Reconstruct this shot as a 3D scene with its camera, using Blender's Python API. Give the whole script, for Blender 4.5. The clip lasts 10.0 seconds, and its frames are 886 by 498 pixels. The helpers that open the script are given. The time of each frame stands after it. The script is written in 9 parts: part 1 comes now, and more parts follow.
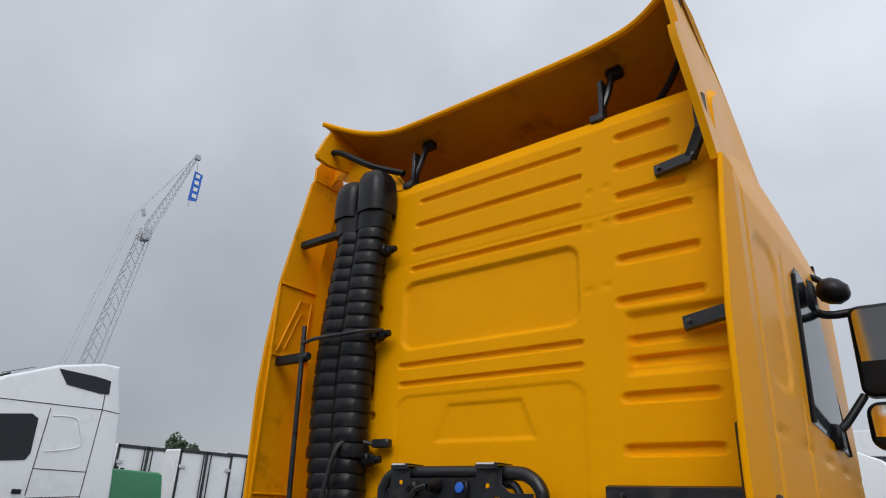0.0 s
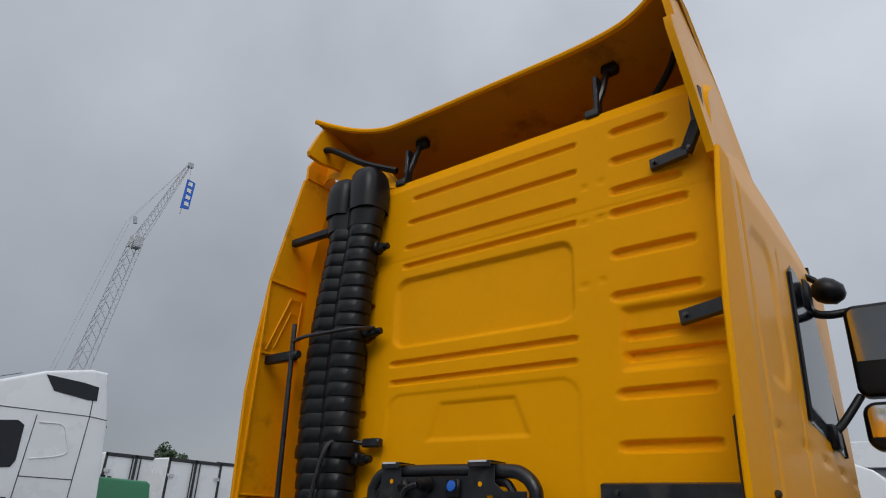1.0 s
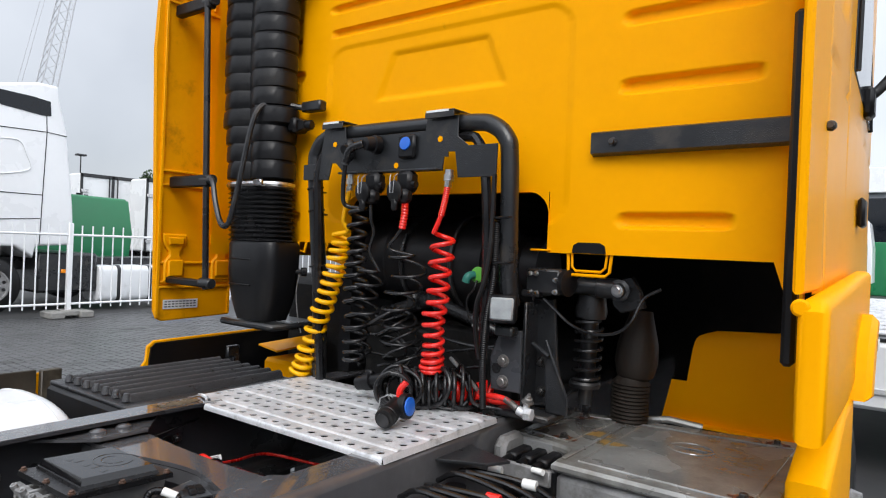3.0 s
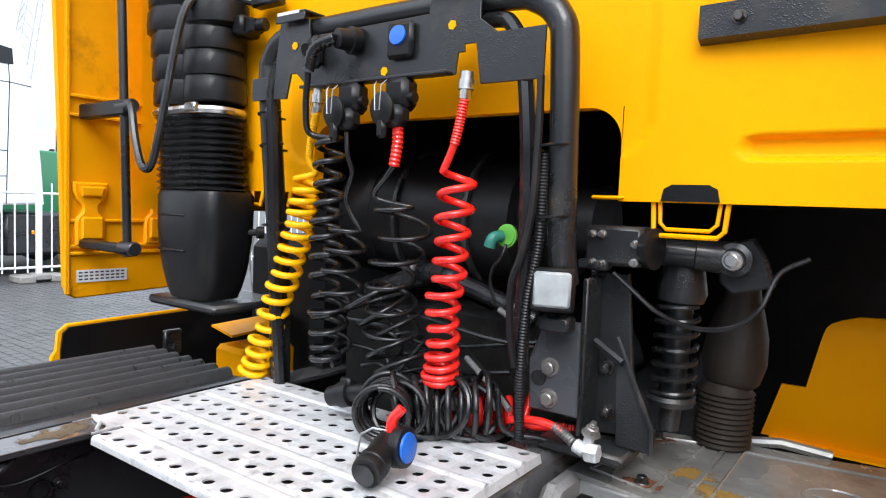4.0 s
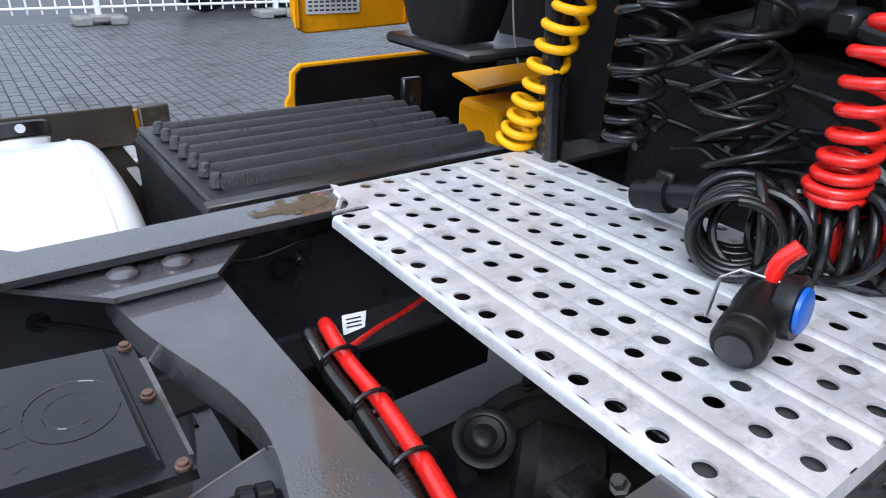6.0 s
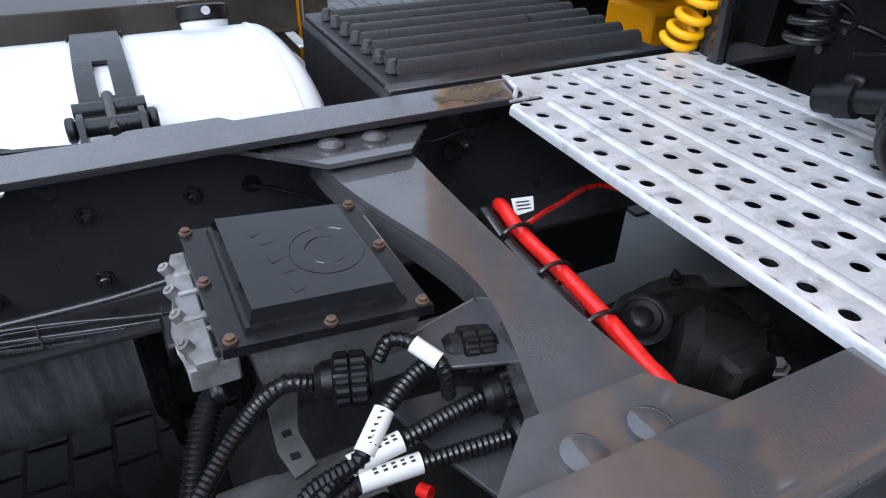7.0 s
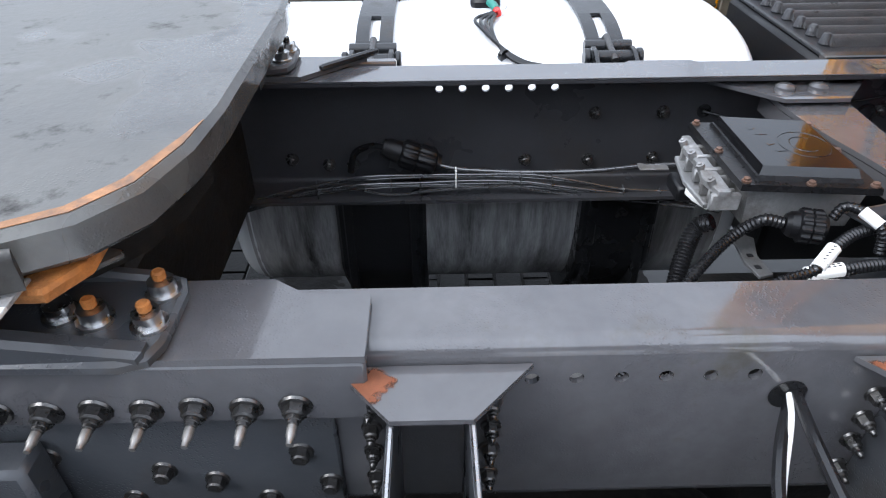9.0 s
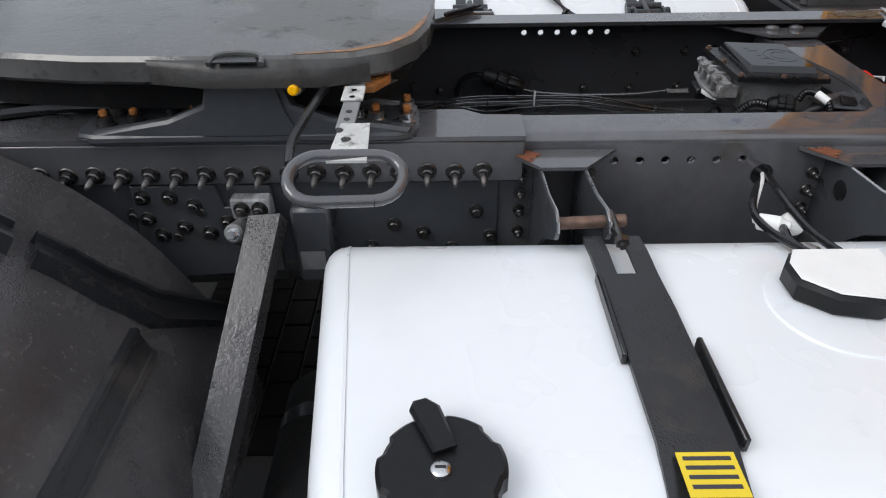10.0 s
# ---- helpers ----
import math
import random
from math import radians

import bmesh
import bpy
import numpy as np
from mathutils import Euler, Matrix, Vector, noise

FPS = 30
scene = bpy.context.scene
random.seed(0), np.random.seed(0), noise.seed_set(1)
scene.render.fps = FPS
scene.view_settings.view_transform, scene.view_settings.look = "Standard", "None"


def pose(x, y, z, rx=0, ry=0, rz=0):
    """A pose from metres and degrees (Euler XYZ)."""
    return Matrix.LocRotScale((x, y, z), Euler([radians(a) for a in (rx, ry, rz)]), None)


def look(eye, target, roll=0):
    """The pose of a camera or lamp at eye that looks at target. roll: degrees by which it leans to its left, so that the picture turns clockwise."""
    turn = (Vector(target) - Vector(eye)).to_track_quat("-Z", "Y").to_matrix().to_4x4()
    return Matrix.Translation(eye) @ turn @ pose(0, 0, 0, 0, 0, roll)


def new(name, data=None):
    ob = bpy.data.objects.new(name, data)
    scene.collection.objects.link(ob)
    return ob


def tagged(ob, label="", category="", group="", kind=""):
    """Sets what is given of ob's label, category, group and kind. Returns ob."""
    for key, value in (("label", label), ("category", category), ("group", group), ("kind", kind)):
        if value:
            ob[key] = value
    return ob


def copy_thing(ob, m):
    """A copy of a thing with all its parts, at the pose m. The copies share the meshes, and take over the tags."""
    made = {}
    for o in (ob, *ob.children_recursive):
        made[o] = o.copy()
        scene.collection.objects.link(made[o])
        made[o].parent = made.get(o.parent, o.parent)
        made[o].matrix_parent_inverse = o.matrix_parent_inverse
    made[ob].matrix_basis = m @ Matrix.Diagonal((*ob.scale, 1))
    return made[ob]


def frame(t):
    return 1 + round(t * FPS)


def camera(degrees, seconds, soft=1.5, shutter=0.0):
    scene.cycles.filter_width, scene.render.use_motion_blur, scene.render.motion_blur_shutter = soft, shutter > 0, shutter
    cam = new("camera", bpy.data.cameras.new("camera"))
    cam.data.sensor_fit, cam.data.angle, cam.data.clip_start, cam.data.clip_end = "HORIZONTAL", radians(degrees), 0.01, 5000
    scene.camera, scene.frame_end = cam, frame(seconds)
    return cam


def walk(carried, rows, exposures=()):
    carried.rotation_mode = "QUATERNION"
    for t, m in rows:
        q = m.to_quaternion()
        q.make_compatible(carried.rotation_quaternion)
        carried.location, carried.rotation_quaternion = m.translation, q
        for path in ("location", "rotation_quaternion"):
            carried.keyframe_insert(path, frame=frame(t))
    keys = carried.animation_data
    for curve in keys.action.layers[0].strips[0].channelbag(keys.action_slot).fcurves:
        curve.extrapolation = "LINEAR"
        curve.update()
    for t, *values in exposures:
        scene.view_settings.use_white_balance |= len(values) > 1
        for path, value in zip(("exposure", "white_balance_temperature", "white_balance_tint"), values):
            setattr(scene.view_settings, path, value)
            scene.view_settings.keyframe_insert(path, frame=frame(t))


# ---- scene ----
cam = camera(68.7, 10.0, soft=1.1)
PATH = [
    (0, (1.773, -2.374, 1.756), (0.584, -0.951, 2.505), 2.6),
    (0.5, (1.762, -2.346, 1.756), (0.597, -0.943, 2.577), 2.7),
    (1, (1.734, -2.322, 1.71), (0.568, -0.895, 2.489), 2.7),
    (1.5, (1.686, -2.297, 1.668), (0.495, -0.804, 2.261), 2.6),
    (2, (1.63, -2.267, 1.614), (0.422, -0.718, 1.988), 2.4),
    (2.5, (1.545, -2.061, 1.539), (0.342, -0.471, 1.688), 2.2),
    (3, (1.41, -1.751, 1.526), (0.221, -0.143, 1.517), 2.4),
    (3.2, (1.324, -1.648, 1.513), (0.143, -0.034, 1.468), 2.4),
    (4.3, (0.875, -1.12, 1.492), (-0.297, 0.493, 1.343), 2.3),
    (4.5, (0.831, -1.09, 1.485), (-0.363, 0.505, 1.32), 2.4),
    (5, (0.699, -1.06, 1.467), (-0.588, 0.43, 1.115), 2.7),
    (5.5, (0.571, -1.02, 1.437), (-0.835, 0.27, 0.838), 2.3),
    (5.7, (0.547, -1.011, 1.424), (-0.885, 0.183, 0.698), 2.3),
    (6.8, (0.541, -1.126, 1.429), (-0.896, -0.288, 0.318), 2.2),
    (7, (0.547, -1.175, 1.425), (-0.907, -0.397, 0.293), 2.2),
    (7.5, (0.579, -1.293, 1.436), (-0.919, -0.683, 0.259), 1.7),
    (8, (0.614, -1.414, 1.446), (-0.951, -1.003, 0.269), 0.9),
    (8.5, (0.699, -1.52, 1.475), (-0.919, -1.313, 0.318), 0.5),
    (9, (0.925, -1.627, 1.510), (-0.694, -1.599, 0.335), -0.5),
    (9.25, (1.076, -1.685, 1.519), (-0.540, -1.689, 0.344), -1.0),
    (9.5, (1.243, -1.740, 1.525), (-0.382, -1.764, 0.358), -1.5),
    (9.75, (1.412, -1.795, 1.540), (-0.213, -1.811, 0.376), -1.1),
    (10, (1.570, -1.853, 1.558), (-0.071, -1.862, 0.41), -0.8),
]
walk(cam, [(t, look(eye, target, roll)) for t, eye, target, roll in PATH], exposures=[(0, -0.1, 6500, 10), (0.5, -0.42, 6400, 10), (1.5, -0.35, 6500, 10), (2.5, 0.32, 6600, 10), (3.2, 0.80, 6500, 10), (4.5, 1.5, 6250, 10), (5.7, 1.05, 5850, 10), (7, 0.80, 5750, 10), (8, 0.95, 5900, 10), (9, 1.35, 6050, 10), (9.5, 1.2, 6250, 10), (10, 0.22, 6450, 10)])

# ---- world and light ----
world = bpy.data.worlds.new("overcast_sky")
scene.world = world
world.use_nodes = True
wn, wl = world.node_tree.nodes, world.node_tree.links
wn.clear()
w_out = wn.new("ShaderNodeOutputWorld")
w_bg = wn.new("ShaderNodeBackground")
w_sky = wn.new("ShaderNodeTexSky")
w_sky.sky_type, w_sky.sun_disc = "NISHITA", False
w_sky.sun_elevation, w_sky.sun_rotation = radians(52), radians(140)
w_tc = wn.new("ShaderNodeTexCoord")
w_noise = wn.new("ShaderNodeTexNoise")
w_noise.inputs["Scale"].default_value, w_noise.inputs["Detail"].default_value = 2.6, 5.0
w_ramp = wn.new("ShaderNodeValToRGB")
w_ramp.color_ramp.elements[0].position, w_ramp.color_ramp.elements[0].color = 0.32, (4.5, 4.8, 5.3, 1)
w_ramp.color_ramp.elements[1].position, w_ramp.color_ramp.elements[1].color = 0.68, (5.8, 6.1, 6.6, 1)
# the cloud deck is thinner, and so brighter, overhead and towards the sun's side
w_dot = wn.new("ShaderNodeVectorMath")
w_dot.operation = "DOT_PRODUCT"
w_dot.inputs[1].default_value = (0.62, -0.25, 0.74)
w_map = wn.new("ShaderNodeMapRange")
w_map.inputs["From Min"].default_value, w_map.inputs["From Max"].default_value = -0.8, 1.0
w_map.inputs["To Min"].default_value, w_map.inputs["To Max"].default_value = 0.62, 2.3
w_mul = wn.new("ShaderNodeMix")
w_mul.data_type, w_mul.blend_type = "RGBA", "MULTIPLY"
w_mul.inputs["Factor"].default_value = 1.0
w_mix = wn.new("ShaderNodeMix")
w_mix.data_type = "RGBA"
w_mix.inputs["Factor"].default_value = 0.9
wl.new(w_tc.outputs["Generated"], w_noise.inputs["Vector"])
wl.new(w_tc.outputs["Generated"], w_dot.inputs[0])
wl.new(w_noise.outputs["Fac"], w_ramp.inputs["Fac"])
wl.new(w_dot.outputs["Value"], w_map.inputs["Value"])
wl.new(w_ramp.outputs["Color"], w_mul.inputs[6])
wl.new(w_map.outputs["Result"], w_mul.inputs[7])
wl.new(w_sky.outputs["Color"], w_mix.inputs[6])
wl.new(w_mul.outputs[2], w_mix.inputs[7])
wl.new(w_mix.outputs[2], w_bg.inputs["Color"])
w_bg.inputs["Strength"].default_value = 0.10
wl.new(w_bg.outputs["Background"], w_out.inputs["Surface"])
sun = new("sun", bpy.data.lights.new("sun", "SUN"))
sun.data.energy, sun.data.angle, sun.data.color = 1.15, radians(30), (1.0, 0.97, 0.93)
sun.matrix_world = look((4.5, -9, 10), (0, 0, 0))


# ---- materials ----
def mat(name, col, rough=0.5, metal=0.0, var=0.15, scale=6.0, bump=0.12, bscale=90.0, coat=0.0, dirt=None, dirt_amount=0.0, dirt_scale=5.0, wet=0.0, spec=0.5, per_object=0.0, drops=0.0):
    """A procedural surface: broad and fine colour variation, fine relief, dirt patches of their own shape, wet patches of low roughness."""
    m = bpy.data.materials.new(name)
    m.use_nodes = True
    n, l = m.node_tree.nodes, m.node_tree.links
    b = n["Principled BSDF"]
    tc = n.new("ShaderNodeTexCoord")
    def noise_at(s, detail=4.0, rough_=0.6):
        t = n.new("ShaderNodeTexNoise")
        t.inputs["Scale"].default_value, t.inputs["Detail"].default_value, t.inputs["Roughness"].default_value = s, detail, rough_
        l.new(tc.outputs["Object"], t.inputs["Vector"])
        return t
    def span(src, a0, a1, b0, b1):
        r = n.new("ShaderNodeMapRange")
        for key, v in (("From Min", a0), ("From Max", a1), ("To Min", b0), ("To Max", b1)):
            r.inputs[key].default_value = v
        l.new(src, r.inputs["Value"])
        return r.outputs["Result"]
    def blend(f, a, c, kind="MIX"):
        x = n.new("ShaderNodeMix")
        x.data_type, x.blend_type = "RGBA", kind
        for sock, v in ((x.inputs["Factor"], f), (x.inputs[6], a), (x.inputs[7], c)):
            if isinstance(v, (tuple, float, int)):
                sock.default_value = v if not isinstance(v, tuple) else (*v, 1)[:4]
            else:
                l.new(v, sock)
        return x.outputs[2]
    big, fine = noise_at(scale), noise_at(scale * 14, 3.0)
    lo, hi = tuple(max(0.0, c * (1 - var)) for c in col), tuple(min(1.0, c * (1 + var)) for c in col)
    colour = blend(span(big.outputs["Fac"], 0.3, 0.7, 0, 1), lo, hi)
    colour = blend(span(fine.outputs["Fac"], 0.35, 0.65, 0.0, 0.35), colour, lo)
    if per_object:
        oi = n.new("ShaderNodeObjectInfo")
        colour = blend(1.0, colour, span(oi.outputs["Random"], 0, 1, 1 - per_object, 1 + per_object), "MULTIPLY")
    r_out = span(big.outputs["Fac"], 0.3, 0.7, max(0.03, rough - 0.08), min(1, rough + 0.08))
    if dirt:
        d = noise_at(dirt_scale, 8.0, 0.68)
        f = span(d.outputs["Fac"], 0.62 - 0.3 * dirt_amount, 0.72, 0, 1)
        colour = blend(f, colour, dirt)
        r2 = n.new("ShaderNodeMath")
        r2.operation = "MULTIPLY_ADD"
        l.new(f, r2.inputs[0])
        r2.inputs[1].default_value = 0.25
        l.new(r_out, r2.inputs[2])
        r_out = r2.outputs[0]
    if wet:
        wnode = noise_at(2.3, 3.0)
        f = span(wnode.outputs["Fac"], 0.5 - 0.12 * wet, 0.56, 0, 1)
        r3 = n.new("ShaderNodeMix")
        l.new(f, r3.inputs["Factor"])
        l.new(r_out, r3.inputs[2])
        r3.inputs[3].default_value = 0.05
        r_out = r3.outputs[0]
        colour = blend(f, colour, blend(1.0, colour, (0.72, 0.72, 0.74), "MULTIPLY"))
    l.new(colour, b.inputs["Base Color"])
    l.new(r_out, b.inputs["Roughness"])
    b.inputs["Metallic"].default_value = metal
    b.inputs["Specular IOR Level"].default_value = spec
    b.inputs["Coat Weight"].default_value = coat
    b.inputs["Coat Roughness"].default_value = 0.06
    if drops:
        vor = n.new("ShaderNodeTexVoronoi")
        vor.inputs["Scale"].default_value = 230.0
        l.new(tc.outputs["Object"], vor.inputs["Vector"])
        gate = noise_at(9.0, 2.0)
        hgt = n.new("ShaderNodeMath")
        hgt.operation = "MULTIPLY"
        l.new(span(vor.outputs["Distance"], 0.12, 0.42, 1.0, 0.0), hgt.inputs[0])
        l.new(span(gate.outputs["Fac"], 0.5, 0.6, 0.0, 1.0), hgt.inputs[1])
        bead = n.new("ShaderNodeBump")
        bead.inputs["Strength"].default_value, bead.inputs["Distance"].default_value = drops, 0.004
        l.new(hgt.outputs[0], bead.inputs["Height"])
        l.new(bead.outputs["Normal"], b.inputs["Normal"])
    if bump:
        relief = noise_at(bscale, 4.0)
        bm_ = n.new("ShaderNodeBump")
        bm_.inputs["Strength"].default_value, bm_.inputs["Distance"].default_value = bump, 0.004
        l.new(relief.outputs["Fac"], bm_.inputs["Height"])
        if drops:
            l.new(bead.outputs["Normal"], bm_.inputs["Normal"])
        l.new(bm_.outputs["Normal"], b.inputs["Normal"])
    return m


YELLOW = mat("yellow_paint", (0.93, 0.385, 0.0), 0.46, var=0.04, scale=1.6, bump=0.02, bscale=30, coat=0.02, spec=0.05, dirt=(0.72, 0.30, 0.0), dirt_amount=-0.15, dirt_scale=2.2)
YELLOW_GLOSS = mat("glossy_yellow_paint", (0.88, 0.37, 0.0), 0.36, var=0.03, scale=1.2, bump=0.006, bscale=9, coat=0.05, spec=0.12)
YELLOW_IN = mat("unpolished_yellow_plastic", (0.86, 0.355, 0.0), 0.46, var=0.06, scale=3, bump=0.05, bscale=60, spec=0.15, dirt=(0.5, 0.2, 0.0), dirt_amount=0.12, dirt_scale=4)
BLACK_PLASTIC = mat("black_plastic", (0.007, 0.007, 0.008), 0.38, var=0.25, scale=5, bump=0.12, bscale=120, dirt=(0.018, 0.017, 0.016), dirt_amount=0.3, dirt_scale=6, spec=0.28)
BLACK_GLOSS = mat("wet_black_rubber", (0.010, 0.010, 0.011), 0.25, var=0.2, scale=9, bump=0.05, bscale=150)
RIB_RUBBER = mat("pebbled_black_rubber", (0.019, 0.0195, 0.022), 0.34, var=0.5, scale=30, bump=1.0, bscale=260, spec=0.6, drops=0.5)
RUBBER = mat("ribbed_black_rubber", (0.030, 0.031, 0.035), 0.42, var=0.25, scale=12, bump=0.9, bscale=170, wet=0.7)
BLACK_METAL = mat("black_painted_steel", (0.016, 0.017, 0.019), 0.30, var=0.25, scale=4, bump=0.1, bscale=80, dirt=(0.05, 0.043, 0.036), dirt_amount=0.22, dirt_scale=7, drops=0.3)
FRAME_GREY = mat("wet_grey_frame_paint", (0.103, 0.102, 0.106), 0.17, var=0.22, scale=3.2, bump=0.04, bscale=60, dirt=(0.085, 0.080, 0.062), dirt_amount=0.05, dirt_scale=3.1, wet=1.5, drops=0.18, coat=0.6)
# frame paint darkened for the left rail, whose inner web lies in shade
RAIL_DARK = mat("shaded_frame_paint", (0.034, 0.0345, 0.038), 0.30, var=0.25, scale=3.2, bump=0.1, bscale=60, dirt=(0.03, 0.026, 0.022), dirt_amount=0.3, dirt_scale=5, drops=0.2)
FRAME_DARK = mat("dark_frame_paint", (0.050, 0.053, 0.059), 0.30, var=0.2, scale=3.2, bump=0.1, bscale=60, dirt=(0.045, 0.04, 0.035), dirt_amount=0.25, dirt_scale=5, drops=0.25)
EAR_DARK = mat("dark_greased_casting", (0.048, 0.046, 0.043), 0.42, metal=0.2, var=0.35, scale=9, bump=0.35, bscale=45, dirt=(0.02, 0.018, 0.016), dirt_amount=0.3, dirt_scale=13)
PLATE_GREY = mat("greased_grey_steel", (0.120, 0.119, 0.112), 0.40, metal=0.2, var=0.25, scale=5, bump=0.16, bscale=60, dirt=(0.018, 0.016, 0.014), dirt_amount=0.16, dirt_scale=13, wet=0.15, drops=0.12)
WHITE_TANK = mat("white_tank_paint", (0.73, 0.75, 0.77), 0.3, var=0.03, scale=2.0, bump=0.02, bscale=20, coat=0.3, dirt=(0.62, 0.63, 0.64), dirt_amount=0.05, dirt_scale=3)
WORN_WHITE = mat("chipped_white_paint", (0.52, 0.52, 0.50), 0.45, var=0.2, scale=20, bump=0.2, bscale=90, dirt=(0.06, 0.05, 0.045), dirt_amount=0.35, dirt_scale=45)
WHITE_DIRTY = mat("grimy_white_tank_side", (0.40, 0.40, 0.405), 0.4, var=0.5, scale=7, bump=0.04, bscale=30, dirt=(0.02, 0.02, 0.02), dirt_amount=0.60, dirt_scale=6)
# the grime has run down in streaks
streak = WHITE_DIRTY.node_tree.nodes.new("ShaderNodeMapping")
streak.inputs["Scale"].default_value = (1.0, 2.2, 0.30)
WHITE_DIRTY.node_tree.links.new(WHITE_DIRTY.node_tree.nodes["Texture Coordinate"].outputs["Object"], streak.inputs["Vector"])
for node in list(WHITE_DIRTY.node_tree.nodes):
    if node.type == "TEX_NOISE":
        WHITE_DIRTY.node_tree.links.new(streak.outputs["Vector"], node.inputs["Vector"])
WHITE_PAINT = mat("white_paint", (0.80, 0.81, 0.82), 0.3, var=0.03, scale=1.0, bump=0.01, coat=0.4)
GALV = mat("galvanised_steel", (0.70, 0.71, 0.725), 0.40, metal=0.4, var=0.2, scale=14, bump=0.16, bscale=110, dirt=(0.32, 0.32, 0.32), dirt_amount=0.3, dirt_scale=16)
SHAFT_GREY = mat("dusty_shaft_paint", (0.13, 0.128, 0.125), 0.6, var=0.35, scale=12, bump=0.3, bscale=60, dirt=(0.03, 0.028, 0.025), dirt_amount=0.5, dirt_scale=9)
SKIRT_BROWN = mat("grimy_brown_skirt_inside", (0.040, 0.032, 0.022), 0.5, var=0.4, scale=5, bump=0.2, bscale=50, dirt=(0.10, 0.085, 0.06), dirt_amount=0.2, dirt_scale=6)
ALU_DARK = mat("grimy_grey_bracket_steel", (0.10, 0.10, 0.10), 0.5, metal=0.3, var=0.3, scale=14, bump=0.2, bscale=70, dirt=(0.04, 0.036, 0.03), dirt_amount=0.4, dirt_scale=12)
ALU = mat("dull_aluminium", (0.27, 0.27, 0.27), 0.55, metal=0.4, var=0.22, scale=14, bump=0.35, bscale=70, dirt=(0.10, 0.09, 0.08), dirt_amount=0.4, dirt_scale=10)
SHIELD = mat("dusty_heat_shield", (0.34, 0.34, 0.325), 0.34, metal=0.4, var=0.32, scale=7, bump=0.12, bscale=30, dirt=(0.17, 0.155, 0.13), dirt_amount=0.35, dirt_scale=4, wet=0.6)
STEEL = mat("bright_steel", (0.55, 0.55, 0.55), 0.3, metal=1.0, var=0.15, scale=25, bump=0.1)
BOLT = mat("grimy_bolt_steel", (0.11, 0.107, 0.105), 0.3, metal=0.9, var=0.3, scale=40, bump=0.2, dirt=(0.05, 0.04, 0.035), dirt_amount=0.25, dirt_scale=40)
RUST = mat("orange_rust", (0.40, 0.145, 0.03), 0.75, var=0.4, scale=30, bump=0.6, bscale=120, dirt=(0.10, 0.05, 0.02), dirt_amount=0.4, dirt_scale=14)
RED = mat("red_hose", (0.78, 0.018, 0.012), 0.28, var=0.08, scale=20, bump=0.03, coat=0.3)
YHOSE = mat("yellow_hose", (0.90, 0.44, 0.0), 0.32, var=0.08, scale=20, bump=0.03, spec=0.3)
GREEN = mat("green_cap", (0.13, 0.46, 0.06), 0.4, var=0.1, scale=20, bump=0.05)
TEAL = mat("teal_connector", (0.03, 0.20, 0.16), 0.4, var=0.1, scale=20, bump=0.05)
BLUE = mat("blue_plastic", (0.012, 0.12, 0.55), 0.35, var=0.08, scale=20, bump=0.03)
LABEL = mat("white_label", (0.78, 0.78, 0.76), 0.5, var=0.04, scale=20, bump=0.02)
PRINT = mat("dark_print", (0.04, 0.04, 0.05), 0.6, var=0.1)
YLABEL = mat("yellow_label", (0.75, 0.56, 0.03), 0.5, var=0.06, scale=20, bump=0.02)
GLASS_DARK = mat("dark_tinted_glass", (0.006, 0.008, 0.012), 0.05, var=0.1, scale=2, bump=0.0, spec=0.3)
# yellow lowered to brown: the shade under the deflector is in the colour
DEFLECTOR_IN = mat("shaded_deflector_underside", (0.50, 0.225, 0.005), 0.6, var=0.12, scale=2, bump=0.06, bscale=40, spec=0.15, dirt=(0.25, 0.11, 0.01), dirt_amount=0.2, dirt_scale=3)
LENS = mat("frosted_lamp_lens", (0.34, 0.36, 0.37), 0.12, var=0.25, scale=30, bump=0.06, bscale=60, coat=1.0)
MIRROR = mat("mirror_glass", (0.75, 0.78, 0.80), 0.02, metal=1.0, var=0.02, bump=0.0)
AMBER = mat("amber_lens", (0.85, 0.26, 0.01), 0.2, var=0.05, bump=0.05)
TRUCK_GREEN = mat("green_truck_paint", (0.012, 0.20, 0.075), 0.35, var=0.06, scale=1.5, bump=0.02, coat=0.4)
CONCRETE = mat("concrete", (0.24, 0.235, 0.22), 0.85, var=0.2, scale=9, bump=0.5, bscale=60)
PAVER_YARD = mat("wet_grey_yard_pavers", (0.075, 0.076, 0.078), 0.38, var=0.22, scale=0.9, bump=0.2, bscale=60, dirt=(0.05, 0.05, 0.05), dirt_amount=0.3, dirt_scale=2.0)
# same pavers under the truck, with the underbody shade put into the colour
PAVER = mat("shade_darkened_clinker", (0.0125, 0.0120, 0.0116), 0.5, var=0.45, scale=5, bump=0.5, bscale=70, wet=0.0, per_object=0.32, spec=0.15)
# near-black so that the sheet paints in shade under the truck
SHADE_SILT = mat("shade_dark_silt", (0.008, 0.0065, 0.0055), 0.6, spec=0.12, var=0.5, scale=9, bump=0.6, bscale=60, dirt=(0.022, 0.019, 0.016), dirt_amount=0.25, dirt_scale=26)
JOINT = mat("wet_ground", (0.055, 0.055, 0.056), 0.5, var=0.22, scale=0.8, bump=0.15, bscale=25)
BROWN = mat("brown_bellows", (0.022, 0.016, 0.012), 0.6, var=0.25, scale=18, bump=0.2)
BARK = mat("bark", (0.09, 0.07, 0.05), 0.9, var=0.3, bump=0.6)
LEAF = mat("leaves", (0.045, 0.075, 0.03), 0.6, var=0.35, scale=3)
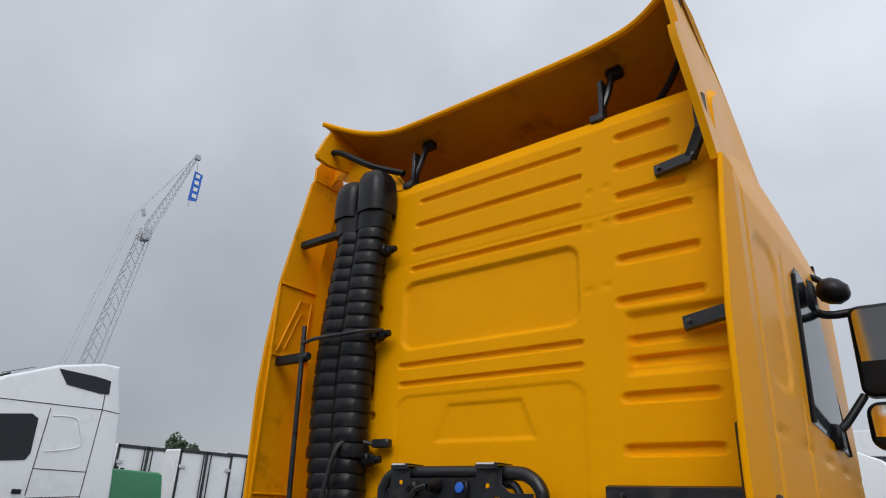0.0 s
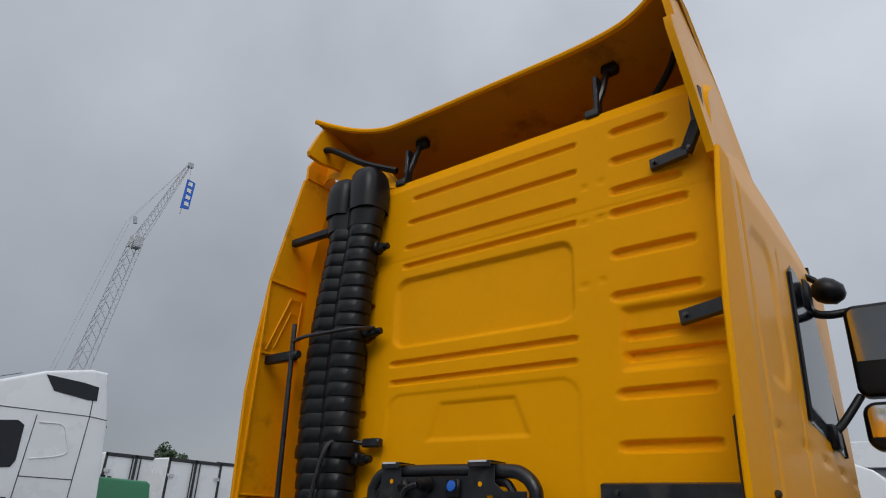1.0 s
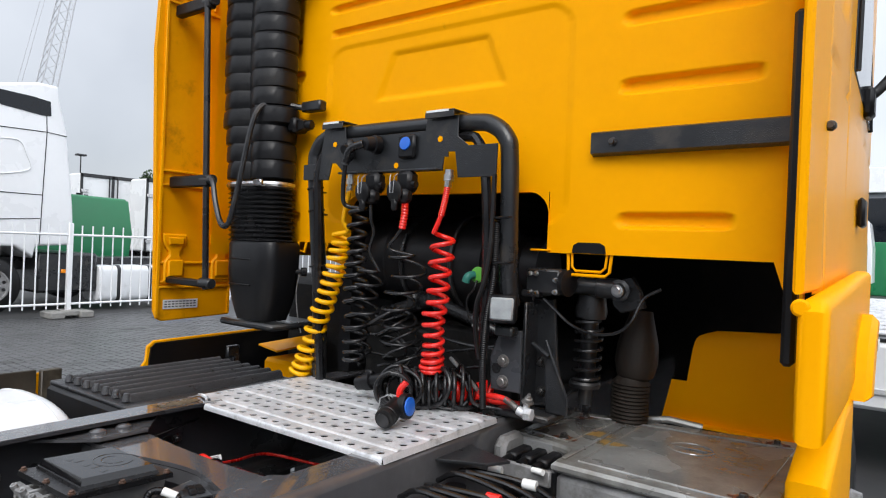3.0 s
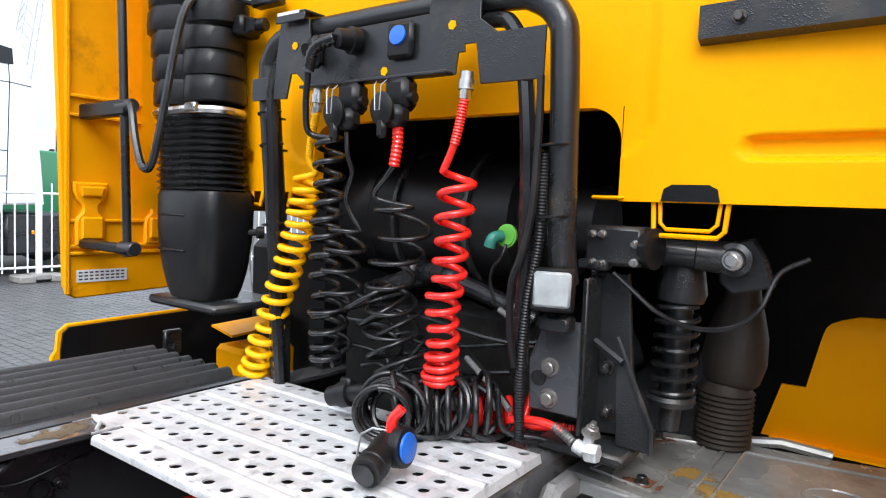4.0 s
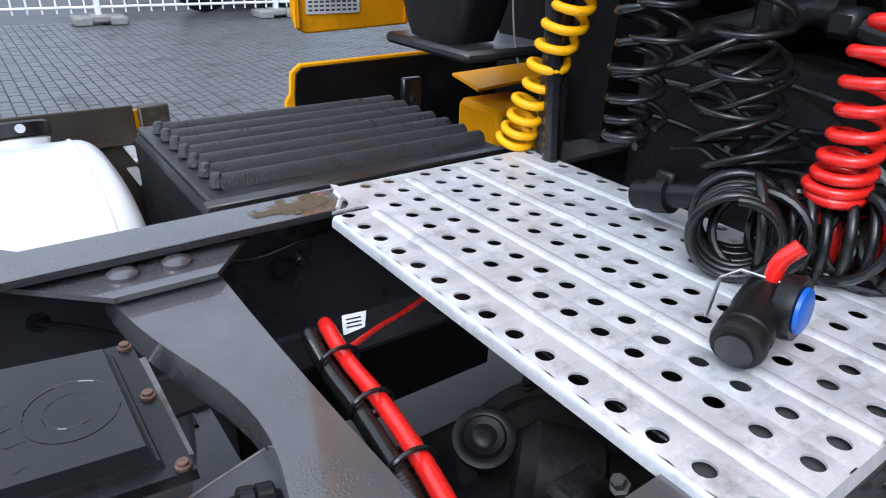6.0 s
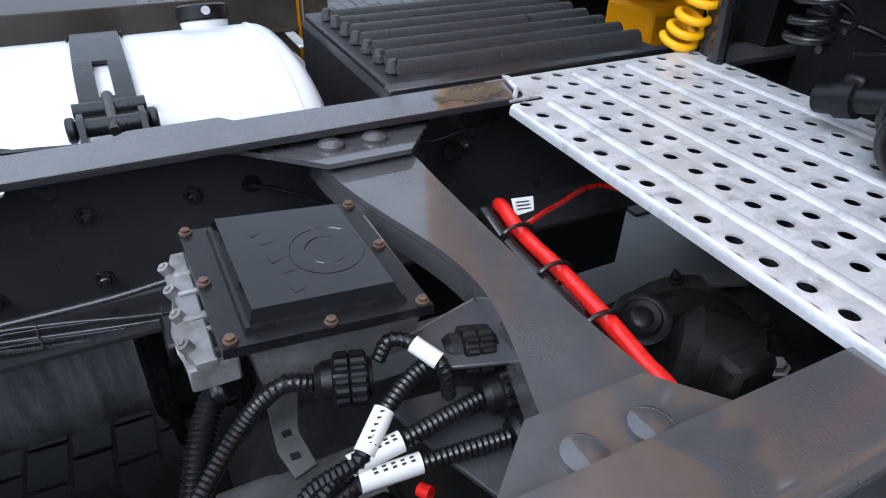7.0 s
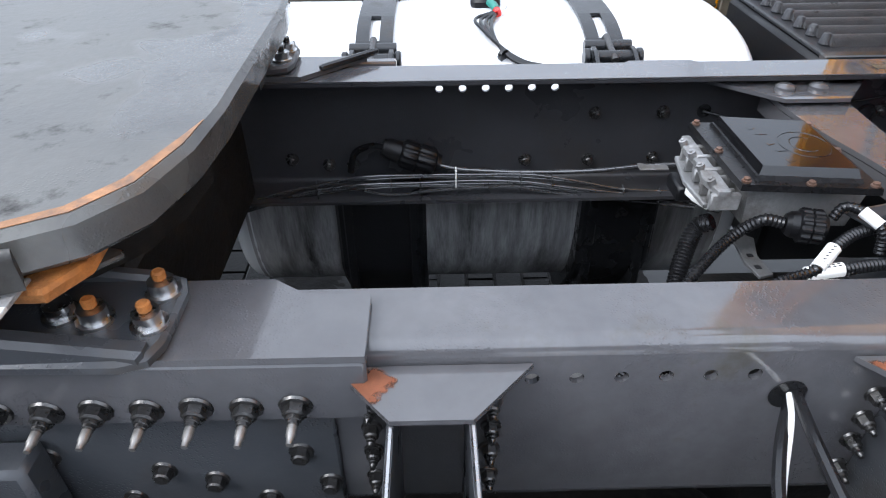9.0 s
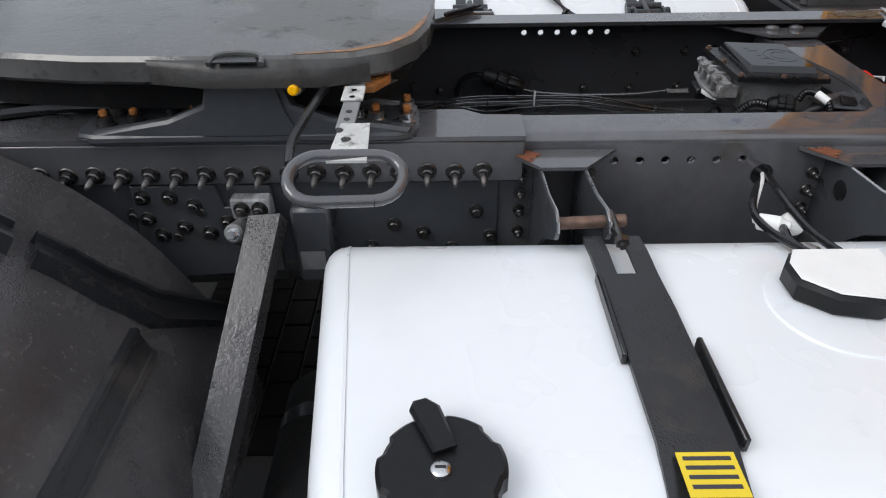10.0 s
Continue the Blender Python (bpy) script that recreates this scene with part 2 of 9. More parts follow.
BUILDING = mat("grey_cladding", (0.20, 0.21, 0.23), 0.6, var=0.08, scale=1)
STEEL_GRIMY = mat("grimy_screw", (0.16, 0.10, 0.075), 0.5, metal=0.5, var=0.4, scale=60, bump=0.3, dirt=(0.20, 0.075, 0.03), dirt_amount=0.3, dirt_scale=50)
RUST_SOFT = mat("thin_rust_line", (0.30, 0.15, 0.07), 0.6, var=0.4, scale=40, bump=0.2, dirt=(0.10, 0.09, 0.085), dirt_amount=0.5, dirt_scale=30)
STEEL_DULL = mat("dull_thread_steel", (0.26, 0.25, 0.24), 0.45, metal=0.8, var=0.3, scale=60, bump=0.2)
GRIME_BLACK = mat("oily_black_grime", (0.010, 0.0098, 0.0095), 0.6, var=0.5, scale=16, bump=0.5, bscale=70, dirt=(0.03, 0.027, 0.024), dirt_amount=0.25, dirt_scale=18, spec=0.25)
AIRLINE = mat("glossy_black_air_line", (0.045, 0.045, 0.048), 0.14, var=0.2, scale=20, bump=0.0, coat=1.0, spec=1.0)
MUD_BLACK = mat("wet_speckled_plastic", (0.066, 0.063, 0.064), 0.28, var=0.25, scale=6, bump=0.2, bscale=90, dirt=(0.10, 0.095, 0.09), dirt_amount=0.12, dirt_scale=90, wet=0.4, drops=0.4)
COVER_WET = mat("wet_black_cover", (0.009, 0.009, 0.010), 0.06, var=0.3, scale=12, bump=0.02, bscale=30)
COVER = mat("black_moulded_cover", (0.011, 0.011, 0.012), 0.30, var=0.3, scale=12, bump=0.12, bscale=90, spec=0.3, dirt=(0.04, 0.036, 0.03), dirt_amount=0.12, dirt_scale=14)


def stain_mat(name, col, rough, scale, power=1.0, spec=0.4):
    """A see-through stain that fades out raggedly towards the rim of its patch."""
    m = mat(name, col, rough, var=0.35, scale=scale, bump=0.08, bscale=80, spec=spec)
    n, l = m.node_tree.nodes, m.node_tree.links
    b = n["Principled BSDF"]
    tc = n.new("ShaderNodeTexCoord")
    sub_ = n.new("ShaderNodeVectorMath")
    sub_.operation = "SUBTRACT"
    sub_.inputs[1].default_value = (0.5, 0.5, 0.5)
    flat = n.new("ShaderNodeVectorMath")
    flat.operation = "MULTIPLY"
    flat.inputs[1].default_value = (2, 2, 0)
    ln = n.new("ShaderNodeVectorMath")
    ln.operation = "LENGTH"
    ns = n.new("ShaderNodeTexNoise")
    ns.inputs["Scale"].default_value, ns.inputs["Detail"].default_value = scale, 6.0
    add = n.new("ShaderNodeMath")
    add.operation = "MULTIPLY_ADD"
    add.inputs[1].default_value = 2.2
    mr = n.new("ShaderNodeMapRange")
    for key, v in (("From Min", 1.95), ("From Max", 1.72), ("To Min", 0.0), ("To Max", power)):
        mr.inputs[key].default_value = v
    l.new(tc.outputs["Generated"], sub_.inputs[0])
    l.new(sub_.outputs[0], flat.inputs[0])
    l.new(flat.outputs[0], ln.inputs[0])
    l.new(tc.outputs["Object"], ns.inputs["Vector"])
    l.new(ns.outputs["Fac"], add.inputs[0])
    l.new(ln.outputs["Value"], add.inputs[2])
    l.new(add.outputs[0], mr.inputs["Value"])
    l.new(mr.outputs["Result"], b.inputs["Alpha"])
    return m


RUST_PATCH = stain_mat("flaking_orange_rust", (0.20, 0.07, 0.033), 0.7, 40, 0.9)
MUD_STAIN = stain_mat("dried_brown_mud", (0.13, 0.095, 0.055), 0.7, 38, 0.85)
OCHRE = stain_mat("ochre_dust", (0.34, 0.20, 0.05), 0.6, 30, 0.75)
GREASE = stain_mat("black_grease", (0.012, 0.011, 0.010), 0.3, 45, 0.6)
CRANE = mat("crane_steel", (0.45, 0.46, 0.48), 0.6, var=0.1)


# ---- mesh helpers ----
class Geo:
    """Collects faces of one part, in world metres."""

    def __init__(self):
        self.v, self.f = [], []

    def add(self, verts, faces, m=None):
        k = len(self.v)
        self.v += [tuple(m @ Vector(p)) for p in verts] if m else [tuple(p) for p in verts]
        self.f += [tuple(k + i for i in f) for f in faces]
        return self

    def box(self, x0, x1, y0, y1, z0, z1, bev=0.0, m=None):
        b = min(bev, 0.45 * min(x1 - x0, y1 - y0, z1 - z0))
        if b <= 0:
            vs = [(x, y, z) for x in (x0, x1) for y in (y0, y1) for z in (z0, z1)]
            return self.add(vs, [(0, 1, 3, 2), (4, 6, 7, 5), (0, 4, 5, 1), (2, 3, 7, 6), (0, 2, 6, 4), (1, 5, 7, 3)], m)
        vs, ix = [], {}
        for i, (x, sx) in enumerate(((x0, 1), (x1, -1))):
            for j, (y, sy) in enumerate(((y0, 1), (y1, -1))):
                for k, (z, sz) in enumerate(((z0, 1), (z1, -1))):
                    for a, p in enumerate(((x, y + sy * b, z + sz * b), (x + sx * b, y, z + sz * b), (x + sx * b, y + sy * b, z))):
                        ix[i, j, k, a] = len(vs)
                        vs.append(p)
        fs = []
        for i in (0, 1):
            fs.append([ix[i, 0, 0, 0], ix[i, 0, 1, 0], ix[i, 1, 1, 0], ix[i, 1, 0, 0]][:: 1 if i == 0 else -1])
            fs.append([ix[0, i, 0, 1], ix[1, i, 0, 1], ix[1, i, 1, 1], ix[0, i, 1, 1]][:: 1 if i == 0 else -1])
            fs.append([ix[0, 0, i, 2], ix[0, 1, i, 2], ix[1, 1, i, 2], ix[1, 0, i, 2]][:: 1 if i == 0 else -1])
        for i in (0, 1):
            for j in (0, 1):
                fs.append([ix[i, j, 0, 0], ix[i, j, 1, 0], ix[i, j, 1, 1], ix[i, j, 0, 1]][:: 1 if i != j else -1])
                fs.append([ix[i, 0, j, 0], ix[i, 1, j, 0], ix[i, 1, j, 2], ix[i, 0, j, 2]][:: 1 if i == j else -1])
                fs.append([ix[0, i, j, 1], ix[1, i, j, 1], ix[1, i, j, 2], ix[0, i, j, 2]][:: 1 if i != j else -1])
                for k in (0, 1):
                    fs.append([ix[i, j, k, 0], ix[i, j, k, 1], ix[i, j, k, 2]][:: 1 if (i + j + k) % 2 == 0 else -1])
        return self.add(vs, fs, m)

    def tube(self, pts, r, n=10, caps=True, radii=None):
        pts = [Vector(p) for p in pts]
        rs = radii or [r] * len(pts)
        up, vs, fs = None, [], []
        for i, p in enumerate(pts):
            d = (pts[min(i + 1, len(pts) - 1)] - pts[max(i - 1, 0)]).normalized()
            if up is None:
                up = d.orthogonal().normalized()
            up = (up - d * up.dot(d))
            up = up.normalized() if up.length > 1e-6 else d.orthogonal().normalized()
            side = d.cross(up)
            for k in range(n):
                a = 2 * math.pi * k / n
                vs.append(p + rs[i] * (math.cos(a) * up + math.sin(a) * side))
        for i in range(len(pts) - 1):
            for k in range(n):
                a, b = i * n + k, i * n + (k + 1) % n
                fs.append((a, b, b + n, a + n))
        if caps:
            fs.append(tuple(range(n))[::-1])
            fs.append(tuple((len(pts) - 1) * n + k for k in range(n)))
        return self.add(vs, fs)

    def cyl(self, p0, p1, r, r1=None, n=20, bev=0.0):
        p0, p1 = Vector(p0), Vector(p1)
        r1 = r if r1 is None else r1
        if bev:
            d = (p1 - p0).normalized() * bev
            return self.tube([p0, p0 + d, p1 - d, p1], r, n, True, [r - bev, r, r1, r1 - bev])
        return self.tube([p0, p1], r, n, True, [r, r1])

    def lathe(self, profile, origin, axis, n=24):
        """profile: (distance along the axis, radius) pairs."""
        o, d = Vector(origin), Vector(axis).normalized()
        return self.tube([o + d * h for h, _ in profile], 1, n, True, [max(q, 1e-4) for _, q in profile]) if all(profile[i][0] < profile[i + 1][0] for i in range(len(profile) - 1)) else self._lathe(profile, o, d, n)

    def _lathe(self, profile, o, d, n):
        u = d.orthogonal().normalized()
        w = d.cross(u)
        vs = [o + d * h + max(q, 1e-4) * (math.cos(2 * math.pi * k / n) * u + math.sin(2 * math.pi * k / n) * w) for h, q in profile for k in range(n)]
        fs = [(i * n + k, i * n + (k + 1) % n, (i + 1) * n + (k + 1) % n, (i + 1) * n + k) for i in range(len(profile) - 1) for k in range(n)]
        fs += [tuple(range(n))[::-1], tuple((len(profile) - 1) * n + k for k in range(n))]
        return self.add(vs, fs)

    def prism(self, poly, a0, a1, axis="y", bev=0.0):
        """A flat outline (in the two other axes, in order) drawn out along one axis, its rim chamfered by bev."""
        def at(p, h):
            return (h, p[0], p[1]) if axis == "x" else (p[0], h, p[1]) if axis == "y" else (p[0], p[1], h)
        n = len(poly)
        layers = [(a0, 0.0), (a1, 0.0)]
        if bev:
            s = 1 if a1 > a0 else -1
            m = 1 if bev < 0.02 else 5
            turn = [radians(90 * i / m) for i in range(m + 1)]
            layers = [(a0 + s * bev * (1 - math.cos(t)), bev * (1 - math.sin(t))) for t in turn] + [(a1 - s * bev * (1 - math.cos(t)), bev * (1 - math.sin(t))) for t in turn[::-1]]
        vs = []
        for h, ins in layers:
            for i, p in enumerate(poly):
                if ins:
                    e0, e1 = Vector(p) - Vector(poly[i - 1]), Vector(poly[(i + 1) % n]) - Vector(p)
                    n0, n1 = Vector((-e0.y, e0.x)).normalized(), Vector((-e1.y, e1.x)).normalized()
                    k = (n0 + n1)
                    k = k / max(0.3, 1 + n0.dot(n1))
                    area = sum(poly[j - 1][0] * poly[j][1] - poly[j][0] * poly[j - 1][1] for j in range(n))
                    p = Vector(p) + k * (ins if area > 0 else -ins)
                vs.append(at(p, h))
        fs = [(i * n + k, i * n + (k + 1) % n, (i + 1) * n + (k + 1) % n, (i + 1) * n + k) for i in range(len(layers) - 1) for k in range(n)]
        fs += [tuple(range(n))[::-1], tuple((len(layers) - 1) * n + k for k in range(n))]
        return self.add(vs, fs)

    def sheet(self, fn, us, ws, thick=None):
        """A surface fn(u, w) over a grid; with thick (a vector) it gets a back and rims."""
        nu, nw = len(us), len(ws)
        a = [fn(u, w) for u in us for w in ws]
        fs = [(i * nw + j, (i + 1) * nw + j, (i + 1) * nw + j + 1, i * nw + j + 1) for i in range(nu - 1) for j in range(nw - 1)]
        if thick is None:
            return self.add(a, fs)
        k = len(a)
        b = [tuple(Vector(p) + Vector(thick)) for p in a]
        fs += [tuple(k + i for i in f[::-1]) for f in fs]
        rim = [j for j in range(nw)] + [i * nw + nw - 1 for i in range(1, nu)] + [(nu - 1) * nw + j for j in range(nw - 2, -1, -1)] + [i * nw for i in range(nu - 2, 0, -1)]
        fs += [(rim[i - 1], rim[i], k + rim[i], k + rim[i - 1]) for i in range(len(rim))]
        return self.add(a + b, fs)


def arc(c0, c1, r, a0, a1, n=6):
    return [(c0 + r * math.cos(radians(a0 + (a1 - a0) * i / n)), c1 + r * math.sin(radians(a0 + (a1 - a0) * i / n))) for i in range(n + 1)]


def round_rect(x0, x1, y0, y1, r, n=5):
    return arc(x1 - r, y1 - r, r, 0, 90, n) + arc(x0 + r, y1 - r, r, 90, 180, n) + arc(x0 + r, y0 + r, r, 180, 270, n) + arc(x1 - r, y0 + r, r, 270, 360, n)


def curve(pts, steps=8):
    """A smooth line through the points."""
    p = [Vector(q) for q in pts]
    p = [2 * p[0] - p[1]] + p + [2 * p[-1] - p[-2]]
    out = []
    for i in range(1, len(p) - 2):
        for k in range(steps):
            t = k / steps
            out.append(0.5 * ((2 * p[i]) + (p[i + 1] - p[i - 1]) * t + (2 * p[i - 1] - 5 * p[i] + 4 * p[i + 1] - p[i + 2]) * t * t + (3 * p[i] - p[i - 1] - 3 * p[i + 1] + p[i + 2]) * t ** 3))
    return out + [p[-2]]


def thing(name, at, label, category, group="", kind=""):
    ob = new(name)
    ob.location = at
    ob.empty_display_size = 0.05
    return tagged(ob, label, category, group, kind)


ORIGIN = {}


def part(name, geo, material, parent=None, label="", smooth=40, origin=None, category="", group="", kind="", weld=False):
    """Links the faces as ONE mesh object; under a thing or a part, or as a thing of its own at origin."""
    base = Vector((0, 0, 0))
    if parent is not None:
        base = ORIGIN.get(parent.name, parent.location.copy())
    elif origin is not None:
        base = Vector(origin)
    me = bpy.data.meshes.new(name)
    me.from_pydata([tuple(Vector(p) - base) for p in geo.v], [], geo.f)
    me.materials.append(material)
    bm = bmesh.new()
    bm.from_mesh(me)
    if weld:
        bmesh.ops.remove_doubles(bm, verts=bm.verts, dist=0.0005)
    bmesh.ops.recalc_face_normals(bm, faces=bm.faces)
    bm.to_mesh(me)
    bm.free()
    if smooth:
        me.polygons.foreach_set("use_smooth", [True] * len(me.polygons))
        me.set_sharp_from_angle(angle=radians(smooth))
    ob = new(name, me)
    if parent is not None:
        ob.parent = parent
    else:
        ob.location = base
    ORIGIN[ob.name] = base
    return tagged(ob, label, category, group, kind)


def share(src, name, parent, delta):
    """One more part on the mesh of src, moved by delta."""
    ob = new(name, src.data)
    ob.parent = parent
    ob.location = Vector(delta)
    return ob


def bolt(geo, p, axis, r=0.011, stud=0.0):
    """A flanged six-sided nut and a stud end."""
    p, d = Vector(p), Vector(axis).normalized()
    geo.cyl(p, p + d * 0.003, r * 1.42, r * 1.3, n=14)
    geo.cyl(p + d * 0.003, p + d * 0.013, r, n=6)
    geo.cyl(p + d * 0.013, p + d * 0.015, r * 0.92, r * 0.75, n=12)
    if stud:
        geo.tube([p + d * (0.015 + stud * q) for q in (0, 0.3, 0.36, 0.62, 0.68, 1.0)], r, 9, True, [r * k for k in (0.62, 0.62, 0.5, 0.5, 0.42, 0.36)])
    return geo


# ---- ground ----
ground = part("ground", Geo().sheet(lambda u, w: (u, w, -0.012), [-900, -60, -14, -1.5, 1.5, 40, 900], [-900, -40, -6, 0, 10, 60, 900]), JOINT, label="wet dark paved yard reaching the horizon", smooth=0, category="ground", kind="structure")

# halls that close the yard behind and beside the truck
part("wall_south", Geo().box(-30, 16, -22.4, -22, 0, 7.5), BUILDING, None, "grey clad hall wall closing the yard", smooth=0, category="wall", kind="structure")
part("wall_east", Geo().box(15, 15.4, -21.9, 8, 0, 6.5), BUILDING, None, "grey clad hall wall beside the yard", smooth=0, category="wall", kind="structure")

# ---- truck cab ----
cab = thing("truck_cab", (0.03, 0.9, 1.5), "yellow sleeper cab of a tractor unit with pressed rear wall", "truck cab")
CX = 0.055


def capsule(x, z, x0, x1, zc, half):
    """Distance from a lying slot with round ends."""
    dx = max(x0 + half - x, 0, x - x1 + half)
    return math.hypot(dx, z - zc) - half


def rrect(x, z, x0, x1, z0, z1, r):
    dx, dz = abs(x - (x0 + x1) / 2) - (x1 - x0) / 2 + r, abs(z - (z0 + z1) / 2) - (z1 - z0) / 2 + r
    return math.hypot(max(dx, 0), max(dz, 0)) + min(max(dx, dz), 0) - r


def dip(d, depth, soft):
    """A pressing: full depth inside, none past its rim."""
    t = min(1, max(0, 0.5 - d / (2 * soft)))
    return depth * t * t * (3 - 2 * t)


CENTRE_SLOTS = [(3.322, -0.385, 0.585), (3.183, -0.406, 0.58), (3.038, -0.418, 0.574), (2.932, -0.424, 0.57), (2.420, -0.462, 0.556), (2.327, -0.455, 0.552)]
SIDE_SLOTS = [(3.320, 0.755, 1.0), (3.177, 0.748, 1.022), (3.034, 0.74, 1.04), (2.930, 0.733, 1.052), (2.747, 0.73, 1.066), (2.567, 0.72, 1.068), (2.407, 0.755, 1.13), (2.325, 0.757, 1.13), (2.184, 0.722, 1.08), (1.993, 0.718, 1.078), (1.618, 0.724, 1.02)]


SQUARES = [(0.617, 3.091), (0.698, 3.097), (0.609, 2.923), (0.688, 2.929), (0.597, 2.637), (0.68, 2.646)]


def wall_y(x, z):
    y = 0.0
    for zc, x0, x1 in CENTRE_SLOTS:
        if abs(z - zc) < 0.04:
            y += dip(capsule(x, z, x0, x1, zc, 0.014), 0.017, 0.0042)
    for zc, x0, x1 in SIDE_SLOTS:
        if abs(z - zc) < 0.05:
            for a, b in ((x0, x1), (2 * CX - x1, 2 * CX - x0)):
                y += dip(capsule(x, z, a, b, zc, 0.019), 0.021, 0.0052)
    y += dip(rrect(x, z, -0.455, 0.545, 2.505, 2.858, 0.06), 0.020, 0.007)
    y += dip(rrect(x, z, -0.47, 0.56, 1.60, 2.268, 0.09), 0.006, 0.004)
    # trapezoid pressing
    w = 0.27 - 0.07 * (z - 2.05) / 0.16
    y += dip(max(abs(x - CX) - w, abs(z - 2.132) - 0.08), 0.009, 0.010)
    y += dip(abs(z - 2.965) - 0.002, 0.006, 0.004)
    for sx_, sz_ in SQUARES:
        if abs(z - sz_) < 0.04 and abs(x - sx_) < 0.04:
            y += dip(max(abs(x - sx_), abs(z - sz_)) - 0.014, 0.005, 0.004)
    # the recessed band of the outer thirds, between two ledges
    y += dip(max(0.70 - abs(x - CX), 2.275 - z, z - 2.512, ), 0.022, 0.014)
    # top rim leans forward, right and left edges turn forward
    y += 0.55 * max(0, z - 3.395) ** 1.0 * (1 if z > 3.395 else 0)
    e = abs(x - CX) - (1.075 if z < 3.35 else 1.075 - (z - 3.35) * 0.35)
    y += 2.2 * max(0, e) ** 2 * 6
    return y


xs = sorted({round(-1.07 + 0.0115 * i, 4) for i in range(int(2.25 / 0.0115) + 1)} | {-0.352, 0.503})
fine = {round(zc + o, 4) for zc, *_ in CENTRE_SLOTS for o in (-0.021, -0.017, -0.012, 0.012, 0.017, 0.021)} | {round(zc + o, 4) for zc, *_ in SIDE_SLOTS for o in (-0.027, -0.021, -0.015, 0.015, 0.021, 0.027)}
zs = sorted({round(1.520 + 0.0075 * i, 4) for i in range(int(1.95 / 0.0075) + 1)} | {1.703} | fine)
g = Geo()
ids = {}
R = 0.07
for i, x in enumerate(xs):
    for j, z in enumerate(zs):
        ids[i, j] = len(g.v)
        g.v.append((x, wall_y(x, z), z))
for i in range(len(xs) - 1):
    for j in range(len(zs) - 1):
        mx, mz = (xs[i] + xs[i + 1]) / 2, (zs[j] + zs[j + 1]) / 2
        if not (-0.352 < mx < 0.503 and mz < 1.703):
            g.f.append((ids[i, j], ids[i + 1, j], ids[i + 1, j + 1], ids[i, j + 1]))
rear_wall = part("rear_wall", g, YELLOW, cab, "yellow pressed sheet steel with rows of grooves", smooth=60)
g = Geo()
for sx, cx in ((1, 0.503), (-1, -0.352)):
    pts = [(cx, 1.703)] + [(cx - sx * R + sx * R * math.cos(radians(a)), 1.703 - R + R * math.sin(radians(a))) for a in range(0, 91, 10)]
    g.add([(p[0], 0.001, p[1]) for p in pts], [(0, k, k + 1) for k in range(1, len(pts) - 1)])
# folded rim round the tunnel and along the wall's foot
rim = [(0.503, 1.520)] + arc(0.503 - R, 1.703 - R, R, 0, 90, 9) + arc(-0.352 + R, 1.703 - R, R, 90, 180, 9) + [(-0.352, 1.520)]
g.sheet(lambda u, w: (rim[u][0], 0.001 + w, rim[u][1]), range(len(rim)), [0, 0.035])
g.sheet(lambda u, w: (u, w, 1.5205), [0.503, 1.17], [0, 0.05])
g.sheet(lambda u, w: (u, w, 1.5205), [-1.07, -0.352], [0, 0.05])
part("tunnel_rim", g, YELLOW, cab, smooth=40)
g = Geo().sheet(lambda u, w: (u, 0.05 + w * 0.55, 1.80 - 0.06 * w), [-0.9, 0.9], [0, 1, 2, 3, 4])
part("tunnel_roof", g, BLACK_PLASTIC, cab)
part("tunnel_back", Geo().box(-1.2, 1.1, 1.6, 1.7, 0.35, 1.8), BLACK_PLASTIC, cab)
part("tunnel_side", Geo().box(-0.42, -0.36, 0.06, 1.6, 1.026, 1.80), BLACK_PLASTIC, cab)
part("tunnel_side", Geo().box(0.51, 0.56, 0.06, 1.6, 1.53, 1.80), BLACK_PLASTIC, cab)
part("wheel_housing", Geo().box(-1.19, -0.31, 0.42, 1.6, 0.52, 1.36, 0.05), GRIME_BLACK, cab, "black front wheel housing")
part("splash_panel", Geo().box(-1.15, -0.43, 0.50, 0.52, 0.2, 1.15, 0.005), BLACK_PLASTIC, cab)
g = Geo()
g.sheet(lambda u, w: (u, 0.06 + w, 1.545), [0.515, 1.15], [0, 1.2, 2.2])
part("cab_floor", Geo().sheet(lambda u, w: (u, 0.06 + w, 1.545), [-1.07, -0.36], [0, 1.2, 2.2]), BLACK_PLASTIC, cab)
part("cab_floor", g, BLACK_PLASTIC, cab, "dark unlit underside of the cab floor")


def side_x(y, z):
    """The right flank's half width."""
    x = 1.205 - 0.012 * max(0, y - 0.9) ** 2
    if z > 3.02:
        x -= 0.24 * (z - 3.02)
    if z < 1.75:
        x += 0.02 * (1.75 - z)
    return x


def flank(y, z):
    d = 0.0
    d += dip(abs(y - 0.62 - 0.02 * (z - 2)) - 0.004, 0.012, 0.004) if z < 2.9 else 0
    d += dip(abs(z - 2.96) - 0.004, 0.010, 0.005)
    d += dip(abs(z - 2.08 + 0.05 * y) - 0.004, 0.010, 0.005)
    d += dip(rrect(y, z, 0.16, 0.52, 2.25, 2.86, 0.12), 0.012, 0.02)
    d += dip(abs(y - 0.10) - 0.003, 0.010, 0.004)
    return side_x(y, z) - d


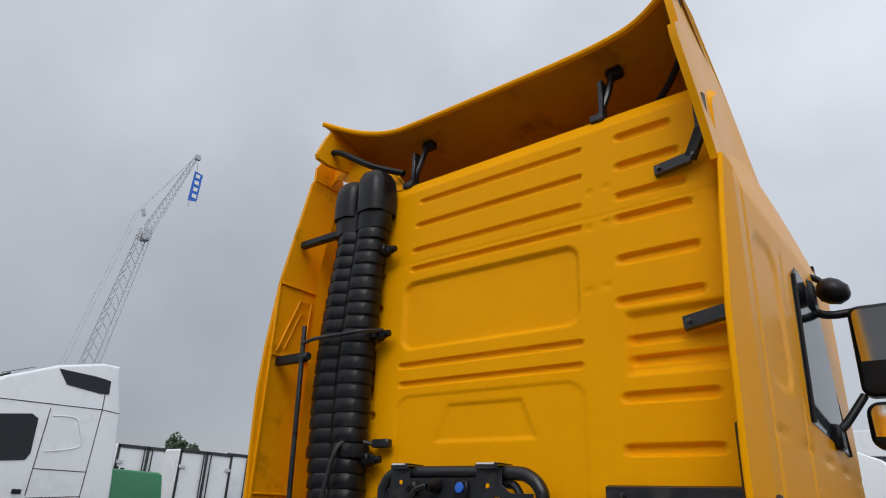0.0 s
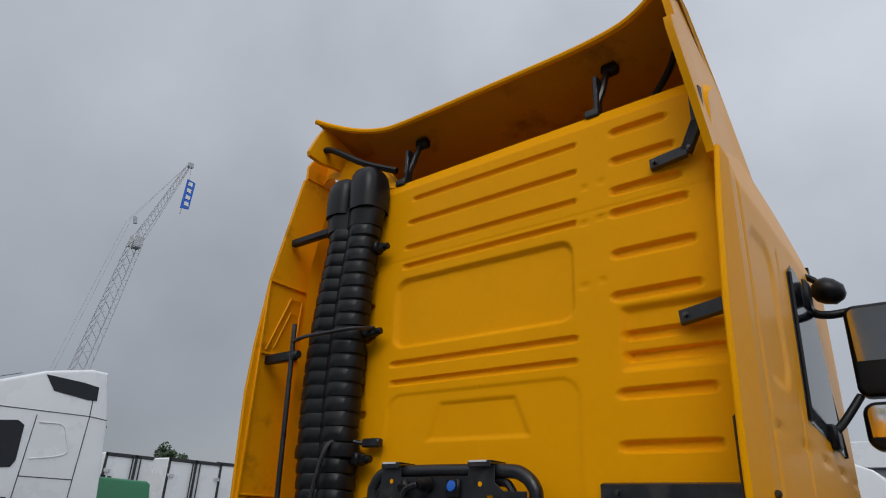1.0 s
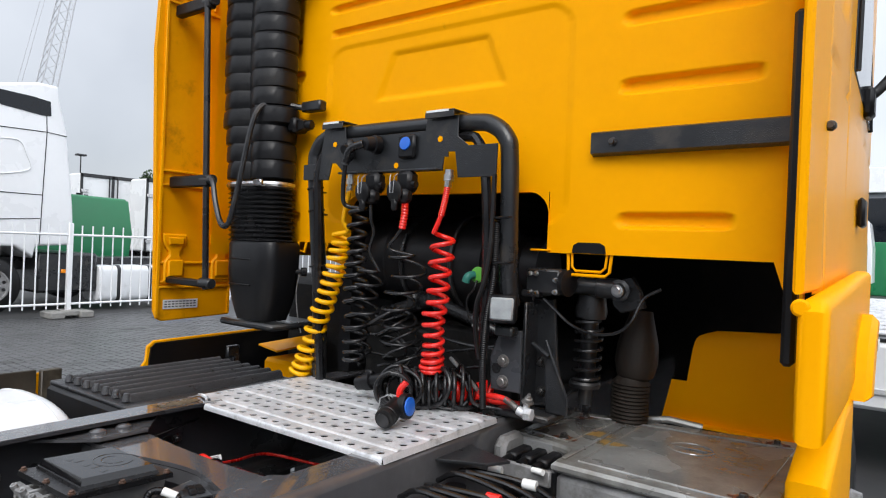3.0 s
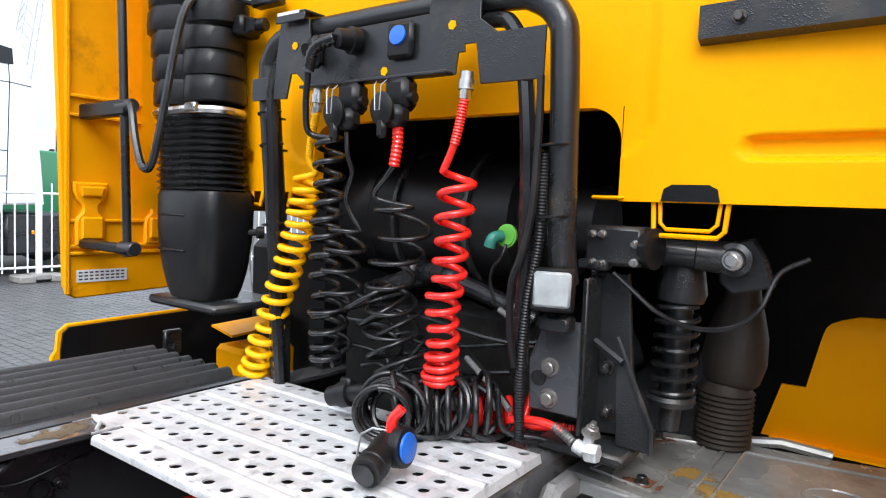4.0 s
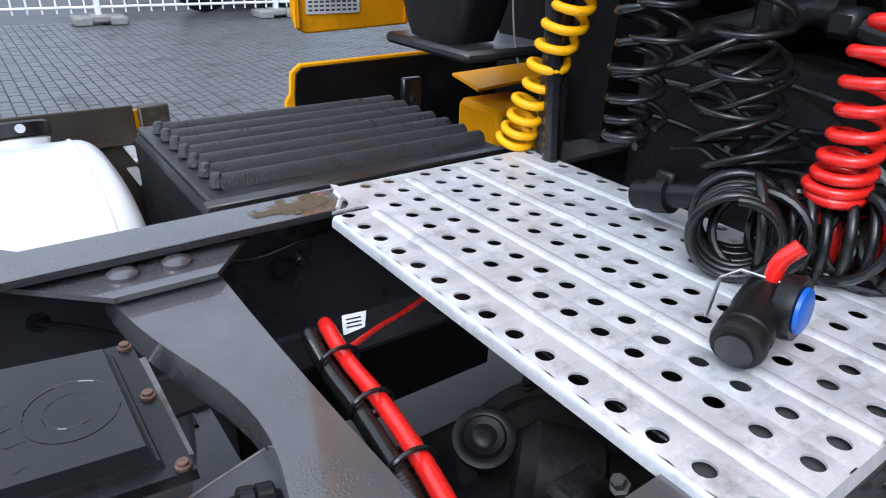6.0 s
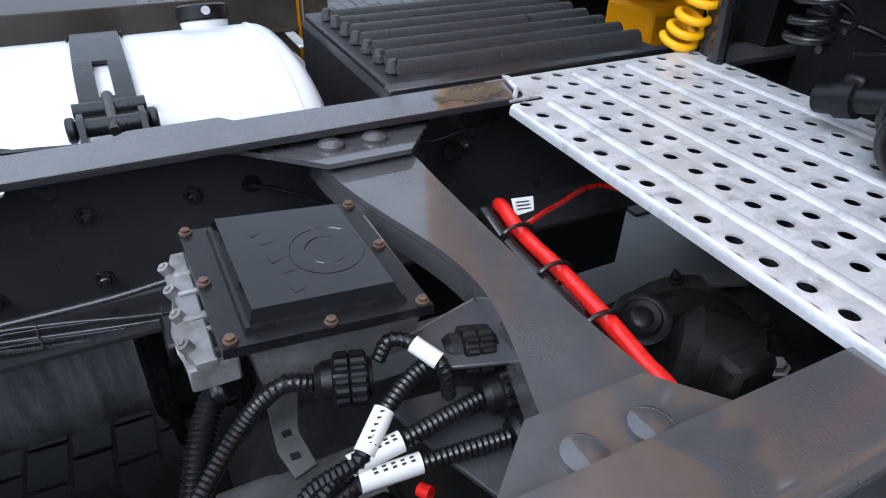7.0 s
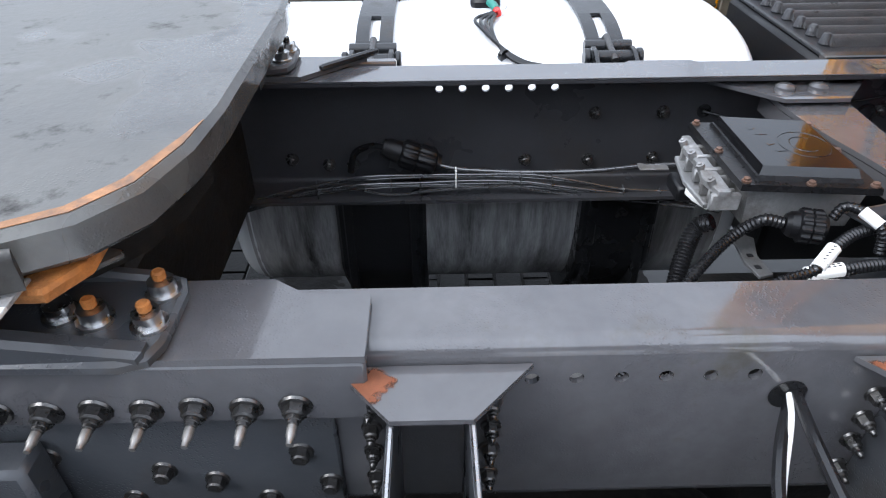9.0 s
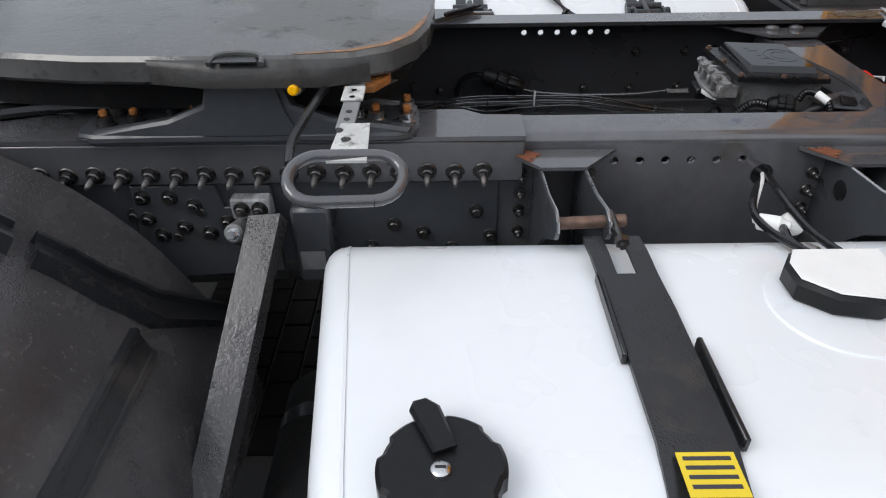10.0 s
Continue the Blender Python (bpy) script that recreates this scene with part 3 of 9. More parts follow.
ys = [-0.12 + 0.02 * i for i in range(0, 102)]
zz = [1.45 + 0.02 * i for i in range(0, 103)]
top_at = lambda y: 3.50 - 0.10 * max(0, y) - 0.10 * max(0, y - 1.1) ** 2 * 3
g = Geo().sheet(lambda y, z: (flank(y, min(z, top_at(y))), y + 0.05, min(z, top_at(y))), ys, zz)
part("side_wall", g, YELLOW_GLOSS, cab, "glossy yellow flank with door seams", smooth=50)
g = Geo().sheet(lambda y, z: (2 * CX - flank(y, min(z, top_at(y))), y + 0.05, min(z, top_at(y))), ys[::4], zz[::4])
part("side_wall", g, YELLOW_GLOSS, cab, smooth=50)
g = Geo().sheet(lambda y, u: (CX + u * (side_x(y, top_at(y)) - CX), y + 0.05, top_at(y) - 0.04 * (1 - abs(u) ** 8)), [0.0] + ys[9::6], [-1, -0.97, -0.9, -0.75, -0.5, 0, 0.5, 0.75, 0.9, 0.97, 1])
part("roof", g, YELLOW_GLOSS, cab)
g = Geo().box(-1.05, 1.15, 1.93, 1.97, 1.3, 3.25)
part("windscreen", g, GLASS_DARK, cab)
# side window and its black frame
g = Geo().prism([(0.78, 2.17), (1.62, 2.10), (1.40, 2.86), (1.02, 2.93), (0.86, 2.86)], 1.195, 1.209, "x", 0.003)
part("door_window", g, GLASS_DARK, cab, "dark tinted side window")
g = Geo().tube([(1.213, 0.80, 2.17), (1.213, 0.88, 2.86), (1.19, 1.02, 2.95), (1.185, 1.35, 2.92), (1.205, 1.62, 2.10)], 0.012, 6)
part("window_seal", g, BLACK_PLASTIC, cab)
g = Geo().box(1.21, 1.235, 1.08, 1.20, 1.66, 1.77, 0.01)
part("door_handle", g, BLACK_PLASTIC, cab, "black door pull")

# roof deflector: a shell that rises to the rear, with side wings
def deflector(u, w):
    """u across (-1..1), w from the rear edge forward (0..1)."""
    sw = abs(u) ** 5
    half_ = 1.085 if u > 0 else 1.125
    lift = 0.147 * max(0, (abs(u) - 0.55) / 0.45) ** 1.5 if u < 0 else 0.06 * max(0, (u - 0.75) / 0.25) ** 1.5 - 0.01 * u * u
    return (CX + (half_ - 0.10 * w) * u, -0.02 - 0.17 * sw * (1 - w) + 1.25 * w, 3.815 + lift * (1 - w) - 0.31 * w ** 1.3 - 0.05 * abs(u) ** 4 * w)


us = [-1 + i / 20 for i in range(41)]
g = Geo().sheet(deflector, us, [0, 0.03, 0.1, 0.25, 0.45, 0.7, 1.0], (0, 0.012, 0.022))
part("roof_deflector", g, DEFLECTOR_IN, cab, "curved yellow roof deflector, shade put into its underside colour", smooth=50)
for s in (1, -1):
    X = lambda x: CX + s * x
    outline = [(0.75, 3.0), (-0.12, 3.02), (-0.20, 3.28), (-0.29, 3.50), (-0.29, 3.56), (-0.22, 3.62), (-0.25, 3.78), (-0.17, 3.955), (0.1, 3.905), (0.7, 3.76), (1.22, 3.53), (1.22, 3.3)]
    if s < 0:
        outline = [(0.10, 3.74), (-0.12, 3.71), (-0.215, 3.72), (-0.225, 3.745), (-0.18, 3.87), (-0.13, 3.965), (-0.02, 3.945), (0.1, 3.905), (0.7, 3.72), (1.22, 3.50), (1.22, 3.42), (0.6, 3.60)]
    lean = lambda z, y: (1.152 if s > 0 else 1.205) - 0.095 * (z - 3.0) - 0.08 * max(0, y - 0.05)
    n = len(outline)
    vs = [(X(lean(z, y)), y, z) for y, z in outline] + [(X(lean(z, y) - 0.03), y, z) for y, z in outline]
    fs = [tuple(range(n)), tuple(range(2 * n - 1, n - 1, -1))] + [(k, (k + 1) % n, n + (k + 1) % n, n + k) for k in range(n)]
    part("deflector_wing", Geo().add(vs, fs), YELLOW_GLOSS, cab, "yellow side wing of the roof deflector")

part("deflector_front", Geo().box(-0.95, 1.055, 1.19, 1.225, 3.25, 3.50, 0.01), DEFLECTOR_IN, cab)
part("deflector_edge", Geo().tube([tuple(Vector(deflector(q, 0)) + Vector((0, -0.004, 0.012))) for q in us], 0.017, 8), YELLOW, cab, "bright yellow rolled rear edge")

# right side fairing
g = Geo().prism([(-0.06, 1.46), (-0.31, 1.46), (-0.318, 1.95), (-0.29, 2.40), (-0.22, 2.75), (-0.14, 3.03), (-0.02, 3.03)], 1.205, 1.226, "x", 0.006)
part("side_fairing", g, YELLOW, cab, "narrow yellow side fairing behind the door")
g = Geo().box(1.178, 1.2045, -0.245, -0.20, 1.305, 2.05, 0.008)
part("fairing_seal", g, BLACK_PLASTIC, cab, "black rubber edge strip")

# left side fairing, seen from within
left_fairing = part("side_fairing", Geo().prism([(0.105, 1.165), (-0.225, 1.153), (-0.250, 1.165), (-0.264, 1.20), (-0.275, 1.6), (-0.300, 2.3), (-0.288, 2.55), (-0.250, 2.95), (-0.182, 3.30), (-0.118, 3.63), (-0.10, 3.66), (-0.10, 3.745), (-0.05, 3.83), (0.03, 3.86), (0.10, 3.80), (0.135, 3.74), (0.14, 3.4)], -1.222, -1.202, "x", 0.005), YELLOW_IN, cab, "yellow plastic side fairing with moulded ribs on its inner face")
g = Geo()
for z0 in (2.93, 2.52, 1.80, 1.74, 1.30):
    g.box(-1.203, -1.19, -0.26, 0.13, z0 - 0.005, z0 + 0.005, 0.002)
g.box(-1.203, -1.188, -0.262, -0.25, 1.17, 2.95, 0.002)
for yc in (-0.185, 0.045):
    boss = [(-0.055, 1.53), (0.055, 1.53), (0.055, 1.50), (0.045, 1.475), (0.026, 1.455), (0.026, 1.435), (0.044, 1.415), (0.048, 1.40), (0.048, 1.325), (-0.048, 1.325), (-0.048, 1.40), (-0.044, 1.415), (-0.026, 1.435), (-0.026, 1.455), (-0.045, 1.475), (-0.055, 1.50)]
    g.prism([(yc + a, b) for a, b in boss], -1.2035, -1.186, "x", 0.006)
    g.prism([(yc + 0.72 * a, 1.43 + 0.80 * (b - 1.43)) for a, b in boss[6:12]], -1.186, -1.174, "x", 0.005)
    g.prism([(yc + 0.72 * a, 1.495 + 0.6 * (b - 1.495)) for a, b in ((-0.055, 1.53), (0.055, 1.53), (0.045, 1.475), (-0.045, 1.475))], -1.186, -1.174, "x", 0.005)
for z0 in (1.405, 1.322):
    g.box(-1.2035, -1.192, -0.255, 0.10, z0 - 0.006, z0 + 0.006, 0.004)
g.box(-1.2035, -1.192, 0.092, 0.104, 1.17, 2.93, 0.003)
g.tube([(-1.195, -0.22, 2.54), (-1.192, -0.10, 2.86), (-1.192, -0.02, 2.86), (-1.195, -0.03, 2.54)], 0.006, 6)
g.tube([(-1.195, -0.17, 2.56), (-1.192, -0.09, 2.78), (-1.192, -0.05, 2.78)], 0.004, 6)
g.box(-1.203, -1.194, -0.10, 0.135, 3.655, 3.663, 0.002)
part("moulded_rib", g, YELLOW_IN, left_fairing)
# closing panel between the fairing's top and the cab roof, with an arched upper edge
arch_top = [(q[0], q[2]) for q in curve([(x, 0, z) for x, z in ((-1.20, 3.84), (-1.165, 3.905), (-1.09, 3.875), (-0.936, 3.787), (-0.80, 3.70), (-0.677, 3.632), (-0.565, 3.504))], 5)]
arch_low = [(q[0], q[2]) for q in curve([(x, 0, z) for x, z in ((-1.20, 3.67), (-1.14, 3.70), (-1.05, 3.655), (-0.911, 3.588), (-0.78, 3.53), (-0.66, 3.48), (-0.565, 3.46))], 5)]
part("closing_panel", Geo().sheet(lambda i, w: (arch_low[i][0] + (arch_top[i][0] - arch_low[i][0]) * w, 0.03 + 0.03 * w, arch_low[i][1] + (arch_top[i][1] - arch_low[i][1]) * w), range(len(arch_top)), [0, 0.5, 1], (0, 0.012, 0)), YELLOW_IN, cab, "yellow panel with an arched edge beside the roof", smooth=50)
part("closing_edge", Geo().tube([(q[0], 0.056, q[1]) for q in arch_top], 0.008, 6), YELLOW_IN, cab)
g = Geo().box(-1.2005, -1.1985, -0.225, -0.06, 1.205, 1.245)
lab = part("sticker", g, LABEL, left_fairing, "white printed sticker")
g = Geo()
for k in range(3):
    for q in range(9):
        g.box(-1.1984, -1.1978, -0.218 + 0.0172 * q, -0.218 + 0.0172 * q + 0.011, 1.212 + 0.011 * k, 1.217 + 0.011 * k)
part("print_bar", g, PRINT, left_fairing)

# ---- chassis frame ----
frame_ = thing("chassis_frame", (0, -1.2, 1.0), "grey painted steel ladder frame, wet with rain and rust marks", "chassis frame")


def hole_cell(geo, plane, a0, a1, b0, b1, ca, cb, r, lo, hi, n=12, rise=0.0):
    """A rectangle with a round hole, as a plate from lo to hi. plane: 'x' (a=y, b=z) or 'z' (a=x, b=y)."""
    def at(a, b, h):
        return (h, a, b) if plane == "x" else (a, b, h)
    ring = [(ca + r * math.cos(2 * math.pi * (k + 0.5) / n), cb + r * math.sin(2 * math.pi * (k + 0.5) / n)) for k in range(n)]
    outer = []
    for k in range(n):
        dx, dy = math.cos(2 * math.pi * (k + 0.5) / n), math.sin(2 * math.pi * (k + 0.5) / n)
        t = min(((a1 - ca) / dx if dx > 1e-9 else (a0 - ca) / dx if dx < -1e-9 else 9e9), ((b1 - cb) / dy if dy > 1e-9 else (b0 - cb) / dy if dy < -1e-9 else 9e9))
        outer.append((ca + dx * t, cb + dy * t))
    corners = [(a1, b1), (a0, b1), (a0, b0), (a1, b0)]
    vs = [at(*p, hi if plane == "x" else hi) for p in outer] + [at(*p, hi + rise) for p in ring] + [at(*p, lo) for p in ring] + [at(*p, lo) for p in outer] + [at(*c, hi) for c in corners] + [at(*c, lo) for c in corners]
    fs = []
    for k in range(n):
        m = (k + 1) % n
        fs += [(k, m, n + m, n + k), (n + k, n + m, 2 * n + m, 2 * n + k), (2 * n + k, 2 * n + m, 3 * n + m, 3 * n + k)]
        pa, pb = outer[k], outer[m]
        if abs(pa[0] - pb[0]) > 1e-7 and abs(pa[1] - pb[1]) > 1e-7:
            q = next(i for i, c in enumerate(corners) if (abs(c[0] - pa[0]) < 1e-6 or abs(c[1] - pa[1]) < 1e-6) and (abs(c[0] - pb[0]) < 1e-6 or abs(c[1] - pb[1]) < 1e-6))
            fs += [(k, 4 * n + q, m), (3 * n + m, 4 * n + 4 + q, 3 * n + k)]
    return geo.add(vs, fs)


def rail(side):
    """A channel section, web outside, flanges inwards, with a row of through holes."""
    o, w, f = side * 0.425, side * 0.417, side * (0.327 if side > 0 else 0.318)
    g = Geo()
    lo, hi = min(o, w), max(o, w)
    y0, zb, zt = (-1.634, 0.94, 0.99) if side < 0 else (-1.545, 0.94, 0.99)
    y1 = y0 + 6 * 0.0504
    g.box(lo, hi, -4.2, y0, 0.755, 1.0)
    g.box(lo, hi, y1, 2.2, 0.755, 1.0)
    g.box(lo, hi, y0, y1, 0.755, zb)
    g.box(lo, hi, y0, y1, zt, 1.0)
    for k in range(6):
        c = y0 + 0.0252 + 0.0504 * k
        hole_cell(g, "x", y0 + 0.0504 * k, y0 + 0.0504 * (k + 1), zb, zt, c, 0.965, 0.0085, lo, hi)
    # rounded upper and lower folds, then the flanges
    for zc, s in ((1.0, 1), (0.755, -1)):
        prof = [(o - side * 0.02 + side * 0.02 * math.cos(radians(a)), zc + s * 0.02 * math.sin(radians(a))) for a in range(0, 91, 15)]
        prof += [(f, zc + s * 0.02), (f, zc + s * 0.012)] + [(o - side * 0.02 + side * 0.012 * math.cos(radians(a)), zc + s * 0.012 * math.sin(radians(a))) for a in range(90, -1, -15)]
        g.prism(prof, -4.2, 2.2, "y")
    return g


rail_l = part("rail", rail(-1), RAIL_DARK, frame_, "channel rail with a row of round holes, shade put into its paint", smooth=30)
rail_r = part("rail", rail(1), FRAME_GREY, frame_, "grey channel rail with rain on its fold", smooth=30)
# flange tops carry the worn grey paint, without the left rail's painted-in shade
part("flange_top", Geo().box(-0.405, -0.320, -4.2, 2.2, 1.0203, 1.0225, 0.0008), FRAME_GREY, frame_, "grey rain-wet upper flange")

# reinforcement angle on the right rail under the fifth wheel, and its twin
for s in (1, -1):
    if s > 0:
        poly = [(0.350, -1.775), (0.322, -1.815), (0.322, -3.6), (0.452, -3.6), (0.452, -1.70), (0.352, -1.70)]
    else:
        poly = [(-0.322, -1.885), (-0.322, -3.6), (-0.437, -3.6), (-0.437, -1.762)]
    part("angle_top", Geo().prism(poly, 1.0235, 1.033, "z"), FRAME_GREY, frame_, "grey steel reinforcing angle")
    part("angle_side", Geo().box(min(s * 0.4265, s * 0.452), max(s * 0.4265, s * 0.452), -3.6, -1.70, 0.935, 1.0232, 0.004), FRAME_GREY, frame_)
for s in (1, -1):
    part("side_plate", Geo().box(min(s * 0.4262, s * 0.436), max(s * 0.4262, s * 0.436), -3.6, -1.745, 0.735, 0.934, 0.003), FRAME_DARK, frame_)
stud = part("stud_bolt", bolt(Geo(), (0.452, -1.780, 0.960), (1, 0, -0.1), 0.0135, 0.014), BOLT, frame_, "grimy flange bolt with a stud end")
stud_end = part("stud_end", Geo().tube([(0.478 + q, -1.780, 0.9575 - 0.1 * q) for q in (0, 0.012, 0.014, 0.022)], 0.005, 9, True, [0.0058, 0.0056, 0.0042, 0.0036]), STEEL_DULL, frame_, "bright thread end")
for k in range(1, 17):
    share(stud, "stud_bolt", frame_, (0, -0.0538 * k, -0.002 * (k % 2)))
    share(stud_end, "stud_end", frame_, (0, -0.0538 * k, -0.002 * (k % 2)))
low = part("frame_bolt", bolt(Geo(), (0.436, -1.79, 0.86), (1, 0, 0), 0.011), BOLT, frame_)
for dy, dz in ((-0.11, -0.05), (-0.17, -0.03), (-0.22, -0.085), (-0.30, 0.0), (-0.42, -0.02), (-0.5, -0.06), (-0.56, 0.01), (-0.62, -0.05), (-0.7, 0.0), (0.03, -0.06), (-0.05, -0.09)):
    share(low, "frame_bolt", frame_, (0, dy, dz))
inner = part("frame_bolt", bolt(Geo(), (-0.417, -1.261, 0.904), (1, 0, 0), 0.011, 0.006), BOLT, frame_)
for y, z in ((-1.109, 0.904), (-1.112, 0.79), (-1.264, 0.788), (-1.411, 0.79), (-1.866, 0.785), (-1.81, 0.785), (-1.95, 0.80), (-0.62, 0.90)):
    share(inner, "frame_bolt", frame_, (0, y + 1.261, z - 0.904))


# crossmember: a bowed plate between two gussets
def cross(u, w):
    x = -0.34 + 0.68 * u
    rear = -0.945 + 0.085 * math.exp(-((x - 0.04) / 0.22) ** 2)
    front = -0.798 + 0.016 * u
    return (x, rear + (front - rear) * w, 0.986 - 0.012 * math.sin(math.pi * u))


us = [i / 24 for i in range(25)]
g = Geo().sheet(cross, us, [0, 0.06, 0.5, 0.94, 1], (0, 0, -0.010))
g.sheet(lambda u, w: (cross(u, 0)[0], cross(u, 0)[1] + 0.001, cross(u, 0)[2] - 0.012 - w * 0.035), us, [0, 1], (0, 0.008, 0))
g.sheet(lambda u, w: (cross(u, 1)[0], cross(u, 1)[1] - 0.001, cross(u, 1)[2] - 0.012 - w * 0.035), us, [0, 1], (0, -0.008, 0))
part("crossmember", g, FRAME_GREY, frame_, "bowed grey crossmember with puddles and rust")
for s in (1, -1):
    poly = [(s * 0.365, -1.055), (s * 0.365, -0.715), (s * 0.255, -0.805), (s * 0.255, -0.935)]
    gus = part("gusset", Geo().prism(poly, 0.991, 0.999, "z"), FRAME_GREY, frame_)
    for y in (-0.844, -0.913):
        part("rivet", Geo().lathe([(0, 0.021), (0.006, 0.020), (0.010, 0.013), (0.011, 0.002)], (s * 0.308, y, 0.999), (0, 0, 1), 16), FRAME_GREY, gus)

# crossmember and drive axle are added to keep light from the ground below
rear_x = part("rear_crossmember", Geo().prism([(-2.02, 0.77), (-2.02, 0.99), (-2.03, 1.0), (-2.22, 1.0), (-2.23, 0.99), (-2.23, 0.77), (-2.22, 0.78), (-2.21, 0.98), (-2.04, 0.98), (-2.03, 0.78)], -0.32, 0.32, "x", 0.0), GRIME_BLACK, frame_, "dark folded crossmember under the coupling, added to darken the gap")
axle = thing("rear_axle", (0.0, -2.95, 0.2), "black drive axle with a round differential housing, added to block light", "axle")
part("axle_tube", Geo().cyl((-0.62, -2.95, 0.505), (0.62, -2.95, 0.505), 0.10, n=20), BLACK_METAL, axle)
part("differential", Geo().lathe([(0, 0.10), (0.05, 0.20), (0.20, 0.25), (0.38, 0.24), (0.50, 0.16), (0.56, 0.09)], (0.05, -3.20, 0.50), (0, 1, 0), 28), BLACK_METAL, axle)

# flaking rust at the crossmember's end and by the plate
part("rust_spot", Geo().box(-0.40, -0.33, -0.72, -0.56, 1.0229, 1.0235), MUD_STAIN, frame_, "brown mud stain")
part("rust_spot", Geo().sheet(lambda u, w: (lambda p: (p[0], p[1], p[2] + 0.0012))(cross(u, w)), [0.86 + 0.02 * i for i in range(6)], [0.7, 0.85, 0.97]), RUST_PATCH, frame_)

# ---- fuel tanks ----
def oval_at(a):
    return (-0.875 + 0.390 * math.copysign(abs(math.cos(a)) ** 0.74, math.cos(a)), 0.625 + 0.375 * math.copysign(abs(math.sin(a)) ** 0.74, math.sin(a)))


def tank_body(outline, y0, y1, bev=0.03):
    return Geo().prism(outline, y0, y1, "y", bev)


ltank = thing("fuel_tank", (-0.85, -1.55, 0.2), "white painted cylindrical fuel tank strapped beside the frame", "fuel tank", "fuel tanks")
oval = [oval_at(radians(a)) for a in range(0, 360, 6)]
part("tank_shell", tank_body(oval, -2.16, -0.815, 0.05), WHITE_TANK, ltank, smooth=30)
for y in (-2.10, -0.872):
    part("end_seam", Geo().tube([(x, y, z) for x, z in oval + oval[:1]], 0.0035, 6), WHITE_TANK, ltank, "pressed seam of the end cap")
rtank = thing("fuel_tank", (0.85, -1.35, 0.2), "white painted square fuel tank with rounded edges and black strap", "fuel tank", "fuel tanks")
g = tank_body(round_rect(0.575, 1.245, 0.22, 0.94, 0.15, 10), -2.042, -0.62, 0.04)
g.v = [(p[0], p[1] + (0.10 * (p[0] - 0.86) if p[1] < -1.5 else 0.0), p[2]) for p in g.v]
part("tank_shell", g, WHITE_TANK, rtank, smooth=30)
part("end_seam", Geo().tube([(x, -1.998 + 0.10 * (x - 0.86), z) for x, z in round_rect(0.5755, 1.2445, 0.2205, 0.9395, 0.15, 10)][4:34], 0.003, 6), WHITE_TANK, rtank, "pressed seam of the end cap")

# ---- catwalk plate ----
plate = thing("catwalk_plate", (0.02, -0.36, 1.03), "perforated galvanised walkway plate with a torn corner across the frame", "walkway plate")
ROWS = [-0.597, -0.513, -0.468, -0.391, -0.346, -0.269, -0.222, -0.139]
EDGES = [-0.615, -0.553, -0.4905, -0.4295, -0.3685, -0.3075, -0.2455, -0.180, -0.118]
g = Geo()
PZ = 1.030
for j, yr in enumerate(ROWS):
    for i in range(17):
        xc = -0.365 + 0.0477 * i
        x0, x1 = xc - 0.02385, xc + 0.02385
        if j == 0 and i < 2:
            continue
        if j == 0 and i == 2:
            x0 += 0.012
        tilt = 0.0
        hole_cell(g, "z", x0, x1, EDGES[j], EDGES[j + 1], xc, yr, 0.0108, PZ - 0.0008, PZ, 16, 0.0022)
    g.box(-0.389, -0.3888, EDGES[j] + 0.01, EDGES[j + 1], PZ - 0.002, PZ)
# pressed ridges between the pairs of rows
for yr in (-0.553, -0.4295, -0.3075, -0.180):
    g.sheet(lambda u, w: (u, yr + w, PZ + 0.0004 + 0.004 * max(0, 1 - (w / 0.011) ** 2)), [-0.36 if yr > -0.55 else -0.26, 0.0, 0.42], [-0.011, -0.009, -0.006, -0.003, 0, 0.003, 0.006, 0.009, 0.011])
g.sheet(lambda u, w: (u, -0.615 - 0.006 * math.sin(1.57 * w), PZ - 0.016 * w * w), [-0.28, 0.0, 0.4223], [0, 0.25, 0.5, 0.75, 1], (0, 0.002, 0))
g.sheet(lambda u, w: (0.4223 + 0.004 * w, u, PZ - 0.016 * w), [-0.615, -0.118], [0, 0.3, 1], (-0.002, 0, 0))
g.sheet(lambda u, w: (u, -0.118 + 0.003 * w, PZ - 0.016 * w), [-0.389, 0.4223], [0, 1], (0, -0.002, 0))
part("perforated_sheet", g, GALV, plate, smooth=35)
# torn, curled corner
g = Geo()
rag = [(-0.296, -0.612), (-0.30, -0.585), (-0.315, -0.573), (-0.332, -0.568), (-0.345, -0.574), (-0.372, -0.566), (-0.405, -0.560), (-0.396, -0.552), (-0.2935, -0.5535), (-0.2935, -0.612)]
g.prism(rag, PZ - 0.003, PZ + 0.001, "z")
g.tube(curve([(-0.30, -0.60, PZ + 0.003), (-0.318, -0.585, PZ + 0.008), (-0.33, -0.578, PZ + 0.004), (-0.35, -0.579, PZ + 0.009)], 4), 0.004, 6)
part("torn_corner", g, GALV, plate, "ragged torn sheet metal")
g = Geo().box(-0.36, 0.42, -0.20, -0.17, 0.985, 1.0, 0.003).box(-0.36, 0.42, -0.56, -0.53, 0.985, 1.0, 0.003)
part("support_bar", g, BLACK_METAL, plate)

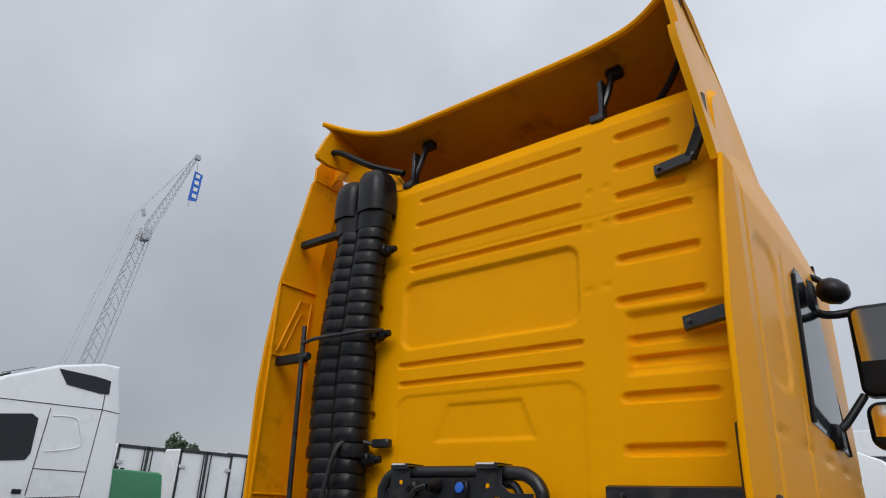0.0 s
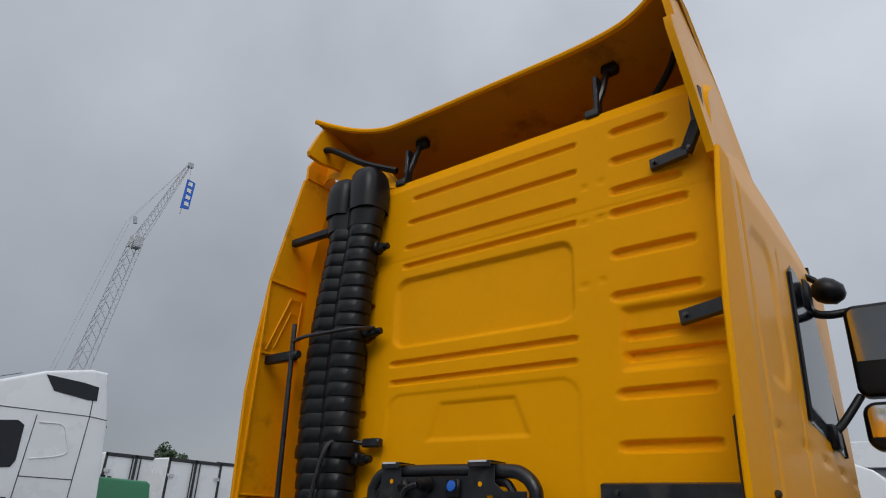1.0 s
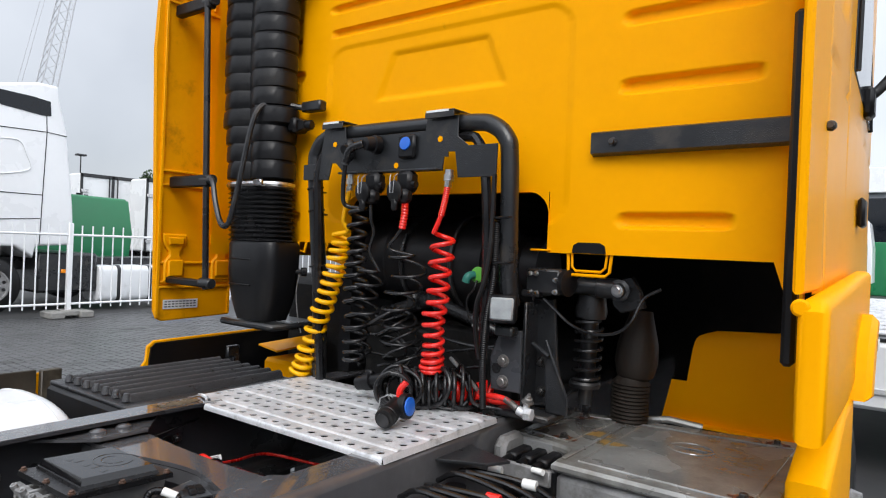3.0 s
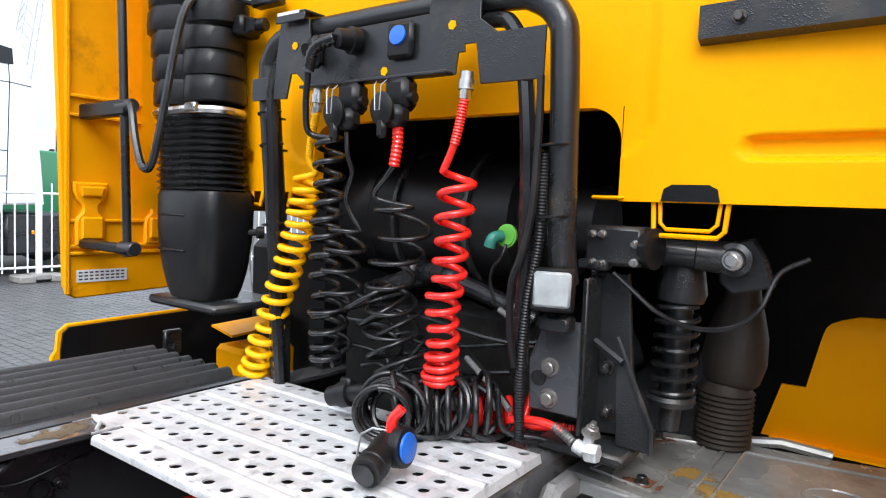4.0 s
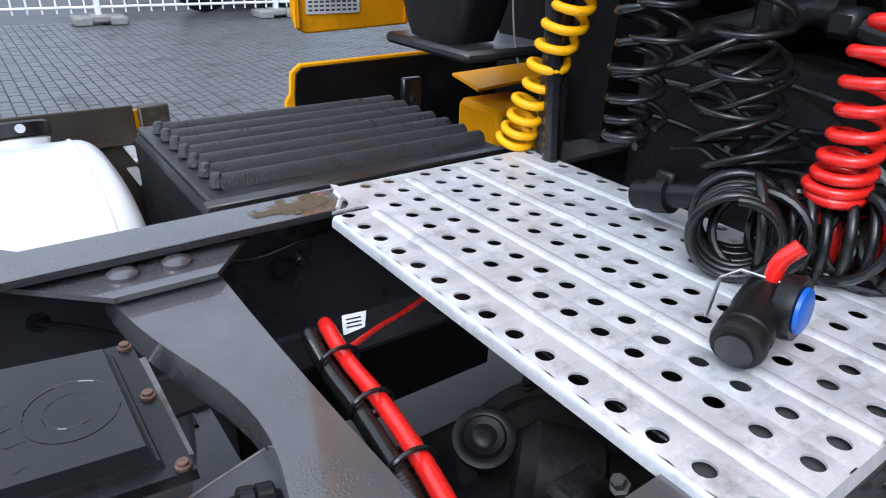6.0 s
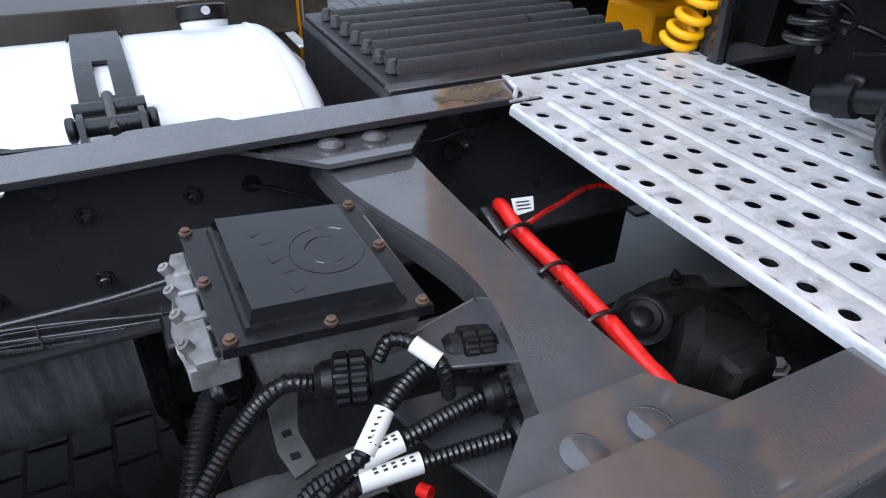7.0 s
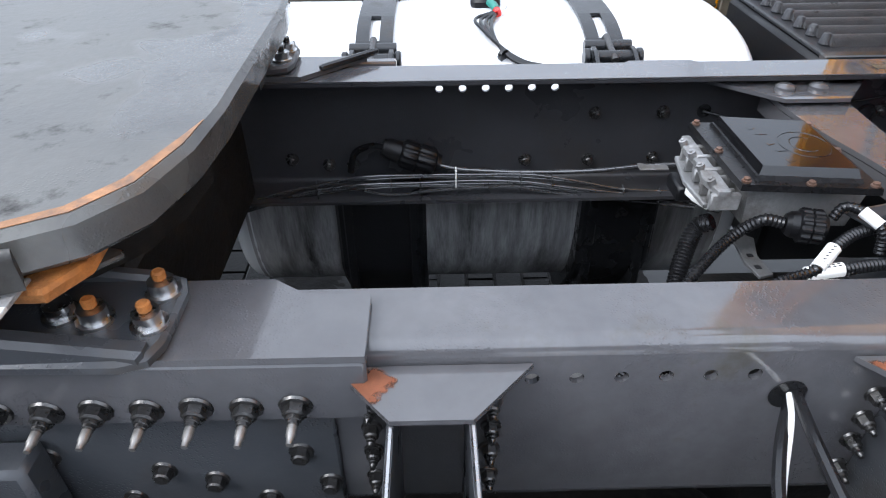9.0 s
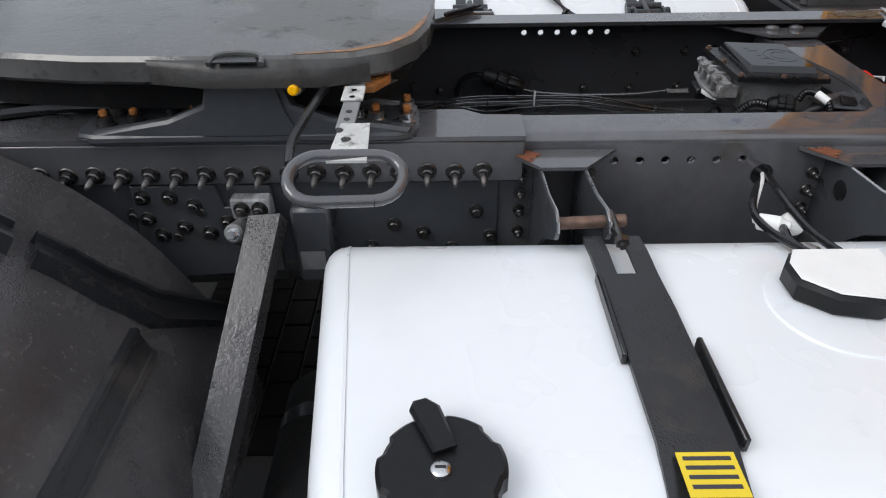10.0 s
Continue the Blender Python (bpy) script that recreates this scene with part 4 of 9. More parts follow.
# ---- step box with ribbed top ----
step = thing("step_box", (-0.75, -0.42, 0.4), "black battery box with a ribbed wet rubber step on top", "step box")
part("box_body", Geo().box(-1.035, -0.485, -0.745, -0.09, 0.42, 0.985, 0.012), BLACK_PLASTIC, step)
part("step_mat", Geo().box(-1.03, -0.50, -0.735, -0.095, 0.986, 0.999, 0.004), RIB_RUBBER, step)
for k in range(7):
    xr = -0.955 + 0.0645 * k
    prof = [(xr - 0.021, 0.9992)] + arc(xr, 1.004, 0.018, 170, 10, 8) + [(xr + 0.021, 0.9992)]
    r_ = part("tread_rib", Geo().prism(prof, -0.70, -0.10, "y", 0.004), RIB_RUBBER, step)
    part("rib_end", Geo().cyl((xr, -0.702, 0.9992), (xr, -0.702, 1.026), 0.015, 0.010, 12, 0.003), RUBBER, step)
g = Geo().box(-0.498, -0.47, -0.75, -0.08, 0.99, 1.006, 0.003).box(-0.468, -0.455, -0.75, -0.08, 0.975, 0.998, 0.003)
part("edge_trim", g, BLACK_METAL, step)

# ---- fifth wheel ----
fw = thing("fifth_wheel", (0.0, -2.2, 1.03), "greased grey cast fifth wheel coupling plate with rust at its rim", "fifth wheel")
half = [(0.0, -1.872), (0.20, -1.872), (0.30, -1.880), (0.385, -1.903), (0.44, -1.945), (0.474, -2.01), (0.487, -2.10), (0.487, -2.30), (0.478, -2.48), (0.44, -2.70), (0.36, -2.86), (0.22, -2.93), (0.10, -2.90), (0.055, -2.70), (0.045, -2.35), (0.03, -2.27), (0.0, -2.25)]
out = half + [(-x, y) for x, y in half[::-1][1:-1]]
part("top_plate", Geo().prism(out, 1.150, 1.2, "z", 0.008), PLATE_GREY, fw, "greased top plate with a slot to the rear", smooth=30)
skirt = [(x * 0.84, y) for x, y in half[1:12]]
g = Geo()
for s in (1, -1):
    pts = [(s * x, y - (0.05 if y > -2.2 else 0)) for x, y in skirt]
    g.sheet(lambda i, w: (pts[i][0] * (1 - 0.015 * w), pts[i][1], 1.149 - 0.075 * w), range(len(pts)), [0, 1], (-s * 0.014, 0, 0))
part("skirt", g, GRIME_BLACK, fw)
for s in (1, -1):
    ear = [(0.480, -1.98), (0.487, -2.03), (0.487, -2.30), (0.482, -2.36)]
    lip = [(0.484, -1.98), (0.510, -2.06), (0.512, -2.25), (0.486, -2.36)]
    g = Geo().sheet(lambda u, w: (s * (ear[u][0] + (lip[u][0] - ear[u][0]) * w), ear[u][1] + (lip[u][1] - ear[u][1]) * w, 1.196 - 0.012 * w * w), range(4), [0, 0.3, 0.6, 1], (0, 0, -0.03))
    part("side_ear", g, EAR_DARK, fw, "dark greased cast ear")
    g = Geo().prism([(s * 0.516, -2.238), (s * 0.492, -2.232), (s * 0.484, -2.215), (s * 0.484, -2.185), (s * 0.492, -2.170), (s * 0.516, -2.163)], 1.1985, 1.2012, "z")
    part("ear_notch", g, BLACK_GLOSS, fw, "dark pry notch in the ear")
    part("notch_lip", Geo().tube(curve([(s * 0.512, -2.245, 1.196), (s * 0.488, -2.238, 1.2015), (s * 0.478, -2.215, 1.203), (s * 0.478, -2.185, 1.203), (s * 0.488, -2.163, 1.2015), (s * 0.512, -2.156, 1.196)], 4), 0.005, 6), PLATE_GREY, fw)
rust = [(0.24, -1.884), (0.30, -1.8895), (0.38, -1.912), (0.432, -1.951), (0.464, -2.012), (0.477, -2.10), (0.473, -2.11), (0.456, -2.02), (0.422, -1.960), (0.372, -1.924), (0.295, -1.900)]
part("rusty_rim", Geo().prism(rust, 1.2003, 1.2010, "z"), RUST_SOFT, fw, "rust along the rim")
for s in (1, -1):
    base = [(s * x, y) for x, y in ((0.322, -1.945), (0.335, -1.912), (0.36, -1.903), (0.442, -1.903), (0.466, -1.912), (0.475, -1.94), (0.472, -2.10), (0.472, -2.38), (0.475, -2.50), (0.462, -2.535), (0.43, -2.545), (0.36, -2.54), (0.325, -2.50))]
    ped = part("mounting_foot", Geo().prism(base, 1.0335, 1.052, "z", 0.005), FRAME_DARK, fw, "black bolted pedestal foot")
    lo_, hi_ = sorted((s * 0.444, s * 0.470))
    g = Geo().prism([(-1.915, 1.040), (-1.915, 1.058), (-2.06, 1.080), (-2.13, 1.105), (-2.145, 1.15), (-2.275, 1.15), (-2.29, 1.105), (-2.36, 1.078), (-2.50, 1.056), (-2.53, 1.040)], lo_, hi_, "x", 0.006)
    part("outer_rib", g, FRAME_DARK, ped)
    lo_, hi_ = sorted((s * 0.325, s * 0.345))
    g = Geo().prism([(-1.93, 1.045), (-1.94, 1.055), (-2.08, 1.075), (-2.15, 1.12), (-2.27, 1.12), (-2.34, 1.075), (-2.48, 1.055), (-2.50, 1.045)], lo_, hi_, "x", 0.005)
    part("inner_rib", g, FRAME_DARK, ped)
    vs = [(s * x, y, z) for z, x0, x1, y0, y1 in ((1.05, 0.335, 0.474, -2.30, -2.12), (1.10, 0.355, 0.478, -2.28, -2.14), (1.15, 0.35, 0.484, -2.27, -2.15)) for x, y in ((x0, y0), (x1, y0), (x1, y1), (x0, y1))]
    fs = [(3, 2, 1, 0), (8, 9, 10, 11)] + [(4 * i + k, 4 * i + (k + 1) % 4, 4 * i + 4 + (k + 1) % 4, 4 * i + 4 + k) for i in (0, 1) for k in range(4)]
    part("pedestal", Geo().add(vs, fs), FRAME_DARK, ped, smooth=20)
    for y, x in ((-1.926, 0.366), (-1.983, 0.410), (-1.924, 0.418), (-2.022, 0.402), (-2.386, 0.375), (-2.44, 0.418), (-2.335, 0.395), (-2.492, 0.375), (-2.495, 0.424)):
        g = Geo().lathe([(0, 0.020), (0.004, 0.020), (0.0045, 0.015), (0.018, 0.015), (0.019, 0.008)], (s * x, y, 1.052), (0, 0, 1), 12)
        b_ = part("foot_bolt", g, STEEL if y > -2.1 else BOLT, ped)
        if y != -2.022:
            g = Geo().cyl((s * x, y, 1.071), (s * x, y, 1.083), 0.0075, n=10, bev=0.002)
            part("bolt_end", g, RUST if s > 0 else BOLT, ped, "orange rusty bolt end" if s > 0 else "")


# ---- hoses and coils ----
def resample(pts, step_):
    pts = [Vector(p) for p in pts]
    out_, carry = [pts[0]], 0.0
    for a, b in zip(pts, pts[1:]):
        seg = (b - a).length
        s = step_ - carry
        while s <= seg:
            out_.append(a + (b - a) * (s / seg))
            s += step_
        carry = seg - (s - step_)
    return out_


def corrugated(geo, pts, r, pitch=0.007, n=10):
    """A ribbed conduit."""
    p = resample(curve(pts, 10), pitch / 2)
    return geo.tube(p, r, n, True, [r if i % 2 else r * 0.84 for i in range(len(p))])


def hose(geo, pts, r, n=8, steps=8):
    return geo.tube(curve(pts, steps), r, n)


def coil(axis, radius, turns, tube_r, lead=None, tail=None, crowd=1.0, phase=0.0, wobble=0.0, n=10, per=28, seed=1):
    """A coiled line along an axis; crowd over 1 packs the turns towards the far end."""
    ax = curve(axis, 12)
    rnd = random.Random(seed)
    wob = [(rnd.uniform(-1, 1) * wobble, rnd.uniform(-1, 1) * wobble, rnd.uniform(0.9, 1.1)) for _ in range(int(turns) + 3)]
    pts = []
    count = int(turns * per)
    for i in range(count + 1):
        t = i / count
        s = 1 - (1 - t) ** crowd
        q = s * (len(ax) - 1)
        k = min(int(q), len(ax) - 2)
        c = ax[k].lerp(ax[k + 1], q - k)
        d = (ax[k + 1] - ax[k]).normalized()
        u = d.cross(Vector((0.3, 1, 0.1))).normalized()
        v = d.cross(u)
        tt = t * turns
        a, b = wob[int(tt)], wob[int(tt) + 1]
        f = tt - int(tt)
        rr = radius * (a[2] * (1 - f) + b[2] * f if wobble else 1)
        c = c + u * (a[0] * (1 - f) + b[0] * f) + v * (a[1] * (1 - f) + b[1] * f)
        ang = 2 * math.pi * tt + phase
        pts.append(c + rr * (math.cos(ang) * u + math.sin(ang) * v))
    if lead:
        pts = curve([Vector(p) for p in lead] + [pts[0]], 6)[:-1] + pts
    if tail:
        pts = pts + curve([pts[-1]] + [Vector(p) for p in tail], 6)[1:]
    return Geo().tube(pts, tube_r, n)


# ---- air intake behind the cab ----
intake = thing("air_intake", (-0.75, -0.09, 1.2), "tall ribbed black plastic air intake duct behind the cab", "air intake")


def ring_at(cx, cy, hx, hy, z, notch=0.0, n=40, power=1.0):
    pts = []
    for k in range(n):
        a = 2 * math.pi * k / n
        c, s = math.cos(a), math.sin(a)
        c2, s2 = math.copysign(abs(c) ** power, c), math.copysign(abs(s) ** power, s)
        pts.append((cx + hx * c2, cy + hy * s2 * (1 - notch * math.exp(-(c / 0.16) ** 2)), z))
    return pts


def stack(rings):
    n = len(rings[0])
    vs = [p for r in rings for p in r]
    fs = [(i * n + k, i * n + (k + 1) % n, (i + 1) * n + (k + 1) % n, (i + 1) * n + k) for i in range(len(rings) - 1) for k in range(n)]
    return Geo().add(vs, fs + [tuple(range(n))[::-1], tuple((len(rings) - 1) * n + k for k in range(n))])


IX, IY = -0.748, -0.088
rings = []
z, k = 1.76, 0
while z < 3.14:
    t = (z - 1.76) / 1.4
    cx, hx = IX - 0.03 * math.sin(math.pi * min(1, t * 1.25)) + 0.03 * max(0, t - 0.8) / 0.2, 0.165 + 0.020 * math.sin(math.pi * min(1, t * 1.1))
    wide = 1.10 if abs(z - 1.99) < 0.05 or abs(z - 2.15) < 0.02 else 1.0
    for dz, gr in ((0.0, 0.972), (0.004, 1.012), (0.030, 1.022), (0.060, 1.006), (0.0655, 0.972)):
        rings.append(ring_at(cx, IY, hx * gr * wide, 0.090 * gr, z + dz, 0.42, power=0.8))
    z += 0.071
for dz, gx, gy in ((3.17, 0.182, 0.092), (3.24, 0.192, 0.094), (3.30, 0.196, 0.096)):
    rings.append(ring_at(IX + 0.015, IY, gx, gy, dz, 0.40, power=0.8))
part("duct_body", stack(rings), BLACK_PLASTIC, intake, "double-barrelled ribbed duct", smooth=35)
for cx, hw, top, skew in ((IX + 0.115, 0.098, 3.545, -0.02), (IX - 0.075, 0.094, 3.515, 0.005)):
    rr = []
    for q, f in ((0, 1.0), (0.35, 1.03), (0.6, 1.02), (0.78, 0.95), (0.90, 0.80), (0.97, 0.55), (1.0, 0.2)):
        rr.append(ring_at(cx + skew * q * q, IY, hw * f, 0.100 * f, 3.27 + (top - 3.27) * q, 0, power=0.75))
    part("duct_head", stack(rr), BLACK_PLASTIC, intake, "smooth domed head of the duct", smooth=50)
clamp_ = ring_at(IX, IY, 0.156, 0.090, 1.738, 0.1, power=0.85)
part("hose_clamp", Geo().tube(clamp_ + clamp_[:1], 0.011, 6), STEEL, intake, "bright metal hose clamp")
part("clamp_screw", Geo().box(-0.665, -0.615, -0.192, -0.176, 1.728, 1.752, 0.004), STEEL, intake)
rings = []
for k in range(12):
    z = 1.727 - 0.0185 * k
    rings += [ring_at(IX + 0.006 + 0.001 * k, IY, 0.152, 0.088, z, 0.05, power=0.8), ring_at(IX + 0.006 + 0.001 * k, IY, 0.160, 0.095, z - 0.006, 0.05, power=0.8), ring_at(IX + 0.006 + 0.001 * k, IY, 0.146, 0.082, z - 0.013, 0.05, power=0.8)]
part("bellows", stack(rings), BLACK_GLOSS, intake, "black rubber bellows")
rings = [ring_at(IX + 0.038, IY, hx, hy, z, 0, power=0.45) for z, hx, hy in ((1.513, 0.138, 0.084), (1.50, 0.144, 0.090), (1.40, 0.142, 0.090), (1.33, 0.134, 0.086), (1.28, 0.124, 0.080), (1.235, 0.108, 0.074), (1.205, 0.096, 0.066))]
part("lower_box", stack(rings), BLACK_PLASTIC, intake, "tapered black collector box")
for z0 in (1.44, 1.34):
    part("moulding_line", Geo().box(IX - 0.06, IX + 0.07, IY - 0.093, IY - 0.082, z0, z0 + 0.006, 0.002), BLACK_PLASTIC, intake)
part("base_plate", Geo().box(IX - 0.13, IX + 0.20, IY - 0.08, IY + 0.18, 1.175, 1.200, 0.008), BLACK_METAL, intake)
for zc in (3.05, 2.585, 1.97):
    g = Geo().box(IX + 0.16, IX + 0.205, -0.10, -0.03, zc - 0.028, zc + 0.028, 0.008)
    g.prism([(IX + 0.19, zc - 0.028), (IX + 0.235, zc - 0.018), (IX + 0.24, zc + 0.012), (IX + 0.19, zc + 0.028)], -0.085, -0.045, "y", 0.004)
    g.cyl((IX + 0.225, -0.065, zc), (IX + 0.26, -0.06, zc), 0.018, n=12, bev=0.003)
    part("duct_bracket", g, BLACK_PLASTIC, intake)
part("duct_pin", Geo().box(-0.56, -0.452, -0.06, -0.02, 2.025, 2.065, 0.006), BLACK_METAL, intake)
g = hose(Geo(), [(-0.56, -0.04, 2.045), (-0.635, -0.12, 2.05), (-0.665, -0.19, 2.0), (-0.70, -0.23, 1.72), (-0.735, -0.24, 1.585), (-0.775, -0.245, 1.575), (-0.83, -0.235, 1.65), (-0.88, -0.22, 1.745), (-0.93, -0.205, 1.765)], 0.011)
part("stay_rod", g, BLACK_METAL, intake, "bent black support rod")
g = hose(Geo(), [(-0.985, -0.215, 2.555), (-0.85, -0.24, 2.56), (-0.70, -0.235, 2.56), (-0.57, -0.19, 2.575), (-0.52, -0.08, 2.60)], 0.010)
part("stay_rod", g, BLACK_METAL, intake)

# black stays that carry the side fairings
stays = thing("fairing_stay", (-1.1, -0.2, 2.0), "upright black steel rod with arms on the side fairing", "support rod")
part("rod", Geo().cyl((-0.980, -0.215, 2.65), (-0.925, -0.205, 1.31), 0.013, n=10), BLACK_METAL, stays)
for z, w in ((2.485, 0.03), (1.755, 0.028), (1.335, 0.017)):
    xr = -0.980 + 0.055 * (2.65 - z) / 1.34
    part("arm", Geo().box(-1.19, xr + 0.03, -0.225, -0.19, z - w, z + w * 0.7, 0.006), BLACK_PLASTIC, stays)
    part("clamp", Geo().cyl((xr - 0.03, -0.205, z), (xr + 0.045, -0.205, z), 0.021, n=12, bev=0.003), BLACK_METAL, stays)
part("arm", Geo().box(-1.19, -0.86, -0.16, -0.12, 3.17, 3.215, 0.008), BLACK_PLASTIC, stays)
part("arm", hose(Geo(), [(-1.08, -0.12, 3.80), (-0.98, -0.10, 3.78), (-0.75, -0.05, 3.64), (-0.55, 0.02, 3.56)], 0.02), BLACK_PLASTIC, stays)

# brackets on the rear wall that hold the right fairing
def wall_bracket(pts, w, lab):
    b_ = thing("fairing_bracket", pts[0], lab, "bracket", "fairing brackets")
    g = Geo()
    for a, c in zip(pts, pts[1:]):
        a, c = Vector(a), Vector(c)
        d = (c - a).normalized()
        u = Vector((0, -1, 0))
        v = d.cross(u).normalized()
        vs = []
        for p in (a - d * 0.004, c + d * 0.004):
            for su, sv in ((0, -w), (0, w), (0.022, w * 0.8), (0.022, -w * 0.8)):
                vs.append(p + u * su + v * sv)
        g.add(vs, [(0, 1, 2, 3), (7, 6, 5, 4), (0, 4, 5, 1), (1, 5, 6, 2), (2, 6, 7, 3), (3, 7, 4, 0)])
    part("arm", g, BLACK_METAL, b_)
    for a in (pts[0], pts[1] if len(pts) > 2 else pts[-1]):
        p = Vector(a) + (Vector(pts[1]) - Vector(pts[0])) * 0.12
        part("bolt", bolt(Geo(), p + Vector((0, -0.022, 0)), (0, -1, 0), 0.009), BOLT, b_)
    return b_


wall_bracket([(0.93, -0.006, 3.095), (1.08, -0.03, 3.10), (1.15, -0.08, 3.19), (1.155, -0.10, 3.32)], 0.026, "angled black steel bracket bolted to the cab wall")
wall_bracket([(0.985, 0.0, 2.44), (1.17, -0.05, 2.455)], 0.03, "short black steel bracket bolted to the cab wall")
wall_bracket([(0.645, -0.004, 1.835), (1.17, -0.03, 1.835)], 0.036, "long flat black steel bar bolted across the cab wall")
for x in (-0.52, 0.66):
    s_ = thing("deflector_strut", (x, 0.1, 3.47), "black adjustable strut holding the roof deflector", "strut", "deflector struts")
    part("foot", Geo().box(x - 0.035, x + 0.035, 0.02, 0.10, 3.46, 3.50, 0.006), BLACK_METAL, s_)
    part("rod", Geo().tube([(x - 0.01, 0.06, 3.48), (x + 0.03, 0.09, 3.62), (x + 0.05, 0.12, 3.76)], 0.017, 8), BLACK_METAL, s_)
    part("plate", Geo().box(x + 0.0, x + 0.025, 0.05, 0.10, 3.50, 3.70, 0.004), BLACK_METAL, s_)
    part("head", Geo().box(x + 0.02, x + 0.10, 0.10, 0.16, 3.74, 3.79, 0.01), BLACK_PLASTIC, s_)
g = hose(Geo(), [(1.12, -0.12, 3.86), (1.09, -0.02, 3.74), (1.03, 0.10, 3.66), (0.90, 0.18, 3.56), (0.80, 0.2, 3.50)], 0.016)
part("cable", g, BLACK_PLASTIC, None, "black cable sleeve under the roof deflector", origin=(1.0, 0.1, 3.6), category="cable")
part("aerial", Geo().cyl((1.0, 0.62, 3.50), (1.0, 0.64, 3.86), 0.006, 0.003, 8), BLACK_PLASTIC, None, "thin black roof aerial", origin=(1.0, 0.62, 3.5), category="aerial")

# ---- hose stand ----
stand = thing("hose_stand", (0.03, -0.12, 1.1), "black tubular hoop carrying the trailer hose connectors", "hose stand")
g = Geo().tube(curve([(-0.352, -0.10, 1.0), (-0.352, -0.11, 1.3), (-0.375, -0.115, 1.55), (-0.395, -0.12, 1.80), (-0.385, -0.12, 1.855), (-0.35, -0.12, 1.892), (-0.28, -0.12, 1.905), (0.0, -0.12, 1.908), (0.30, -0.12, 1.905), (0.375, -0.12, 1.89), (0.42, -0.12, 1.85), (0.433, -0.12, 1.79), (0.442, -0.12, 1.55), (0.444, -0.115, 1.42), (0.446, -0.10, 1.36)], 8), 0.027, 14)
part("hoop", g, BLACK_METAL, stand)
g = hose(Geo(), [(-0.31, -0.135, 1.02), (-0.325, -0.145, 1.3), (-0.335, -0.15, 1.6), (-0.345, -0.15, 1.76), (-0.31, -0.14, 1.85), (-0.22, -0.13, 1.865), (0.0, -0.1, 1.86), (0.26, -0.12, 1.865), (0.33, -0.13, 1.84), (0.365, -0.14, 1.74), (0.385, -0.145, 1.5), (0.38, -0.14, 1.2)], 0.016)
part("cable_loom", g, BLACK_GLOSS, stand, "black cable loom inside the hoop")
main = [(-0.25, 1.80), (-0.21, 1.765), (0.215, 1.758), (0.22, 1.80), (0.235, 1.80), (0.235, 1.815), (0.262, 1.815), (0.275, 1.735), (0.41, 1.735), (0.412, 1.83), (0.31, 1.83), (0.27, 1.86), (0.27, 1.925), (0.15, 1.925), (0.145, 1.885), (-0.205, 1.882), (-0.21, 1.925), (-0.31, 1.925), (-0.33, 1.80), (-0.415, 1.80), (-0.415, 1.745), (-0.285, 1.742), (-0.27, 1.80)]
part("socket_panel", Geo().prism(main[::-1], -0.158, -0.152, "y", 0.001), BLACK_METAL, stand, "folded black steel socket panel")
part("panel_lip", Geo().box(-0.21, 0.21, -0.185, -0.152, 1.757, 1.764, 0.002), BLACK_METAL, stand)
for x0, x1 in ((-0.305, -0.205), (0.155, 0.265)):
    t_ = part("top_tab", Geo().box(x0, x1, -0.175, -0.07, 1.936, 1.942, 0.002), BLACK_METAL, stand)
    part("tab_label", Geo().box(x0 + 0.005, x1 - 0.02, -0.1765, -0.1752, 1.926, 1.942), LABEL, stand, "white label")
    part("tab_rim", Geo().box(x0, x1, -0.177, -0.1725, 1.918, 1.9355, 0.001), BLACK_METAL, stand)
for x, z in ((-0.255, 1.865), (0.205, 1.855), (0.03, 1.78)):
    part("panel_hole", Geo().cyl((x, -0.1584, z), (x, -0.160, z), 0.010, n=6), YELLOW, stand, "hole showing the yellow cab")
part("blue_socket", Geo().lathe([(0, 0.026), (0.01, 0.026), (0.012, 0.022), (0.018, 0.021), (0.020, 0.004)], (0.078, -0.16, 1.845), (0, -1, 0.15), 20), BLUE, stand, "round blue socket cap")
part("socket_body", Geo().box(0.045, 0.115, -0.175, -0.159, 1.80, 1.875, 0.012), BLACK_PLASTIC, stand)
part("dust_socket", Geo().box(-0.185, -0.145, -0.195, -0.159, 1.80, 1.875, 0.014).cyl((-0.165, -0.19, 1.84), (-0.165, -0.205, 1.835), 0.016, n=14), BLACK_PLASTIC, stand)
g = Geo().lathe([(0, 0.030), (0.02, 0.030), (0.022, 0.024), (0.05, 0.022), (0.052, 0.017)], (-0.05, -0.16, 1.852), (-0.3, -1, -0.05), 18)
part("round_plug", g, BLACK_PLASTIC, stand)
g = corrugated(Geo(), [(-0.07, -0.21, 1.85), (-0.115, -0.225, 1.83), (-0.135, -0.225, 1.78)], 0.014, 0.012)
part("strain_relief", g, BLACK_GLOSS, stand)
